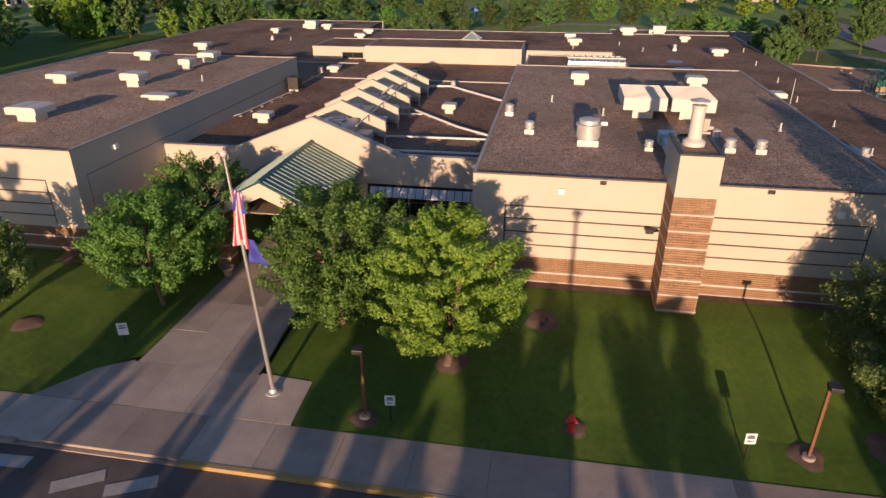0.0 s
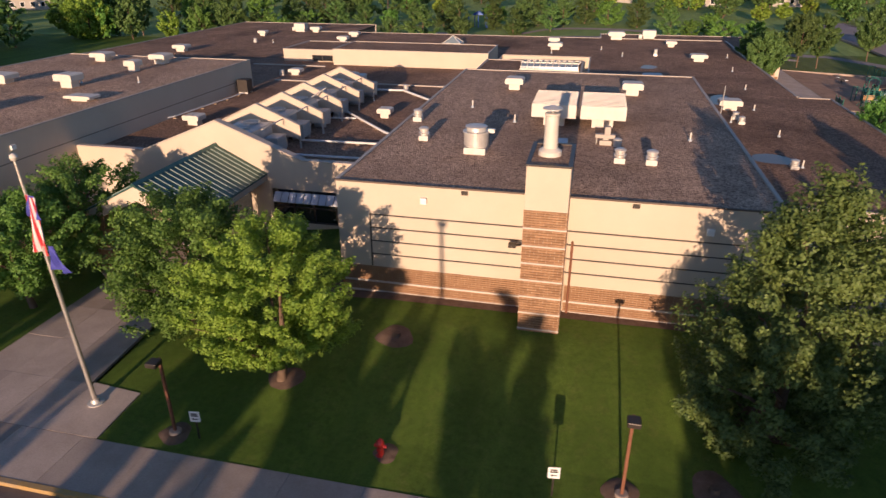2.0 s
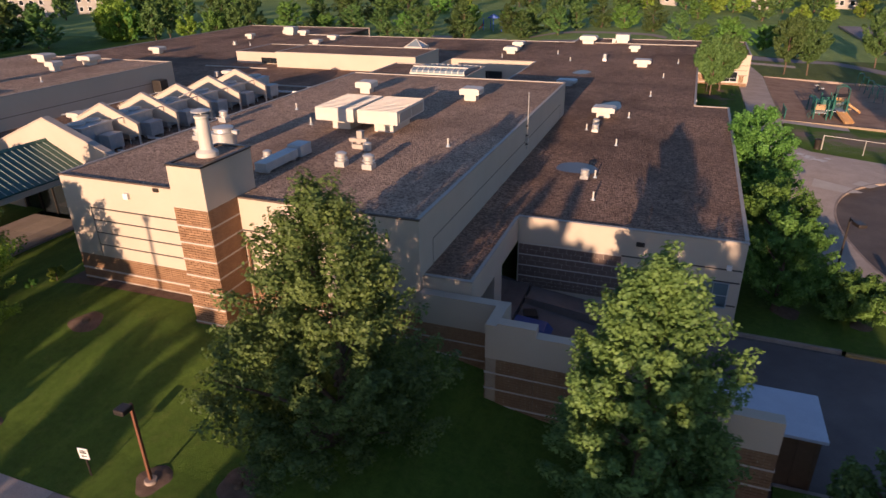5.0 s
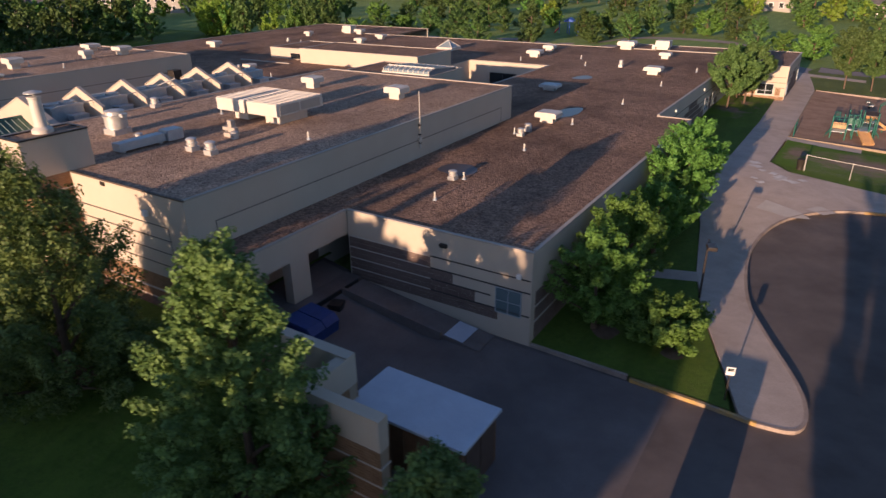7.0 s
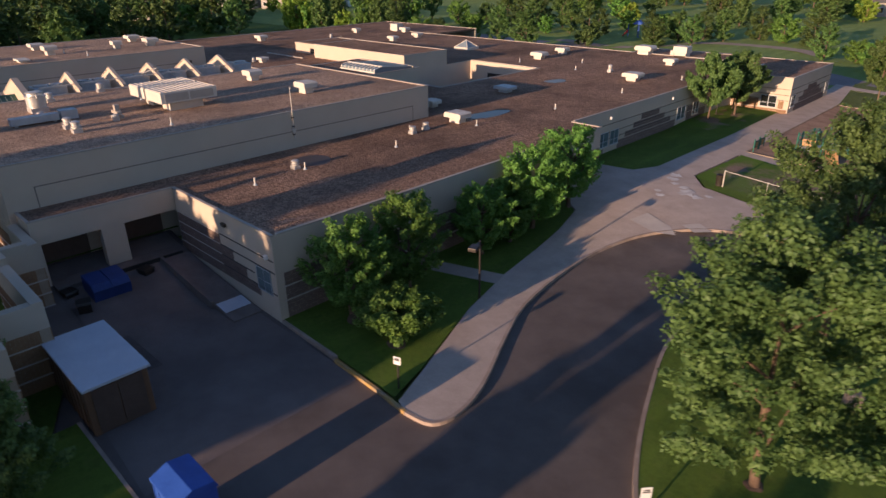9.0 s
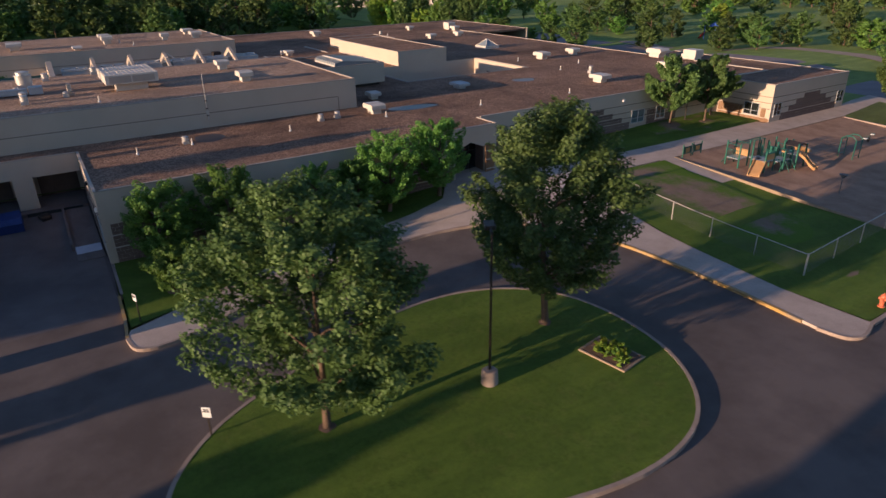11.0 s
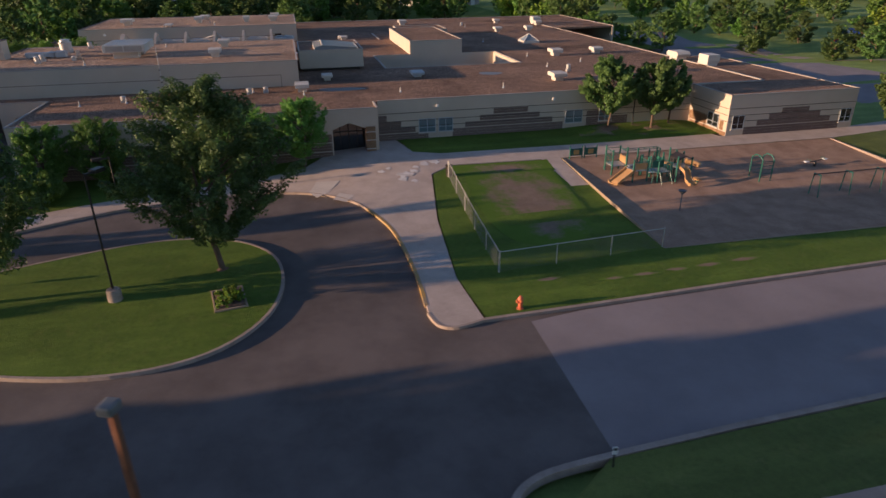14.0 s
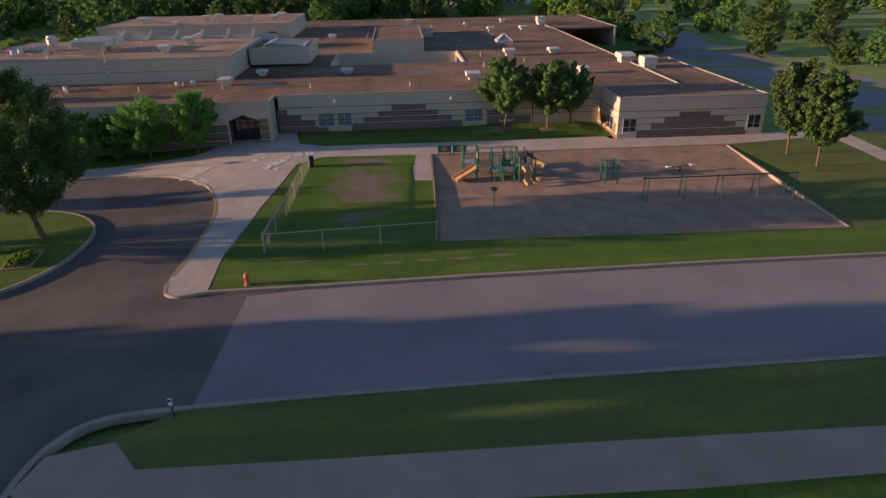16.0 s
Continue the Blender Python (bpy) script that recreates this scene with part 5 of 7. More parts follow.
def crown_mesh(name, rng, height, low, radius, clumps, leaves, size, material, shape="round", fine=1.0):
    """Leaves in upswept sprays that fill an uneven crown, from low to height."""
    tall = height - low
    ph = rng.uniform(0, 6.3, 4)
    centres, radii, axes = [], [], []
    while len(centres) < clumps:
        h = rng.uniform(0.03, 0.98)
        w = outline(shape, h)
        if rng.uniform() > 0.25 + 0.75 * w:
            continue
        a = rng.uniform(0, 2 * math.pi)
        u = rng.uniform(0.08, 1.0) ** 0.38
        bulge = 1 + 0.13 * math.sin(3 * a + ph[0] + 3 * h) + 0.11 * math.sin(5 * a + ph[1] - 6 * h) + 0.09 * math.sin(13 * h + ph[2] + 2 * a)
        rc = fine * rng.uniform(0.085, 0.19) * radius * (1.1 - 0.3 * u)
        far = max(0.0, w * radius * bulge - rc * 0.75) * u
        centres.append((far * math.cos(a), far * math.sin(a), low + min(max(h * tall, rc * 0.7), tall - rc * 0.9)))
        axes.append((math.cos(a) * (0.35 + 0.5 * u), math.sin(a) * (0.35 + 0.5 * u), 0.75))
        radii.append(rc)
    centres, radii, axes = np.array(centres), np.array(radii), np.array(axes)
    axes /= np.linalg.norm(axes, axis=1, keepdims=True)
    pick = rng.choice(len(centres), leaves, p=radii ** 2 / (radii ** 2).sum())
    d = rng.normal(size=(leaves, 3))
    d /= np.linalg.norm(d, axis=1, keepdims=True)
    d[:, 2] = np.where(d[:, 2] < -0.55, -d[:, 2], d[:, 2])
    rad = radii[pick] * rng.uniform(0.35, 1.1, leaves) ** 0.6
    along = (d * axes[pick]).sum(1, keepdims=True)
    pos = centres[pick] + (d + axes[pick] * along * 1.6) * rad[:, None] * 0.9
    nrm = d * 0.9 + rng.normal(size=(leaves, 3)) * 0.5 + np.array([0, 0, 0.3])
    nrm /= np.linalg.norm(nrm, axis=1, keepdims=True)
    ax = np.cross(nrm, rng.normal(size=(leaves, 3)))
    ax /= np.linalg.norm(ax, axis=1, keepdims=True)
    bx = np.cross(nrm, ax)
    s = (size * rng.uniform(0.6, 1.35, leaves))[:, None]
    p0, p2 = pos - ax * s, pos + ax * s - nrm * s * 0.25
    p1, p3 = pos + bx * s * 0.62 + nrm * s * 0.12, pos - bx * s * 0.62 + nrm * s * 0.12
    vs = np.stack([p0, p1, p2, p3], 1).reshape(-1, 3)
    me = bpy.data.meshes.new(name)
    me.vertices.add(len(vs))
    me.vertices.foreach_set("co", vs.astype(np.float32).ravel())
    tri = (np.arange(leaves)[:, None] * 4 + np.array([[0, 1, 2, 0, 2, 3]])).ravel()
    me.loops.add(len(tri))
    me.loops.foreach_set("vertex_index", tri.astype(np.int32))
    me.polygons.add(leaves * 2)
    me.polygons.foreach_set("loop_start", np.arange(0, leaves * 6, 3, dtype=np.int32))
    me.update()
    me.validate()
    me.materials.append(material)
    return me, centres


def tree(at, height, low, radius, leaves, size, material, label, seed, shape="round", clumps=70, trunk_r=None, group="", base=None, name="tree", fine=1.0):
    rng = np.random.default_rng(seed)
    x, y = at
    ob = thing(name, (x, y, (gz(x, y) if base is None else base) - 0.05), label, "tree", group)
    me, centres = crown_mesh("crown", rng, height, low, radius, clumps, leaves, size, material, shape, fine)
    crown = new("crown", me)
    crown.parent = ob
    r0 = trunk_r or 0.018 * height + 0.05
    top = low + 0.62 * (height - low)
    bend = rng.normal(size=2) * 0.06 * radius
    mb = MB().tube([(0, 0, -0.1), (0, 0, 0.06), (bend[0] * 0.3, bend[1] * 0.3, low * 0.6), (bend[0], bend[1], low + 0.15 * (height - low)), (bend[0] * 1.5, bend[1] * 1.5, top)],
                   [r0 * 1.5, r0 * 1.15, r0, r0 * 0.75, r0 * 0.2], 10)
    part("trunk", mb, BARK, ob, "brown bark trunk", True)
    order = rng.permutation(len(centres))[:9]
    for i in order:
        c = centres[i]
        z0 = min(max(low * 0.85, c[2] - np.hypot(c[0], c[1]) * 0.75), top * 0.9)
        f = z0 / top
        s = Vector((bend[0] * f, bend[1] * f, z0))
        e = Vector(c)
        mid = s.lerp(e, 0.5) + Vector((0, 0, 0.06 * height * 0.3))
        part("limb", MB().tube([s, mid, e], [r0 * 0.42, r0 * 0.28, r0 * 0.08], 6), BARK, ob)
    return ob


MAPLE = "young maple with bright green leaves in a mulch ring"
LINDEN = "dense dark green linden with oval crown"
tree((-0.1, 24.0), 6.0, 1.0, 2.75, 52000, 0.055, LEAF_BRIGHT, MAPLE, 3, "round", 400, fine=0.68)
tree((-5.0, 26.5), 5.8, 0.5, 3.15, 40000, 0.065, LEAF_MID, "broad green maple beside the entrance walk", 5, "round", 320, fine=0.85)
tree((-13.4, 26.8), 5.0, 0.8, 2.6, 26000, 0.07, LEAF_MID, "green maple on the lawn beside the entrance walk", 7, "round", 160)
tree((-13.5, 31.0), 5.3, 1.0, 2.5, 20000, 0.07, LEAF_MID, "green maple close to the entrance gable", 8, "round", 140)
tree((-19.6, 24.2), 4.6, 0.7, 2.0, 9000, 0.08, LEAF_DARK, "dark green crab apple on the lawn", 9, "round", 110)
tree((16.3, 24.6), 8.5, -0.15, 3.3, 68000, 0.062, LEAF_DARK, LINDEN + " by the hall", 11, "cone", 480, fine=0.8)
tree((25.2, 25.0), 8.6, -0.15, 2.6, 60000, 0.062, LEAF_DARK, LINDEN + " by the screen wall", 13, "cone", 440, fine=0.8)
tree((31.4, 25.2), 4.6, 0.3, 1.8, 20000, 0.065, LEAF_DARK, "small dark green linden beside the drive", 15, "cone", 140)
for i, (tx, ty, th, tr, lo) in enumerate(((30.2, 39.6, 4.6, 1.9, 0.5), (30.1, 43.2, 4.7, 2.0, 0.5), (33.0, 39.9, 1.9, 1.8, 0.2), (30.2, 48.6, 4.0, 1.6, 0.4), (30.1, 53.3, 5.1, 2.1, 0.6), (30.0, 57.2, 5.0, 2.0, 0.8), (30.3, 50.9, 3.8, 1.5, 0.3))):
    tree((tx, ty), th, lo, tr, 17000, 0.07, LEAF_MID, "green maple in the lawn beside the classroom wall", 20 + i, "round", 150, group="maples along the side wall")
tree((47.45, 41.5), 8.8, 1.2, 3.6, 44000, 0.075, LEAF_ASH, "broad dark green ash on the kerbed island", 31, "wide", 260, trunk_r=0.14, fine=0.85)
tree((46.3, 52.45), 9.6, 1.7, 3.7, 50000, 0.075, LEAF_ASH, "tall dark green ash on the kerbed island", 33, "oval", 250, trunk_r=0.15, fine=0.85)
tree((27.5, 83.4), 5.8, 1.3, 2.2, 15000, 0.11, LEAF_FAR, "irregular green tree in bare soil by the classroom wall", 41, "oval", 90, trunk_r=0.08, fine=1.1)
tree((28.5, 87.0), 5.7, 1.3, 2.2, 16000, 0.11, LEAF_FAR, "round green tree in bare soil by the classroom wall", 43, "oval", 100, trunk_r=0.09, fine=1.1)
tree((27.4, 89.3), 5.8, 1.2, 1.7, 12000, 0.11, LEAF_FAR, "darker green tree close to the corner of the wing", 44, "oval", 80, trunk_r=0.08, fine=1.1)
tree((36.6, 104.2), 7.2, 1.8, 2.1, 14000, 0.12, LEAF_ASH, "slender green tree beside the path", 45, "oval", 110, trunk_r=0.08, fine=1.1)
tree((39.3, 105.0), 6.9, 1.7, 2.1, 14000, 0.12, LEAF_ASH, "round green tree beside the path", 47, "oval", 110, trunk_r=0.08, fine=1.1)
tree((48.8, 115.0), 7.6, 1.7, 2.6, 10000, 0.13, LEAF_FAR, "round green tree near the playing field", 48, "round", 110, trunk_r=0.08, fine=1.1)

# woods and park trees behind, shared meshes
def park_kinds(x, leaves, size, seed):
    kinds = ((7.5, 0.4, 2.7, LEAF_FAR, "leafy green park tree", "oval"), (8.4, 0.5, 2.5, LEAF_FAR, "leafy green park tree", "oval"), (6.0, 0.3, 2.6, LEAF_MID, "broad green park tree", "round"),
             (9.0, 0.3, 2.9, LEAF_ASH, "dense dark green park tree", "cone"), (5.2, 0.3, 2.1, LEAF_BRIGHT, "light green park tree", "oval"))
    return [tree((x - 3 * i, 112.0 + 7 * (i % 2)), h, lo, r, int(leaves * r / 2.6), size, m, lab, seed + i, sh, 70, trunk_r=0.13, group="park trees", fine=1.15) for i, (h, lo, r, m, lab, sh) in enumerate(kinds)]


near_kinds = park_kinds(-52.0, 4600, 0.185, 51)
far_kinds = park_kinds(-72.0, 1250, 0.34, 151)
rng = random.Random(77)
by_school = [(-58, 116, 1.0), (-46, 117, 1.0), (-30.5, 115, 0.7), (-19, 116, 1.15), (-43, 113, 0.9), (-49, 113.5, 1.0), (-54, 113, 1.0), (-41, 117.5, 0.9), (-62, 118, 1.1), (-36, 114, 0.8), (-24, 114.5, 0.75)]
by_road = [(-42.5, 137), (-37, 139), (-32, 140), (-28, 143), (-21.5, 144), (-6, 137), (1, 137), (-48, 136)]
on_lawn = [(-54, 141), (-40, 146), (-50, 162), (-15.7, 130.6), (-22.5, 157), (-12.5, 154.5), (-2.6, 150), (3, 146), (7, 152), (12, 150), (17.6, 148), (22.6, 135), (26.5, 138), (31, 130), (31, 145), (36, 131), (40, 122),
           (55, 131), (-11.6, 146.6), (-5, 145)]
in_west = [(-80, 146), (-67, 151), (-61, 155), (-50, 150), (-36, 152), (-27, 166), (-93, 156), (-82, 156), (-103, 157), (-111, 159), (-116, 157), (-81, 120), (-100, 82), (-84, 98), (-92, 97), (-103, 97), (-100, 129)]
before_houses = [(12, 202), (30, 204), (36, 207), (46, 208), (56, 211), (66, 214), (74, 212), (22, 207)]
west_edge = [(-56, 9), (-62, 12), (-60.6, 16), (-122, 12), (-129, 20), (-131, 30), (-126, 44), (-134, 53), (-103, 69), (-103, 76), (-92, 64), (-112, 60)]
spots = [*by_school, *[(x, y, rng.uniform(0.8, 1.0)) for x, y in by_road], *[(x, y, rng.uniform(0.85, 1.15)) for x, y in on_lawn],
         *[(x, y, rng.uniform(1.05, 1.35)) for x, y in in_west], *[(x, y, rng.uniform(1.1, 1.4)) for x, y in west_edge],
         *[(x, y, rng.uniform(1.2, 1.5)) for x, y in before_houses]]
for i in range(14):                                   # dark trees past the west lawn
    spots.append((-76 - rng.uniform(0, 54), rng.uniform(60, 104), rng.uniform(0.9, 1.3)))
for i in range(24):                                   # loose trees between the woods and the houses
    spots.append((-98 - rng.uniform(0, 80), rng.uniform(64, 190), rng.uniform(0.8, 1.25)))
for i in range(30):                                   # far side of the park
    spots.append((rng.uniform(-100, 95), rng.uniform(176, 214), rng.uniform(0.9, 1.3)))


def tree_scale(s, x, y):
    return s * rng.uniform(0.85, 1.15), s, s * rng.uniform(0.72, 0.92) * (0.85 if y > 108 and x > -70 else 1.0)


for x, y, s in spots:
    if x < -64 and y < 106:
        k = far_kinds[3] if rng.random() < 0.65 else rng.choice(far_kinds[:3])
        s *= 1.1
    else:
        k = rng.choice(near_kinds[:4] if y < 165 and x > -70 and y > 90 else far_kinds)
    copy_thing(k, pose(x, y, gz(x, y) + BASE - 0.05, 0, 0, rng.uniform(0, 360)) @ Matrix.Diagonal((*tree_scale(s, x, y), 1)))


def woods(name, label, places, dark):
    """Closed woodland too dense to count: crowns and trunks of many trees in one mesh."""
    kinds = [[c.data for c in far_kinds[i].children if c.name.startswith(("crown", "trunk"))] for i in ((3, 3, 0, 2) if dark else (0, 1, 2, 3))]
    parts = {}
    for x, y, s in places:
        m = pose(x, y, gz(x, y) + BASE - 0.05, 0, 0, rng.uniform(0, 360)) @ Matrix.Diagonal((*tree_scale(s * 1.1, x, y), 1))
        m = np.array(m)
        for me in kinds[rng.randrange(4)]:
            co = np.empty(len(me.vertices) * 3, np.float32)
            me.vertices.foreach_get("co", co)
            co = co.reshape(-1, 3) @ m[:3, :3].T + m[:3, 3]
            parts.setdefault(me.materials[0].name, []).append((co, [tuple(q.vertices) for q in me.polygons]))
    top = thing(name, (0, 0, BASE), label, "woods")
    top["kind"] = "stuff"
    for mat, pieces in parts.items():
        vs, fs, n = [], [], 0
        for co, faces in pieces:
            vs.append(co)
            fs += [tuple(v + n for v in f) for f in faces]
            n += len(co)
        me = bpy.data.meshes.new("foliage")
        me.from_pydata((np.concatenate(vs) - np.array([0, 0, BASE])).tolist(), [], fs)
        me.materials.append(bpy.data.materials[mat])
        ob = new("trunks" if mat == BARK.name else "foliage", me)
        ob.parent = top
        ob["kind"] = "stuff"


woods("west_woods", "dense dark green woods beside the park", [(-64 - rng.uniform(0, 74), rng.uniform(-45, 62), rng.uniform(0.95, 1.4)) for i in range(95)], True)
woods("north_woods", "long green wood edge behind the park", [(-190 + i * 5.2 + rng.uniform(-2, 2), 246 + rng.uniform(-8, 16), rng.uniform(1.1, 1.6)) for i in range(70)], False)
woods("far_woods", "dark green wood edge behind the houses", [(-196 + rng.uniform(-10, 10), -60 + i * 7 + rng.uniform(-2, 2), rng.uniform(1.1, 1.6)) for i in range(44)], True)
tree((-80, 111), 8.0, 0.4, 4.2, 9000, 0.2, LEAF_BRIGHT, "bright light green tree at the edge of the woods", 57, "round", 130, group="park trees", base=BASE)
tree((-95, 85), 2.6, 0.0, 2.6, 3000, 0.2, LEAF_MID, "low spreading shrub at the edge of the woods", 58, "wide", 60, group="park trees", base=BASE)
# trees across the street and beside the side road, out of view, whose shade falls on the lawns
shade = [(8.0, -16, 8.2, 2.45), (2.3, -17, 9.0, 2.8), (-2.3, -16, 8.4, 2.9), (-7.4, -15, 8.0, 1.1), (-13.0, -15, 8.4, 2.2), (-22.5, -8, 10.6, 2.5), (-29, -14, 8.5, 2.6), (15.2, -11, 10.4, 2.1), (16.6, -10, 10.0, 2.5), (20.4, -11, 10.3, 2.7), (23.8, -10, 8.6, 2.4), (26.9, -11, 11.2, 2.4), (30.2, -10, 11.4, 2.4), (18.6, -16, 11.0, 2.5), (22.2, -16, 10.0, 2.6), (25.4, -16, 10.3, 2.4), (28.8, -17, 12.0, 2.6), (31.8, -15, 11.0, 1.7),
         (33.2, -9, 8.6, 1.6), (40.5, 4, 9.5, 1.7), (48.6, -8, 8.6, 1.8), (31.3, -12, 11.2, 2.2), (19.4, -11, 11.4, 1.9), (21.1, -11, 11.7, 1.8), (23.4, -11, 9.6, 1.7), (25.7, -11, 11.4, 1.6), (27.6, -11, 11.0, 1.3), (23.4, -6, 8.0, 1.7), (65.0, -3, 16.0, 3.6), (72.0, -3, 16.0, 3.6), (60.0, -3, 15.5, 2.2), (61.6, 6, 14.5, 3.8), (68.5, 4, 15, 3.6), (75.5, 8, 14.5, 3.4)]
tall = [tree((8.0, -16), 8.2, 0.3, 2.5, 3600, 0.33, LEAF_FAR, "leafy street tree across the road", 61, "oval", 60, group="street trees"),
        tree((61.6, 6), 14.5, 1.0, 3.8, 5000, 0.42, LEAF_FAR, "tall leafy tree beside the side road", 62, "oval", 80, group="street trees")]
for x, y, h, r in shade[1:]:
    if (x, y) == (61.6, 6):
        continue
    k, h0, r0 = (tall[0], 8.2, 2.5) if h < 12 else (tall[1], 14.5, 3.8)
    copy_thing(k, pose(x, y, gz(x, y) - 0.05, 0, 0, rng.uniform(0, 360)) @ Matrix.Diagonal((r / r0, r / r0, h / h0, 1)))

# ---- things on the roofs ----
RZ, RLOW = GYM_Z + 0.01, LOW_Z + 0.01


def hood(x, y, z, w, d, h=0.75, label="cream metal roof hood on a curb", material=WHITE_METAL, group="roof hoods"):
    ob = thing("roof_hood", (x, y, z), label, "roof vent", group)
    part("curb", MB().box(-w * 0.3, w * 0.3, -d * 0.3, d * 0.3, 0, h * 0.55), material, ob, bevel=0.01)
    part("top", MB().prism([(-w / 2, h * 0.5), (w / 2, h * 0.5), (w / 2, h * 0.9), (w * 0.4, h), (-w * 0.4, h), (-w / 2, h * 0.9)], "y", -d / 2, d / 2), material, ob, bevel=0.015)
    part("seam", MB().box(-0.02, 0.02, -d / 2, d / 2, h, h + 0.025), material, ob)
    return ob


for x, y, w, d, h in ((4.75, 50.35, 1.2, 1.1, 0.8), (12.35, 50.1, 1.3, 1.1, 0.8)):
    hood(x, y, RZ, w, d, h)
for x, y, w, d, h in ((-25.1, 35.0, 2.3, 1.9, 1.0), (-31.0, 44.9, 2.0, 1.6, 0.8), (-25.2, 44.6, 1.75, 1.5, 1.1), (-31.1, 55.2, 1.9, 1.6, 0.85), (-25.1, 51.2, 1.2, 1.2, 1.0), (-25.3, 55.0, 1.8, 1.6, 0.95)):
    hood(x, y, RZ, w * 0.82, d * 0.82, h * 0.85)
hood(-21.2, 41.0, RZ, 1.9, 1.0, 0.35, "flat cream metal roof hood")
for x, y, w, d, h in ((19.85, 57.7, 1.6, 1.2, 0.75), (5.1, 87.4, 1.7, 1.3, 0.8), (4.6, 92.8, 1.4, 1.2, 0.75), (20.6, 81.3, 1.7, 1.3, 0.75), (-22.5, 89.0, 1.4, 1.1, 0.7), (-22.8, 94.2, 1.4, 1.1, 0.7), (18.8, 92.6, 1.3, 1.0, 0.7),
                      (-36.0, 93.0, 1.2, 1.0, 0.7), (-4.25, 49.8, 1.0, 0.9, 0.7), (-16.35, 45.1, 1.2, 1.0, 0.7), (-17.9, 64.6, 1.2, 1.0, 0.6), (14.7, 60.2, 1.2, 1.0, 0.6), (-38.0, 76.5, 1.7, 1.3, 0.8)):
    hood(x, y, RLOW, w, d, h)
hood(15.1, 68.9, RLOW, 1.7, 1.2, 0.55, "pale blue-grey domed roof light", GREY_METAL)


def mushroom(x, y, z, r=0.3, h=0.75, label="small galvanised mushroom roof vent"):
    ob = thing("roof_vent", (x, y, z), label, "roof vent", "mushroom vents")
    part("curb", MB().box(-r * 0.95, r * 0.95, -r * 0.95, r * 0.95, 0, h * 0.34), GALV, ob, bevel=0.01)
    part("drum", MB().ring([(r * 0.78, h * 0.34), (r * 0.78, h * 0.46), (r * 1.08, h * 0.47), (r * 1.08, h * 0.53), (r * 0.86, h * 0.55), (r * 0.86, h * 0.74)], 24), GALV, ob)
    part("lid", MB().ring([(r * 0.86, h * 0.74), (r * 1.02, h * 0.75), (r * 1.02, h * 0.82), (r * 0.6, h * 0.9), (0.02, h * 0.91)], 24), GALV, ob)
    return ob


for x, y in ((0.7, 40.4), (2.0, 36.7), (11.26, 34.95), (12.6, 34.95)):
    mushroom(x, y, RZ, 0.25, 0.72)
mushroom(7.62, 34.6, RZ, 0.2, 0.55)
for x, y in ((20.8, 43.3), (19.9, 53.2), (19.75, 54.6), (-33.5, 86.0), (-7.7, 49.2), (-5.5, 59.4), (-19.1, 64.1)):
    mushroom(x, y, RLOW, 0.22, 0.58)
mushroom(16.4, 84.2, RLOW, 0.22, 0.85, "tall galvanised roof vent")

fan = thing("exhaust_fan", (4.85, 35.2, RZ), "large round galvanised exhaust fan on a square curb", "roof fan")
part("curb", MB().box(-0.5, 0.5, -0.5, 0.5, 0, 0.3), GALV, fan, bevel=0.01)
part("drum", MB().ring([(0.5, 0.28), (0.5, 0.36), (0.56, 0.38), (0.56, 0.92), (0.62, 0.94), (0.62, 1.0)], 32), GALV, fan)
part("lid", MB().ring([(0.62, 1.0), (0.46, 1.02), (0.44, 1.16), (0.5, 1.18), (0.5, 1.22), (0.3, 1.27), (0.02, 1.28)], 32), GALV, fan)
part("motor_box", MB().box(0.55, 0.85, -0.1, 0.12, 0.95, 1.12), GALV, fan)

for i, xa in enumerate((6.85, 9.35)):
    u = thing("rooftop_unit", (xa, 40.2, RZ), "large cream rooftop air unit with a ribbed top on a curb", "rooftop unit", "twin rooftop units")
    part("curb", MB().box(0.6, 1.7, 0.7, 2.9, 0, 0.62), WHITE_METAL, u, bevel=0.015)
    part("body", MB().box(0, 2.28, 0, 3.65, 0.58, 1.26), WHITE_METAL, u, bevel=0.02)
    for k in range(12):
        part("top_rib", MB().box(0.02, 2.26, 0.08 + k * 0.31, 0.12 + k * 0.31, 1.26, 1.295), WHITE_METAL, u)
    part("side_panel", MB().box(2.28, 2.295, 0.25, 1.75, 0.68, 1.15), COPING, u)
    part("side_panel", MB().box(2.28, 2.295, 1.85, 3.4, 0.68, 1.15), COPING, u)

duct = thing("roof_duct", (8.55, 32.75, RZ), "long pale roof duct with a square end box", "roof duct")
part("trunk_duct", MB().box(-0.3, 0.3, 0, 2.5, 0.1, 0.5), GREY_METAL, duct, bevel=0.02)
part("end_box", MB().box(-0.35, 0.4, 2.6, 3.5, 0.05, 0.6), GREY_METAL, duct, bevel=0.02)
for k in (0.2, 2.2):
    part("foot", MB().box(-0.25, 0.25, k, k + 0.12, 0, 0.1), GALV, duct)
cl = thing("kitchen_fan", (10.67, 37.85, RZ), "cream kitchen exhaust with side ducts on the roof", "roof fan")
part("curb", MB().box(-0.28, 0.28, -0.28, 0.28, 0, 0.22), COPING, cl, bevel=0.01)
part("duct_box", MB().box(-0.5, 0.42, -0.14, 0.14, 0.3, 0.48), COPING, cl, bevel=0.02)
part("neck", MB().box(-0.12, 0.12, -0.12, 0.12, 0.22, 0.3), COPING, cl)
part("upper_box", MB().box(-0.08, 0.2, -0.14, 0.14, 0.48, 0.85), COPING, cl, bevel=0.02)
part("bracket", MB().tube([(-0.42, 0, 0.3), (-0.42, 0, 0.0)], 0.03, 6), GALV, cl)
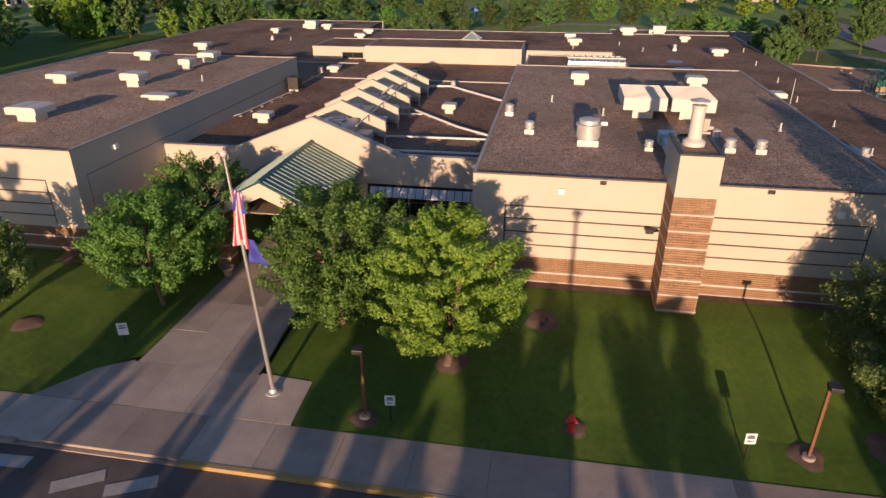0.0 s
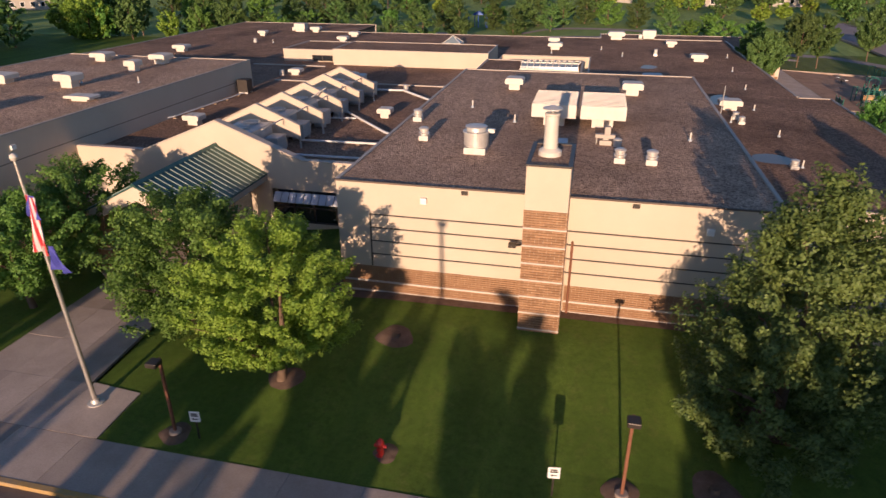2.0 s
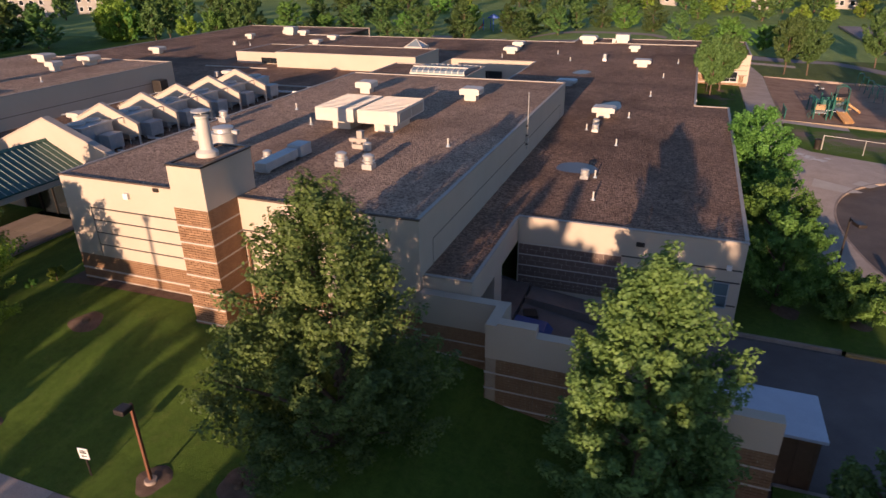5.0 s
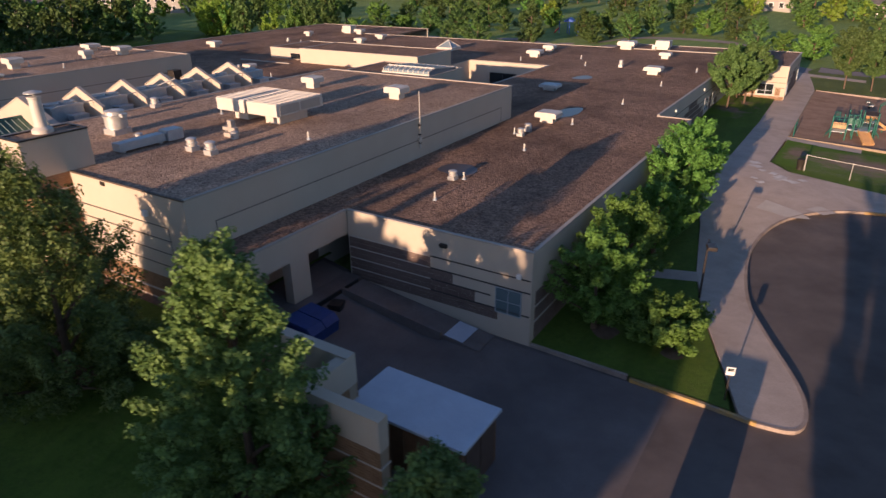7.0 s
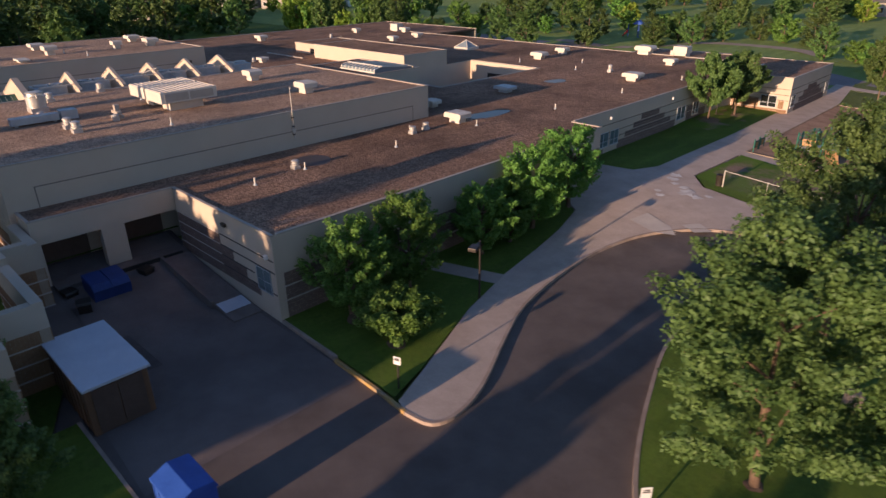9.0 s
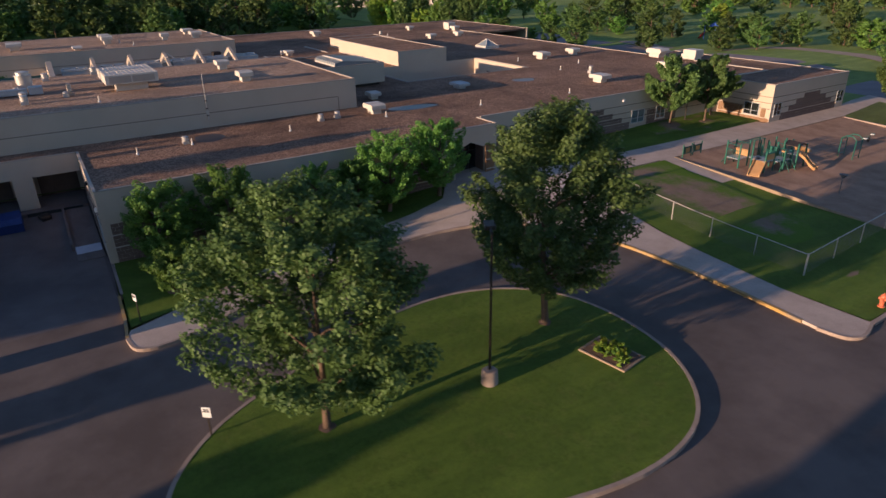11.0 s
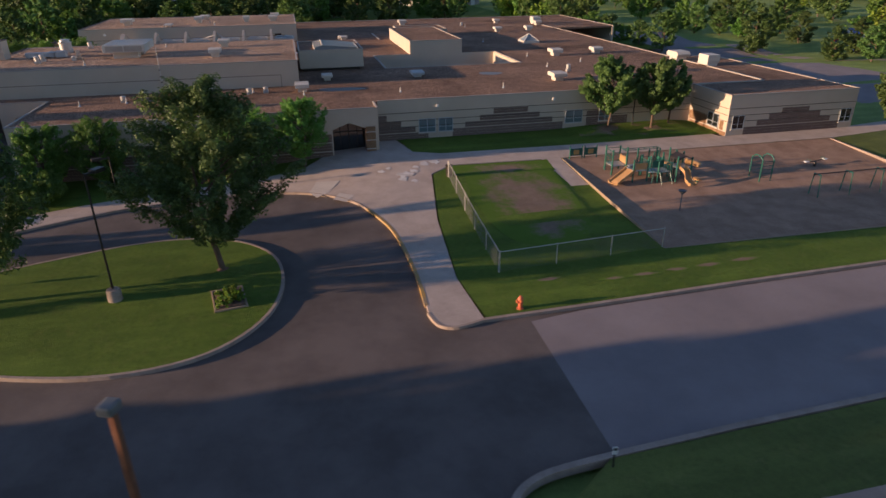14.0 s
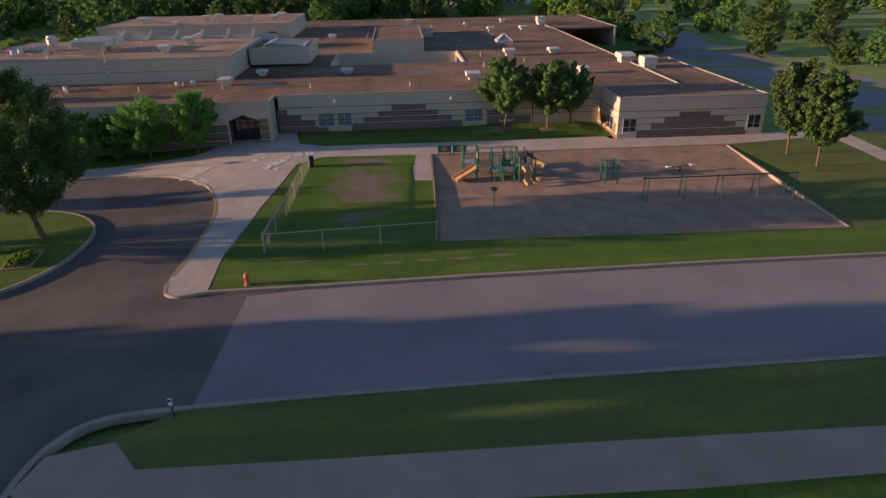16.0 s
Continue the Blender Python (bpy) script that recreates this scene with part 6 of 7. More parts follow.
part("fan_drum", MB().ring([(0.2, 0), (0.2, 0.35), (0.1, 0.4)], 14, (0.55, -0.3, 0)), GALV, cl, "", True)


def vent_pipe(x, y, z, h=0.5, r=0.045):
    ob = thing("vent_pipe", (x, y, z), "thin pale plumbing vent pipe on the roof", "vent pipe", "plumbing vents")
    part("pipe", MB().tube([(0, 0, 0), (0, 0, h)], r, 8), WHITE_METAL, ob)
    part("flashing", MB().ring([(r * 2.6, 0), (r * 1.3, 0.1), (r * 1.05, 0.14)], 10), GREY_METAL, ob)


for x, y, z in ((14.7, 39.3, RZ), (3.0, 44.3, RZ), (5.9, 41.2, RZ), (21.7, 40.2, RLOW), (21.6, 50.2, RLOW), (21.6, 57.8, RLOW), (12.8, 83.4, RLOW), (23.0, 75.2, RLOW), (10.5, 88.2, RLOW), (4.9, 84.0, RLOW),
                (-31.0, 86.0, RLOW), (-12.0, 62.0, RLOW), (22.5, 66.0, RLOW), (24.0, 84.5, RLOW), (-25.5, 46.0, RZ), (-21.6, 47.0, RZ), (19.3, 53.5, RLOW), (21.3, 43.6, RLOW), (-10.0, 83.0, RLOW)):
    vent_pipe(x, y, z, 0.42)

for x, y, lab, w in ((12.4, 99.0, "white rooftop air handler with a rounded hood", 0), (16.6, 100.0, "cream rooftop condenser box", 1), (-33.0, 99.2, "cream rooftop condenser box", 1)):
    u = thing("air_handler", (x, y, RLOW), lab, "rooftop unit")
    part("curb", MB().box(-0.7, 0.7, -0.6, 0.6, 0, 0.45), WHITE_METAL, u)
    if w == 0:
        part("hood", MB().prism([(-1.0, 0.45), (1.0, 0.45), (1.15, 0.75), (0.9, 1.0), (-0.9, 1.0), (-1.15, 0.75)], "y", -0.8, 0.8), WHITE_METAL, u, bevel=0.04)
    else:
        part("body", MB().box(-0.85, 0.85, -0.7, 0.7, 0.4, 1.15), WHITE_METAL, u, bevel=0.03)
        part("side_duct", MB().box(-1.3, -0.85, -0.4, 0.4, 0.1, 0.6), WHITE_METAL, u, bevel=0.02)
hood(-30.4, 98.6, RLOW, 1.5, 1.1, 0.75)
cond = thing("condenser", (-18.3, 55.6, RLOW), "dark grey condenser box on feet", "rooftop unit")
part("body", MB().box(-0.45, 0.45, -0.45, 0.45, 0.15, 1.15), DARK_METAL, cond, bevel=0.03)
part("foot", MB().box(-0.4, 0.4, -0.4, -0.3, 0, 0.15), GALV, cond)
part("foot", MB().box(-0.4, 0.4, 0.3, 0.4, 0, 0.15), GALV, cond)
# line from the condenser
pl = thing("roof_pipe", (-18.2, 55.0, RLOW), "thin pale refrigerant line on blocks", "roof pipe", "roof pipes")
part("pipe", MB().tube([(0, 0, 0.12), (-0.3, -4.0, 0.12), (-0.6, -8.5, 0.12), (-0.9, -9.3, 0.12), (-0.95, -9.3, 0.6)], 0.05, 8), PVC, pl)
for k in range(6):
    part("block", MB().box(-0.12 - 0.09 * k, 0.1 - 0.09 * k, -0.8 - 1.6 * k, -0.65 - 1.6 * k, 0, 0.075), TIMBER, pl)


def roof_line(pts, r, label):
    ob = thing("roof_pipe", (*pts[0], RLOW), label, "roof pipe", "roof pipes")
    o = pts[0]
    part("pipe", MB().tube([(x - o[0], y - o[1], 0.14) for x, y in pts], r, 10), PVC, ob, "", True)
    for i in range(len(pts) - 1):
        a, b = Vector(pts[i]), Vector(pts[i + 1])
        n = max(1, int((b - a).length / 2.2))
        for k in range(n):
            p = a.lerp(b, (k + 0.5) / n)
            part("block", MB().box(p.x - o[0] - 0.12, p.x - o[0] + 0.12, p.y - o[1] - 0.08, p.y - o[1] + 0.08, 0, 0.14 - r), TIMBER, ob)
    return ob


roof_line([(-6.9, 39.5), (-0.05, 39.65)], 0.07, "white roof drain pipe on blocks")
roof_line([(-8.2, 43.3), (-7.4, 42.5), (-0.05, 42.75)], 0.07, "white roof drain pipe on blocks")
roof_line([(-8.0, 51.1), (-2.93, 45.4), (-0.05, 43.1)], 0.08, "white roof drain pipe running slantwise")
roof_line([(-8.7, 48.3), (-6.0, 48.55)], 0.06, "white roof drain pipe on blocks")
roof_line([(-8.85, 58.4), (-5.56, 58.8), (-2.83, 55.9), (-0.1, 53.2)], 0.09, "white roof drain pipe on blocks")

# chevron screens over the entrance spine and the condensers between them
FIN_Y = [41.3, 44.75, 48.1, 51.55, 54.9]
for y in FIN_Y:
    ob = thing("chevron_screen", (-9.45, y, RLOW), "beige chevron-shaped stucco screen panel on the roof", "roof screen", "chevron screens")
    h = RLOW
    part("panel", MB().prism([(-2.3, 5.05 - h), (0, 6.1 - h), (2.7, 4.95 - h), (2.7, 4.28 - h), (-2.3, 4.28 - h)], "y", -0.1, 0.1), STUCCO, ob)
    for s, ex, ez in ((-1, -2.32, 5.06), (1, 2.73, 4.95)):
        part("coping", MB().prism([(0, 6.11 - h), (0, 6.18 - h), (ex, ez + 0.06 - h), (ex, ez + 0.005 - h)], "y", -0.14, 0.14), COPING, ob)
    part("post", MB().box(2.55, 2.65, -0.05, 0.05, 0, 4.3 - h), GALV, ob)
    part("post", MB().box(-2.2, -2.1, -0.05, 0.05, 0, 4.5 - h), GALV, ob)
spine = thing("brace_rail", (-7.75, 41.2, RLOW), "thin pale steel rail bracing the roof screens", "roof rail")
part("rail", MB().tube([(0, -2.6, 1.75), (0, 14.3, 1.75)], 0.04, 6), WHITE_METAL, spine)
for y in FIN_Y[:2] + FIN_Y[3:]:
    part("strut", MB().tube([(0, y - 41.2, 1.75), (0, y - 41.2 + 0.05, 0.0)], 0.035, 6), WHITE_METAL, spine)
part("cross_brace", MB().tube([(-1.6, 7.1, 2.4), (0.1, 9.0, 1.0)], 0.05, 6), WHITE_METAL, spine)
part("cross_brace", MB().tube([(-1.4, 4.0, 1.3), (-0.2, 7.0, 2.2)], 0.05, 6), WHITE_METAL, spine)


def condenser(x, y, w=1.9, d=2.3, h=1.6):
    ob = thing("condenser", (x, y, RLOW), "blue-grey air-conditioning condenser with round top fans", "rooftop unit", "roof condensers")
    part("body", MB().box(-w / 2, w / 2, -d / 2, d / 2, 0.14, h), GREY_METAL, ob, bevel=0.03)
    part("top_frame", MB().box(-w / 2 - 0.03, w / 2 + 0.03, -d / 2 - 0.03, d / 2 + 0.03, h - 0.1, h - 0.03), GALV, ob)
    for v in (-0.36, 0.36):
        part("skid", MB().box(-w / 2, w / 2, v * d - 0.07, v * d + 0.07, 0, 0.14), GALV, ob)
        if d > 1.8:
            part("fan_guard", MB().ring([(0.5, h), (0.52, h + 0.13), (0.46, h + 0.13), (0.43, h + 0.03), (0.02, h + 0.03)], 24, (0, v * d * 0.68, 0)), GALV, ob, "round fan guard")
    for side in (-1, 1):
        for k in range(3):
            u = -d / 2 + d * (k + 0.5) / 3
            part("coil_panel", MB().box(*sorted((side * w / 2, side * (w / 2 + 0.015))), u - d / 7, u + d / 7, 0.3, h - 0.2), GREY_METAL, ob)


for y in (39.6, 43.0, 46.4, 49.8, 53.2, 56.5):
    condenser(-9.3, y, 2.0, 2.3, 1.62)
    condenser(-7.75, y + 0.35, 0.8, 1.1, 1.05)

mast = thing("antenna_mast", (17.09, 45.8, 4.2), "thin pale antenna mast clamped to the hall wall", "mast")
part("mast_pole", MB().tube([(0, 0, 0), (0, 0, 3.2)], [0.03, 0.02], 8), GALV, mast)
for z in (0.25, 0.75, 1.3):
    part("bracket", MB().box(-0.09, 0.04, -0.06, 0.06, z, z + 0.07), DARK_METAL, mast)
part("junction_box", MB().box(-0.09, 0.06, -0.1, 0.1, 0.42, 0.62), WHITE_METAL, mast, "small pale junction box", bevel=0.01)

# rain puddles on the low roof
for pts in ([(19.0, 59.4), (20.0, 59.3), (20.7, 60.9), (20.3, 63.2), (19.4, 62.6), (19.0, 61.0)], [(14.4, 75.6), (15.6, 75.4), (16.1, 76.8), (15.0, 77.6)], [(19.2, 44.3), (20.9, 44.1), (21.2, 45.2), (20.3, 46.0), (19.2, 45.6)]):
    mb = MB()
    ps = spline(pts, True, 5)
    mb.v, mb.f = [(x, y, RLOW + 0.006) for x, y in ps], [tuple(range(len(ps)))]
    tagged(new("puddle", mb.mesh("puddle", PUDDLE)), "shallow rain puddle on the low roof", "puddle", "roof puddles")

# ---- front lawn and street ----
fx, fy = -6.03, 21.7
pole = thing("flagpole", (fx, fy, 0.0), "tall tapered metal flagpole with two limp flags on a concrete pad", "flagpole")
part("base", MB().ring([(0.28, -0.05), (0.28, 0.06), (0.16, 0.08), (0.12, 0.2)], 20), GALV, pole, "", True)
part("shaft", MB().tube([(0, 0, 0.1), (-0.2, 0.05, 3), (-0.42, 0.12, 6), (-0.63, 0.2, 8.65)], [0.085, 0.075, 0.06, 0.04], 14), POLE_STEEL, pole, "", True)
part("finial", MB().ring([(0.02, 0), (0.09, 0.04), (0.12, 0.12), (0.09, 0.2), (0.02, 0.24)], 14, (-0.63, 0.2, 8.65)), WHITE_METAL, pole, "pale ball finial", True)


def cloth(z0, z1, u0, u1, wid, phase, lean):
    """A strip of limp cloth between widths u0 and u1 of the flag."""
    mb = MB()
    n, m = 12, 4
    for i in range(n + 1):
        z = z1 + (z0 - z1) * i / n
        f = i / n
        for j in range(m + 1):
            u = u0 + (u1 - u0) * j / m
            x = -0.18 + u * wid * (0.45 + 0.55 * f) + lean * f
            y = 0.10 * math.sin(9 * u + 3.0 * f + phase) * (0.4 + 0.8 * f)
            mb.v.append((x, y, z - 0.12 * u))
    w = m + 1
    mb.f = [(i * w + j, i * w + j + 1, (i + 1) * w + j + 1, (i + 1) * w + j) for i in range(n) for j in range(m)]
    return mb


for k in range(9):
    part("flag_stripe", cloth(5.75, 7.6, -0.75 + k / 9, -0.75 + (k + 1) / 9, 0.62, 0.3, -0.06), CLOTH_WHITE if k % 2 else CLOTH_RED, pole, "white stripe" if k % 2 else "red stripe")
part("flag_canton", cloth(6.95, 7.66, -0.42, 0.3, 0.64, 0.3, -0.03), CLOTH_BLUE, pole, "dark blue canton")
part("flag", cloth(5.25, 6.1, 0, 1, 0.62, 1.1, 0.02), CLOTH_BLUE, pole, "limp blue-violet flag")


def bar_rows(ob, w, zs, y):
    for z, f in zs:
        part("marking", MB().box(-w * f / 2, w * f / 2, y - 0.004, y, z - 0.025, z + 0.025), BLACK_PAINT, ob)


def sign(x, y, rz, w=0.34, h=0.40, z=0.72, arrow=True, label="small white notice sign with dark bars on a short post"):
    ob = thing("sign", (x, y, gz(x, y)), label, "sign", "lawn signs", rz)
    part("post", MB().box(-0.025, 0.025, -0.02, 0.02, -0.05, z + h - 0.03), DARK_METAL, ob)
    part("plate", MB().box(-w / 2, w / 2, -0.045, -0.022, z, z + h), SIGN_WHITE, ob, bevel=0.006)
    bar_rows(ob, w, ((z + h * 0.78, 0.6), (z + h * 0.6, 0.7)), -0.046)
    if arrow:
        part("marking", MB().prism([(-w * 0.3, z + h * 0.28), (-w * 0.1, z + h * 0.42), (-w * 0.1, z + h * 0.32), (w * 0.3, z + h * 0.32), (w * 0.3, z + h * 0.24), (-w * 0.1, z + h * 0.24), (-w * 0.1, z + h * 0.14)], "y", -0.049, -0.046), BLACK_PAINT, ob)
    return ob


sign(-1.5, 20.9, 8)
sign(9.75, 21.0, 8)
sign(-13.2, 23.7, 20, 0.4, 0.55, 0.4, False)
sign(35.94, 37.28, 20, 0.3, 0.34, 1.1, False)
sign(45.6, 38.0, 50, 0.32, 0.42, 0.8, False)
sign(64.04, 65.62, 80, 0.16, 0.3, 0.55, False, "weathered white roadside marker on a short post")


def lawn_lamp(x, y, rz=0):
    ob = thing("lamp_post", (x, y, gz(x, y)), "short rust-brown lamp post with a dark box head", "lamp post", "lawn lamps", rz)
    part("footing", MB().ring([(0.2, -0.05), (0.2, 0.12), (0.17, 0.15)], 16), KERB, ob, "", True)
    part("post", MB().box(-0.045, 0.045, -0.045, 0.045, 0.12, 2.95), RUST_METAL, ob, bevel=0.01)
    part("arm", MB().box(-0.04, 0.04, -0.25, 0.05, 2.8, 2.9), DARK_METAL, ob)
    part("head", MB().box(-0.18, 0.18, -0.45, -0.08, 2.85, 3.02), DARK_METAL, ob, "dark box lamp head", bevel=0.03)


lawn_lamp(-2.4, 20.95)
lawn_lamp(11.7, 21.4)


def hydrant(x, y, material, label):
    ob = thing("hydrant", (x, y, gz(x, y)), label, "fire hydrant", "hydrants")
    ob.scale = (0.8, 0.8, 0.8)
    part("flange", MB().ring([(0.2, 0), (0.2, 0.06), (0.14, 0.07)], 18), material, ob, "", True)
    part("barrel", MB().ring([(0.13, 0.05), (0.13, 0.55), (0.17, 0.57), (0.17, 0.62), (0.15, 0.7), (0.08, 0.78), (0.035, 0.8), (0.035, 0.86)], 18), material, ob, "", True)
    for s in (-1, 1):
        part("nozzle", MB().tube([(0, 0, 0.48), (s * 0.24, 0, 0.48)], [0.07, 0.07], 12), material, ob)
    part("nozzle", MB().tube([(0, 0, 0.45), (0, -0.22, 0.45)], [0.09, 0.09], 12), material, ob)


hydrant(4.45, 21.45, RED_PAINT, "red cast-iron fire hydrant in a mulch ring")
hydrant(53.85, 66.12, ORANGE_PAINT, "faded orange-red fire hydrant on the verge")
for x, y in ((3.36, 26.9), (14.3, 22.1)):
    st = thing("tree_stump", (x, y, gz(x, y) + 0.02), "low sawn tree stump in bark mulch", "stump", "stumps")
    part("wood", MB().ring([(0.2, -0.05), (0.15, 0.12), (0.14, 0.16), (0.02, 0.165)], 14), BARK, st, "", True)


def shrub(x, y, r, h, seed, material=LEAF_MID, label="low leafy green shrub in bark mulch"):
    ob = thing("shrub", (x, y, gz(x, y)), label, "shrub", "shrubs")
    me, _ = crown_mesh("leaves", np.random.default_rng(seed), h, -0.1, r, 14, 700, 0.06, material)
    c = new("leaves", me)
    c.parent = ob
    part("stem", MB().tube([(0, 0, -0.05), (0, 0, h * 0.6)], 0.03, 6), BARK, ob)


for i, (x, y, r, h) in enumerate(((-1.5, 29.6, 0.45, 0.6), (-0.9, 31.4, 0.45, 0.6), (-1.3, 33.2, 0.5, 0.7), (-18.9, 29.1, 0.5, 0.9), (-2.2, 28.8, 0.3, 0.4), (50.15, 53.1, 0.6, 0.35))):
    shrub(x, y, r, h, 200 + i, LEAF_BRIGHT if i in (0, 1, 3) else LEAF_MID)
urn = thing("planter_urn", (-11.9, 29.9, gz(-11.9, 29.9)), "grey concrete planter urn beside the canopy pier", "planter")
part("bowl", MB().ring([(0.18, 0), (0.2, 0.08), (0.3, 0.4), (0.33, 0.45), (0.28, 0.46), (0.1, 0.4)], 18), KERB, urn, "", True)
# brick piers of the canopy
for px in (-12.3, -7.5):
    pier = thing("brick_pier", (px, 30.75, gz(px, 30.7)), "square red-brown brick pier under the canopy", "pier", "canopy piers")
    part("core", MB().box(-0.36, 0.36, -0.36, 0.36, -0.2, 3.1), MORTAR, pier)
    mb = MB()
    for a, o in (("y", -1), ("y", 1), ("x", -1), ("x", 1)):
        for z0, z1 in ((-0.1, 0.62), (0.7, 1.32), (1.4, 2.0), (2.08, 3.05)):
            brick_skin(mb, a, 0.35 * o, -0.38, 0.38, z0, z1, o)
    ob = part("brick_field", mb, BRICK, pier, "red-brown brickwork")
    ob["kind"] = "stuff"
    for z in (0.62, 1.32, 2.0):
        part("stone_band", MB().box(-0.4, 0.4, -0.4, 0.4, z, z + 0.075), BAND, pier, "pale stone band")

# ---- service yard ----
YZ = gz(28, 33) + ROAD
shed = thing("storage_shed", (28.2, 29.4, YZ), "brown storage shed with a pale flat roof in the yard", "shed")
part("body", MB().box(-2.05, 2.05, -1.05, 1.05, 0, 1.9), SHED_BOARD, shed)
part("roof", MB().box(-2.2, 2.2, -1.15, 1.15, 1.9, 2.02), SHED_TOP, shed, "pale membrane roof", bevel=0.02)
part("door", MB().box(2.05, 2.09, -0.85, -0.02, 0.05, 1.8), DOOR_BROWN, shed)
part("door", MB().box(2.05, 2.09, 0.02, 0.85, 0.05, 1.8), DOOR_BROWN, shed)
for k in range(9):
    part("batten", MB().box(-2.05 + k * 0.5, -2.0 + k * 0.5, -1.08, -1.05, 0, 1.9), SHED_BOARD, shed)
skip = thing("dumpster", (20.6, 32.4, YZ), "dark blue steel dumpster with plastic lids by the dock", "dumpster")
part("body", MB().prism([(-0.75, 0.12), (0.7, 0.12), (0.85, 1.0), (0.6, 1.25), (-0.8, 1.35)], "y", -1.0, 1.0), BLUE_STEEL, skip, bevel=0.02)
for s in (-0.5, 0.5):
    part("lid", MB().prism([(-0.82, 1.36), (0.6, 1.26), (0.88, 1.0), (0.9, 1.04), (0.62, 1.31), (-0.82, 1.41)], "y", s - 0.47, s + 0.47), BLUE_STEEL, skip)
part("foot", MB().box(-0.6, 0.6, -0.95, -0.8, 0, 0.13), DARK_METAL, skip)
part("foot", MB().box(-0.6, 0.6, 0.8, 0.95, 0, 0.13), DARK_METAL, skip)
skip.scale = (0.9, 0.85, 1.05)
for i, (bx, by, rz) in enumerate(((20.0, 30.9, 10), (21.6, 31.0, -14), (20.2, 34.4, 20))):
    cart = thing("bin", (bx, by, YZ), "dark grey wheeled bin by the dock", "bin", "wheeled bins", rz)
    part("tub", MB().prism([(-0.22, 0.08), (0.22, 0.08), (0.29, 0.9), (-0.29, 0.9)], "y", -0.28, 0.28), DARK_METAL, cart, bevel=0.02)
    part("lid", MB().prism([(-0.32, 0.9), (0.32, 0.9), (0.28, 0.98), (-0.3, 1.0)], "y", -0.31, 0.31), DARK_METAL, cart)
    for s in (-1, 1):
        part("wheel", MB().tube([(-0.24, s * 0.24, 0.1), (-0.24, s * 0.3, 0.1)], [0.1, 0.1], 12), BLACK_PAINT, cart)
box_z = gz(36, 28.9) + ROAD
blue = thing("donation_box", (36.2, 28.97, box_z), "bright blue steel collection box with a sloped ribbed top", "collection box")
part("body", MB().box(-0.75, 0.75, -0.6, 0.6, 0.05, 1.5), BLUE_PLASTIC, blue, bevel=0.02)
part("top", MB().prism([(-0.65, 1.5), (0.65, 1.5), (0.55, 1.75), (-0.1, 1.85), (-0.65, 1.6)], "x", -0.8, 0.8), BLUE_PLASTIC, blue, bevel=0.02)
for k in range(5):
    part("rib", MB().box(-0.72 + k * 0.35, -0.68 + k * 0.35, -0.62, -0.6, 0.1, 1.45), BLUE_PLASTIC, blue)
part("skid", MB().box(-0.7, 0.7, -0.55, -0.4, 0, 0.06), DARK_METAL, blue)
part("skid", MB().box(-0.7, 0.7, 0.4, 0.55, 0, 0.06), DARK_METAL, blue)


# ---- island and loop ----
def tall_lamp(x, y, h, rz, label, base=True, r=0.055):
    ob = thing("street_lamp", (x, y, gz(x, y)), label, "street lamp", "street lamps", rz)
    if base:
        part("footing", MB().ring([(0.34, -0.1), (0.32, 0.55), (0.26, 0.62), (0.1, 0.64)], 18), KERB, ob, "pale concrete footing", True)
    part("pole", MB().tube([(0, 0, 0.0), (0, 0, h)], [r, r * 0.75], 12), DARK_METAL, ob, "", True)
    part("arm", MB().box(-0.04, 0.04, 0, 0.6, h - 0.12, h - 0.04), DARK_METAL, ob)
    part("head", MB().box(-0.2, 0.2, 0.45, 1.05, h - 0.16, h + 0.02), DARK_METAL, ob, "dark box lamp head", bevel=0.03)
    return ob


tall_lamp(48.52, 47.73, 6.3, 60, "tall dark street lamp on a pale concrete footing")
tall_lamp(33.46, 44.70, 3.0, 200, "dark path lamp beside the walk", False)
tall_lamp(27.2, 85.9, 4.2, 90, "dark slim lamp by the classroom lawn", False)
drive_lamp = thing("street_lamp", (67.2, 53.1, gz(67.2, 53.1) + ROAD), "tall rust-brown street lamp with a dull grey box head", "street lamp", "street lamps", 70)
part("footing", MB().ring([(0.34, -0.1), (0.32, 0.55), (0.26, 0.62), (0.1, 0.64)], 18), KERB, drive_lamp, "pale concrete footing", True)
part("pole", MB().box(-0.07, 0.07, -0.07, 0.07, 0.5, 7.2), RUST_METAL, drive_lamp, bevel=0.015)
part("head", MB().box(-0.16, 0.16, -0.22, 0.16, 7.2, 7.42), WIRE, drive_lamp, "dull grey box lamp head", bevel=0.05)
tall_lamp(4.6, -4.0, 9.2, 0, "tall dark street lamp across the street", True, 0.1)
pl = thing("planter_bed", (49.75, 53.0, gz(49.75, 53.0) + 0.03), "square timber-edged flower bed on the island", "planter", "", 10)
for a in ((-1.1, -1.0, -0.75, 0.75), (1.0, 1.1, -0.75, 0.75), (-1.0, 1.0, -0.75, -0.66), (-1.0, 1.0, 0.66, 0.75)):
    part("timber", MB().box(*a, -0.05, 0.07), TIMBER, pl, bevel=0.01)
part("soil", MB().box(-1.0, 1.0, -0.62, 0.62, -0.05, 0.06), MULCH, pl)
for i, (u, v) in enumerate(((-0.7, 0.1), (-0.35, -0.3), (0.0, -0.2), (0.5, 0.25), (0.15, 0.35), (-0.3, 0.3), (0.65, -0.2))):
    shrub(49.75 + u, 53.0 + v, 0.35, 0.4, 230 + i, LEAF_BRIGHT, "leafy bedding plant in the timber-edged bed")


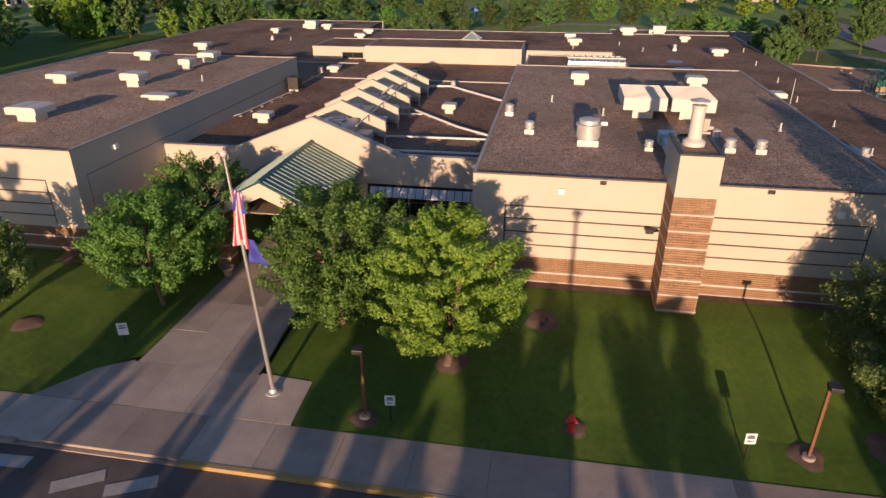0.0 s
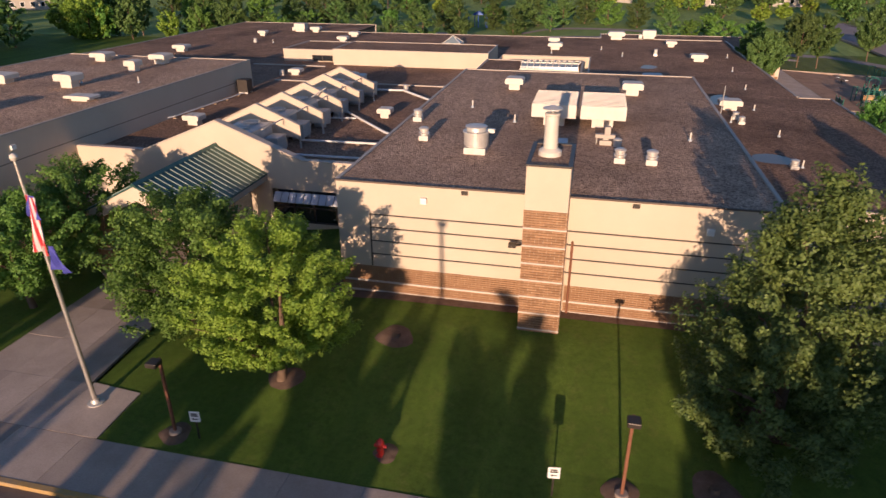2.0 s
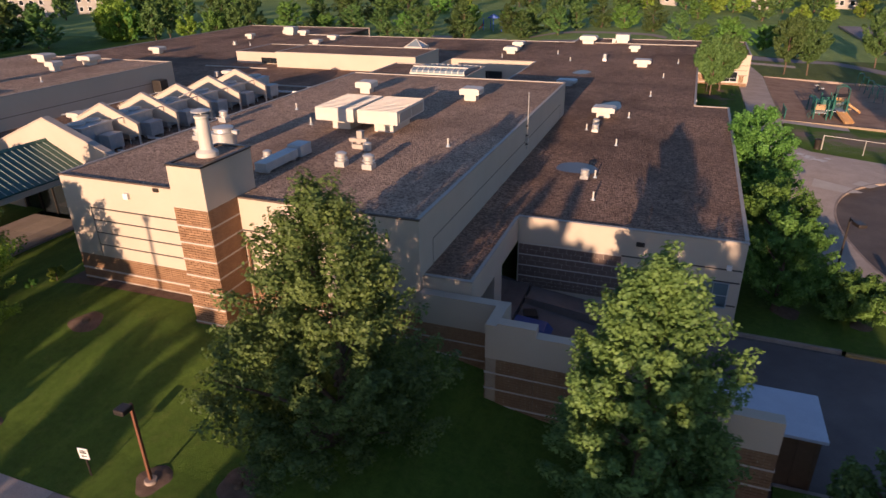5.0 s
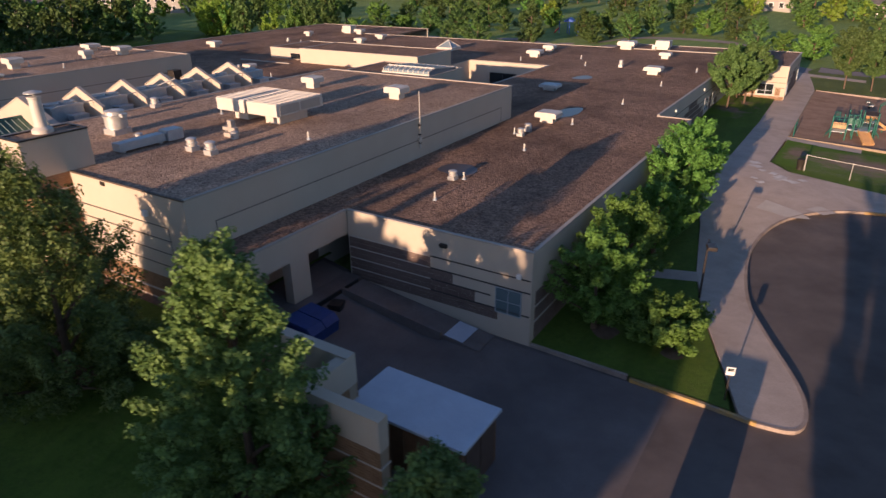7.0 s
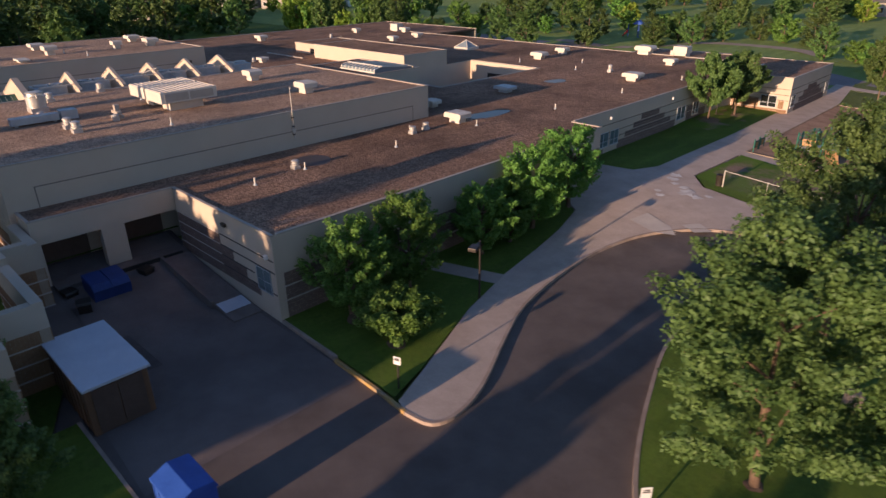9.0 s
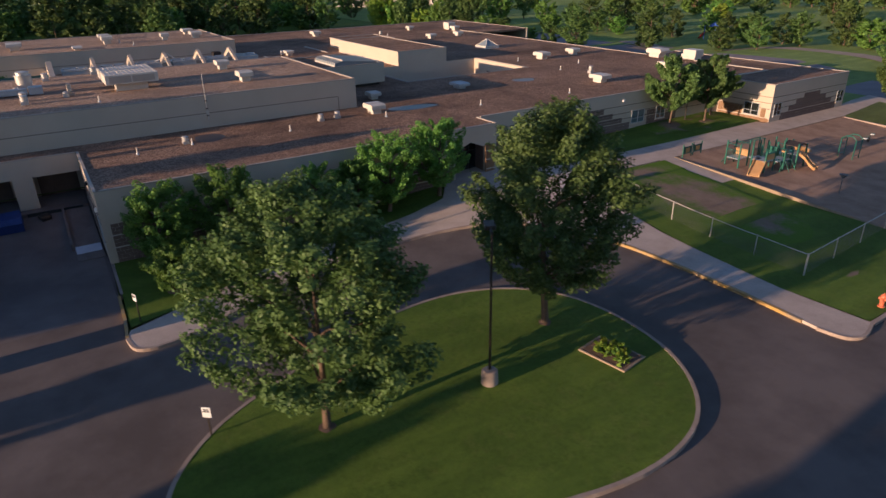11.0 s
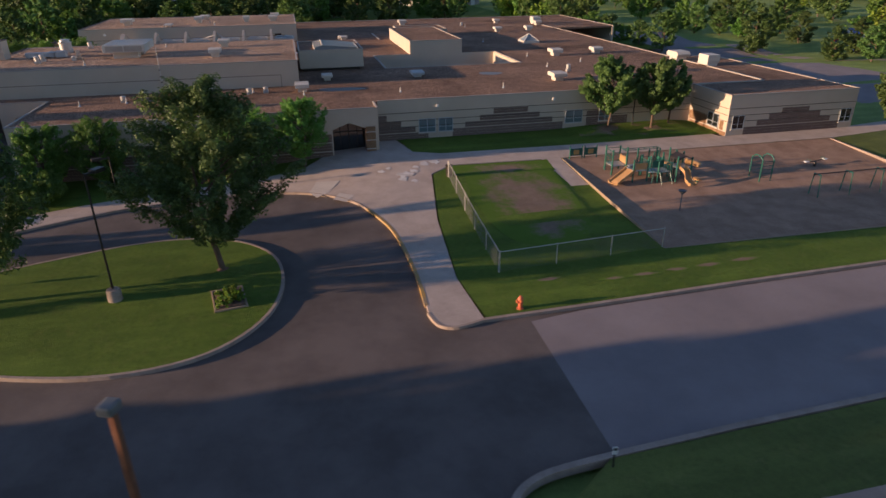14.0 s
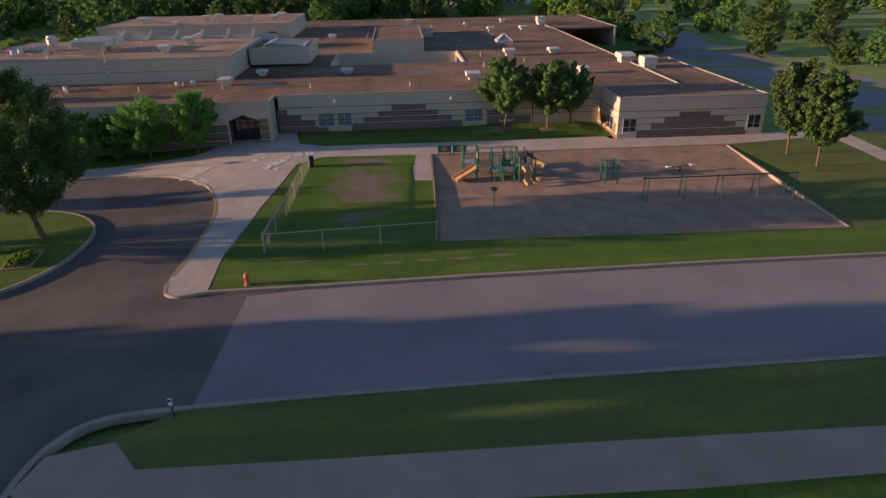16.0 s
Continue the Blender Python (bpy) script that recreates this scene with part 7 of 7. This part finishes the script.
# ---- wire fence ----
def fence(points, h=1.15):
    ob = thing("wire_fence", (*points[0], gz(*points[0])), "galvanised chain-link fence with round posts and a top rail", "fence")
    o = Vector((*points[0], gz(*points[0])))
    for i in range(len(points) - 1):
        a, b = Vector(points[i]), Vector(points[i + 1])
        n = max(1, round((b - a).length / 2.9))
        for k in range(n + (1 if i == len(points) - 2 else 0)):
            p = a.lerp(b, k / n)
            thick = 0.05 if k == 0 else 0.03
            z = gz(p.x, p.y)
            part("post", MB().tube([(p.x - o.x, p.y - o.y, z - 0.1 - o.z), (p.x - o.x, p.y - o.y, z + h + 0.05 - o.z)], thick, 8), FENCE_STEEL, ob)
        rail = [a.lerp(b, k / 6) for k in range(7)]
        part("rail", MB().tube([(p.x - o.x, p.y - o.y, gz(p.x, p.y) + h - o.z) for p in rail], 0.024, 8), FENCE_STEEL, ob)
        mb = MB()
        length = (b - a).length
        cell = 0.11
        for s in (1, -1):
            k = -h
            while k < length:
                u0, u1 = k, k + h
                z0, z1 = (0.03, h) if s > 0 else (h, 0.03)
                if u0 < 0:
                    z0 = z0 + (z1 - z0) * (-u0) / h
                    u0 = 0
                if u1 > length:
                    z1 = z1 + (z0 - z1) * (u1 - length) / max(0.01, (u1 - u0))
                    u1 = length
                p, q = a.lerp(b, u0 / length), a.lerp(b, u1 / length)
                mb.tube([(p.x - o.x, p.y - o.y, gz(p.x, p.y) + z0 - o.z), (q.x - o.x, q.y - o.y, gz(q.x, q.y) + z1 - o.z)], 0.0025, 3)
                k += cell
        w = part("wire_mesh", mb, WIRE, ob, "thin diamond wire mesh")
        w["kind"] = "stuff"
    return ob


fence([(35.75, 67.1), (50.1, 66.3), (49.35, 75.98)])
can = thing("litter_bin", (35.45, 67.2, gz(35.45, 67.2)), "dark slatted litter bin at the fence end", "bin")
part("tub", MB().ring([(0.22, 0), (0.25, 0.75), (0.27, 0.78), (0.23, 0.8), (0.1, 0.7)], 16), DARK_METAL, can, "", True)

# ---- playground ----
PZ = lambda x, y: gz(x, y) - 0.02
play = thing("play_structure", (39.35, 81.2, PZ(39.35, 81.2)), "green and tan climbing structure with slides on wood chips", "play structure")


def post(x, y, h):
    part("post", MB().tube([(x, y, -0.05), (x, y, h)], 0.06, 10), GREEN_PLAY, play, "", True)
    part("post_cap", MB().ring([(0.07, h), (0.07, h + 0.04), (0.02, h + 0.08)], 10, (x, y, 0)), GREEN_PLAY, play)


def deck(x0, x1, y0, y1, z, h=2.1):
    for x in (x0, x1):
        for y in (y0, y1):
            post(x, y, h + 0.15 * ((x * 3 + y) % 2))
    part("deck", MB().box(x0, x1, y0, y1, z - 0.06, z), GREY_METAL, play, "grey perforated deck", bevel=0.01)


def guard(x0, y0, x1, y1, z, n=6):
    part("guard_rail", MB().tube([(x0, y0, z + 0.75), (x1, y1, z + 0.75)], 0.025, 6), GREEN_PLAY, play)
    for i in range(1, n):
        x, y = x0 + (x1 - x0) * i / n, y0 + (y1 - y0) * i / n
        part("baluster", MB().tube([(x, y, z), (x, y, z + 0.75)], 0.015, 5), GREEN_PLAY, play)


def slide(p0, p1, w=0.5, wave=0.0):
    a, b = Vector(p0), Vector(p1)
    d = (b - a)
    side = Vector((-d.y, d.x, 0)).normalized()
    mb = MB()
    n = 12
    for i in range(n + 1):
        f = i / n
        c = a.lerp(b, f) + side * wave * math.sin(f * math.tau)
        zc = a.z + (b.z - a.z) * (f ** 0.9 if f < 0.9 else 1) + (0.0 if f < 0.92 else 0.02)
        for u, hh in ((-w / 2 - 0.05, 0.22), (-w / 2, 0.22), (-w / 2 + 0.03, 0.02), (w / 2 - 0.03, 0.02), (w / 2, 0.22), (w / 2 + 0.05, 0.22), (w / 2 + 0.05, -0.04), (-w / 2 - 0.05, -0.04)):
            q = c + side * u
            mb.v.append((q.x, q.y, zc + hh))
    for i in range(n):
        for j in range(8):
            mb.f.append((i * 8 + j, i * 8 + (j + 1) % 8, (i + 1) * 8 + (j + 1) % 8, (i + 1) * 8 + j))
    mb.f += [tuple(range(8)), tuple(range(n * 8 + 7, n * 8 - 1, -1))]
    part("slide", mb, TAN_PLAY, play, "tan plastic slide", True)


deck(-2.7, -1.6, -2.5, -1.4, 0.95, 2.2)
deck(-1.1, 0.0, -1.7, -0.6, 1.0, 1.9)
deck(-0.7, 0.4, 0.0, 1.0, 0.85, 1.6)
deck(-0.5, 0.6, 1.3, 2.4, 1.2, 2.0)
guard(-2.7, -2.5, -2.7, -1.4, 0.95)
guard(-2.7, -2.5, -1.6, -2.5, 0.95)
guard(-1.1, -0.6, 0.0, -0.6, 1.0)
guard(-0.7, 1.0, 0.4, 1.0, 0.85)
guard(-0.5, 1.3, -0.5, 2.4, 1.2)
guard(-0.7, 0.0, -0.7, 1.0, 0.85)
slide((-0.4, -1.7, 1.0), (0.2, -3.3, 0.12), 0.75)
slide((0.6, 1.7, 1.2), (1.9, 1.9, 0.12), 0.45, 0.16)
part("panel", MB().box(-0.02, 0.04, -1.6, -0.7, 1.1, 1.65), TAN_PLAY, play, "tan play panel")
part("panel", MB().box(0.57, 0.63, 1.35, 1.55, 1.25, 1.95), TAN_PLAY, play, "tan play panel")
part("roof_hood", MB().prism([(1.3, 1.95), (1.85, 2.25), (2.4, 1.95), (2.4, 1.88), (1.85, 2.18), (1.3, 1.88)], "x", -0.55, 0.65), DARK_METAL, play, "dark peaked hood")
part("tunnel", MB().tube([(-0.1, 2.4, 1.5), (0.1, 2.9, 1.4), (0.4, 3.2, 1.15)], 0.26, 14), TAN_PLAY, play, "tan tube tunnel", True)
part("seat", MB().ring([(0.28, 0.25), (0.33, 0.38), (0.24, 0.42)], 14, (1.1, 2.7, 0)), TAN_PLAY, play, "tan round seat", True)
part("seat_post", MB().tube([(1.1, 2.7, -0.05), (1.1, 2.7, 0.27)], 0.05, 8), GREEN_PLAY, play)
part("bridge", MB().box(-1.6, -0.7, -1.4, -0.9, 0.94, 1.0), GREY_METAL, play, "grey bridge plank")
part("bridge", MB().box(-0.6, 0.3, -0.6, 0.0, 0.83, 0.88), GREY_METAL, play, "grey bridge plank")
for k in range(5):
    part("rung", MB().tube([(-2.75 - 0.1 * k, -2.4, 0.95 - 0.2 * k), (-2.75 - 0.1 * k, -1.5, 0.95 - 0.2 * k)], 0.02, 6), GREEN_PLAY, play)
    part("rung", MB().tube([(0.45 + 0.08 * k, 0.1, 0.85 - 0.17 * k), (0.45 + 0.08 * k, 0.9, 0.85 - 0.17 * k)], 0.02, 6), GREEN_PLAY, play)
for y in (-2.4, -1.5):
    part("ladder_side", MB().tube([(-2.7, y, 1.05), (-3.25, y, -0.05)], 0.025, 6), GREEN_PLAY, play)
for y in (0.1, 0.9):
    part("ladder_side", MB().tube([(0.4, y, 0.95), (0.9, y, -0.05)], 0.025, 6), GREEN_PLAY, play)
for a, b in (((-2.7, -2.5, 2.2), (-1.6, -2.5, 2.2)), ((-2.7, -1.4, 2.2), (-1.6, -1.4, 2.2)), ((-2.7, -2.5, 2.2), (-2.7, -1.4, 2.2)), ((-2.7, -1.2, 2.0), (-2.7, 1.6, 2.0)), ((-2.3, -1.2, 2.0), (-2.3, 1.6, 2.0))):
    part("top_rail", MB().tube([a, b], 0.03, 6), GREEN_PLAY, play)
for k in range(8):
    part("overhead_rung", MB().tube([(-2.7, -1.2 + 0.4 * k, 2.0), (-2.3, -1.2 + 0.4 * k, 2.0)], 0.02, 5), GREEN_PLAY, play)
for x in (-2.7, -2.3):
    part("post", MB().tube([(x, 1.6, -0.05), (x, 1.6, 2.0)], 0.05, 8), GREEN_PLAY, play)
deck(-1.9, -1.2, -0.4, 0.5, 0.7, 1.9)
deck(-1.6, -0.8, 1.0, 2.0, 0.95, 2.0)
guard(-1.9, -0.4, -1.9, 0.5, 0.7)
guard(-1.6, 2.0, -0.8, 2.0, 0.95)
guard(0.4, 0.0, 0.4, 1.0, 0.85)
guard(0.0, -1.7, 0.0, -0.6, 1.0)
part("panel", MB().box(-1.55, -0.85, 0.97, 1.02, 1.0, 1.6), GREEN_PLAY, play, "green play panel")
part("panel", MB().box(-0.68, -0.62, 0.1, 0.9, 0.9, 1.5), GREEN_PLAY, play, "green play panel")
part("panel", MB().box(-2.65, -1.65, -1.42, -1.38, 1.0, 1.6), TAN_PLAY, play, "tan play panel")
part("bubble_window", MB().ring([(0.28, 0), (0.24, 0.1), (0.1, 0.16), (0.01, 0.17)], 14, (-0.2, 1.05, 1.35)), TAN_PLAY, play, "tan bubble window")
part("climb_arch", MB().tube([(0.5, -0.5, -0.05), (0.55, -0.45, 0.6), (0.3, -0.4, 0.95), (0.0, -0.35, 1.0)], 0.025, 6), GREEN_PLAY, play)
part("climb_arch", MB().tube([(0.5, -0.1, -0.05), (0.55, -0.1, 0.6), (0.3, -0.1, 0.9), (0.0, -0.1, 0.95)], 0.025, 6), GREEN_PLAY, play)


def frame_set(x, y, rz, label, name, spans, h=2.1):
    ob = thing(name, (x, y, PZ(x, y)), label, "play frame", "", rz)
    for i in range(spans + 1):
        u = i * 2.48
        for s in (-1, 1):
            part("leg", MB().tube([(s * 0.42, u, -0.05), (s * 0.28, u, h)], 0.036, 8), GREEN_PLAY, ob)
        part("cross_bar", MB().tube([(-0.3, u, h), (0.3, u, h)], 0.045, 8), GREEN_PLAY, ob)
    part("top_beam", MB().tube([(0, -0.3, h + 0.02), (0, spans * 2.48 + 0.3, h + 0.02)], 0.045, 8), DARK_METAL, ob)
    return ob


frame_set(44.3, 90.1, 0, "long dark green climbing frame with splayed legs on wood chips", "monkey_bars", 4, 1.5)
tower = thing("climbing_tower", (40.6, 88.8, PZ(40.6, 88.8)), "green tubular climbing tower on wood chips", "play frame")
for x in (-0.9, 0.9):
    for y in (-0.5, 0.5):
        part("post", MB().tube([(x, y, -0.05), (x, y, 1.8)], 0.06, 8), GREEN_PLAY, tower)
for k in range(5):
    part("rung", MB().tube([(-0.9, -0.5, 0.3 + 0.33 * k), (-0.9, 0.5, 0.3 + 0.33 * k)], 0.025, 6), GREEN_PLAY, tower)
    part("rung", MB().tube([(0.9, -0.5, 0.3 + 0.33 * k), (0.9, 0.5, 0.3 + 0.33 * k)], 0.025, 6), GREEN_PLAY, tower)
for y in (-0.5, 0.5):
    part("arched_rail", MB().tube([(-0.9, y, 1.75), (-0.4, y, 2.05), (0.4, y, 2.05), (0.9, y, 1.75)], 0.05, 8), GREEN_PLAY, tower)
tower.scale = (0.62, 0.9, 0.85)
see = thing("spring_seesaw", (39.3, 94.5, PZ(39.6, 94.4)), "low seesaw with pale seats on wood chips", "seesaw", "", 10)
part("beam", MB().tube([(0, -1.3, 0.55), (0, 1.3, 0.62)], 0.05, 8), DARK_METAL, see)
part("spring", MB().ring([(0.14, -0.05), (0.1, 0.15), (0.14, 0.3), (0.1, 0.5)], 12), DARK_METAL, see)
for s in (-1, 1):
    part("seat", MB().box(-0.18, 0.18, s * 1.2 - 0.2, s * 1.2 + 0.2, 0.6, 0.68), SIGN_WHITE, see, "pale seat", bevel=0.02)
    part("handle", MB().tube([(-0.2, s * 0.95, 0.6), (-0.2, s * 0.9, 0.85), (0.2, s * 0.9, 0.85), (0.2, s * 0.95, 0.6)], 0.02, 6), GREEN_PLAY, see)
see.scale = (0.8, 0.8, 0.75)
for gx, gy in ((34.05, 77.55), (34.05, 78.75)):
    gate = thing("activity_board", (gx, gy, PZ(gx, gy)), "low green play panel between two posts", "play panel", "play panels")
    part("post", MB().tube([(0, -0.5, -0.05), (0, -0.5, 1.0)], 0.045, 8), GREEN_PLAY, gate)
    part("post", MB().tube([(0, 0.5, -0.05), (0, 0.5, 1.0)], 0.045, 8), GREEN_PLAY, gate)
    part("board", MB().box(-0.03, 0.03, -0.45, 0.45, 0.25, 0.8), GREEN_PLAY, gate)
    part("panel_face", MB().box(0.03, 0.045, -0.22, 0.22, 0.35, 0.7), YELLOW, gate, "worn yellow play panel face")
play.scale = (1.0, 1.0, 0.82)
bask = thing("funnel_post", (44.6, 80.0, PZ(44.6, 80.0)), "dark ball-toss funnel on a post", "play post")
part("post", MB().tube([(0, 0, -0.05), (0, 0, 1.2)], 0.035, 8), WIRE, bask)
part("funnel", MB().ring([(0.08, 1.15), (0.26, 1.36), (0.28, 1.38), (0.22, 1.34), (0.05, 1.22)], 16), WIRE, bask, "dark round funnel", True)


# ---- far houses ----
def house(x, y, rz, w, d, h, label):
    ob = thing("house", (x, y, gz(x, y) + BASE), label, "house", "far houses", rz)
    part("wall", MB().box(-w / 2, w / 2, -d / 2, d / 2, -0.3, h), SIDING, ob)
    part("roof", MB().prism([(-d / 2 - 0.4, h - 0.1), (0, h + d * 0.28), (d / 2 + 0.4, h - 0.1), (d / 2 + 0.4, h - 0.25), (-d / 2 - 0.4, h - 0.25)], "x", -w / 2 - 0.4, w / 2 + 0.4), SHINGLE, ob, "grey shingle roof")
    part("gable", MB().prism([(-d / 2, h - 0.2), (0, h + d * 0.26), (d / 2, h - 0.2)], "x", -w / 2 - 0.01, w / 2 + 0.01), SIDING, ob)
    for side in (-1, 1):
        for k in range(int(w // 2.6)):
            for lev in (0.9, 3.5):
                if lev + 1.2 < h:
                    u = -w / 2 + 1.3 + k * 2.6
                    win_ob = part("window", MB().box(u - 0.5, u + 0.5, *sorted((side * d / 2, side * (d / 2 + 0.03))), lev, lev + 1.2), GLASS_DARK, ob)
                    f0, f1 = sorted((side * d / 2, side * (d / 2 + 0.06)))
                    part("frame", MB().box(u - 0.6, u + 0.6, f0, f1, lev + 1.2, lev + 1.3).box(u - 0.6, u + 0.6, f0, f1, lev - 0.1, lev).box(u - 0.6, u - 0.5, f0, f1, lev - 0.1, lev + 1.3).box(u + 0.5, u + 0.6, f0, f1, lev - 0.1, lev + 1.3), SIGN_WHITE, win_ob)
    part("garage_door", MB().box(w / 2, w / 2 + 0.04, -1.3, 1.3, 0, 2.2), SIGN_WHITE, ob)
    return ob


for hx, hy, rz, w, d, h in ((-145, 99, 50, 13, 9, 5.6), (-150, 115, 45, 12, 9, 5.4), (-171, 147, 40, 13, 9, 5.6), (-160, 158, 35, 12, 9, 5.4), (-150, 173, 30, 12, 9, 5.4), (38, 222, 10, 12, 9, 3.4), (62, 228, -8, 12, 9, 3.4), (13, 224, 5, 12, 9, 3.4)):
    house(hx, hy, rz, w, d, h, "pale two-storey house with a grey shingle roof")
# park play set far behind
ps = thing("park_playset", (-15.0, 147.5, gz(-15, 147.5) + BASE), "blue and red park climbing set far behind the school", "play structure")
for k, (u, v) in enumerate(((-2, 0), (0, 0.6), (2, 0), (-1, 2), (1.4, 2))):
    part("post", MB().tube([(u, v, -0.1), (u, v, 2.6)], 0.09, 8), BLUE_PLASTIC, ps)
part("roof", MB().prism([(-1.2, 2.6), (0, 3.4), (1.2, 2.6)], "y", -0.2, 1.4), BLUE_PLASTIC, ps)
part("slide", MB().prism([(-3.4, 0.1), (-2.0, 1.5), (-2.0, 1.35), (-3.2, 0.05)], "y", -0.3, 0.4), RED_PAINT, ps)
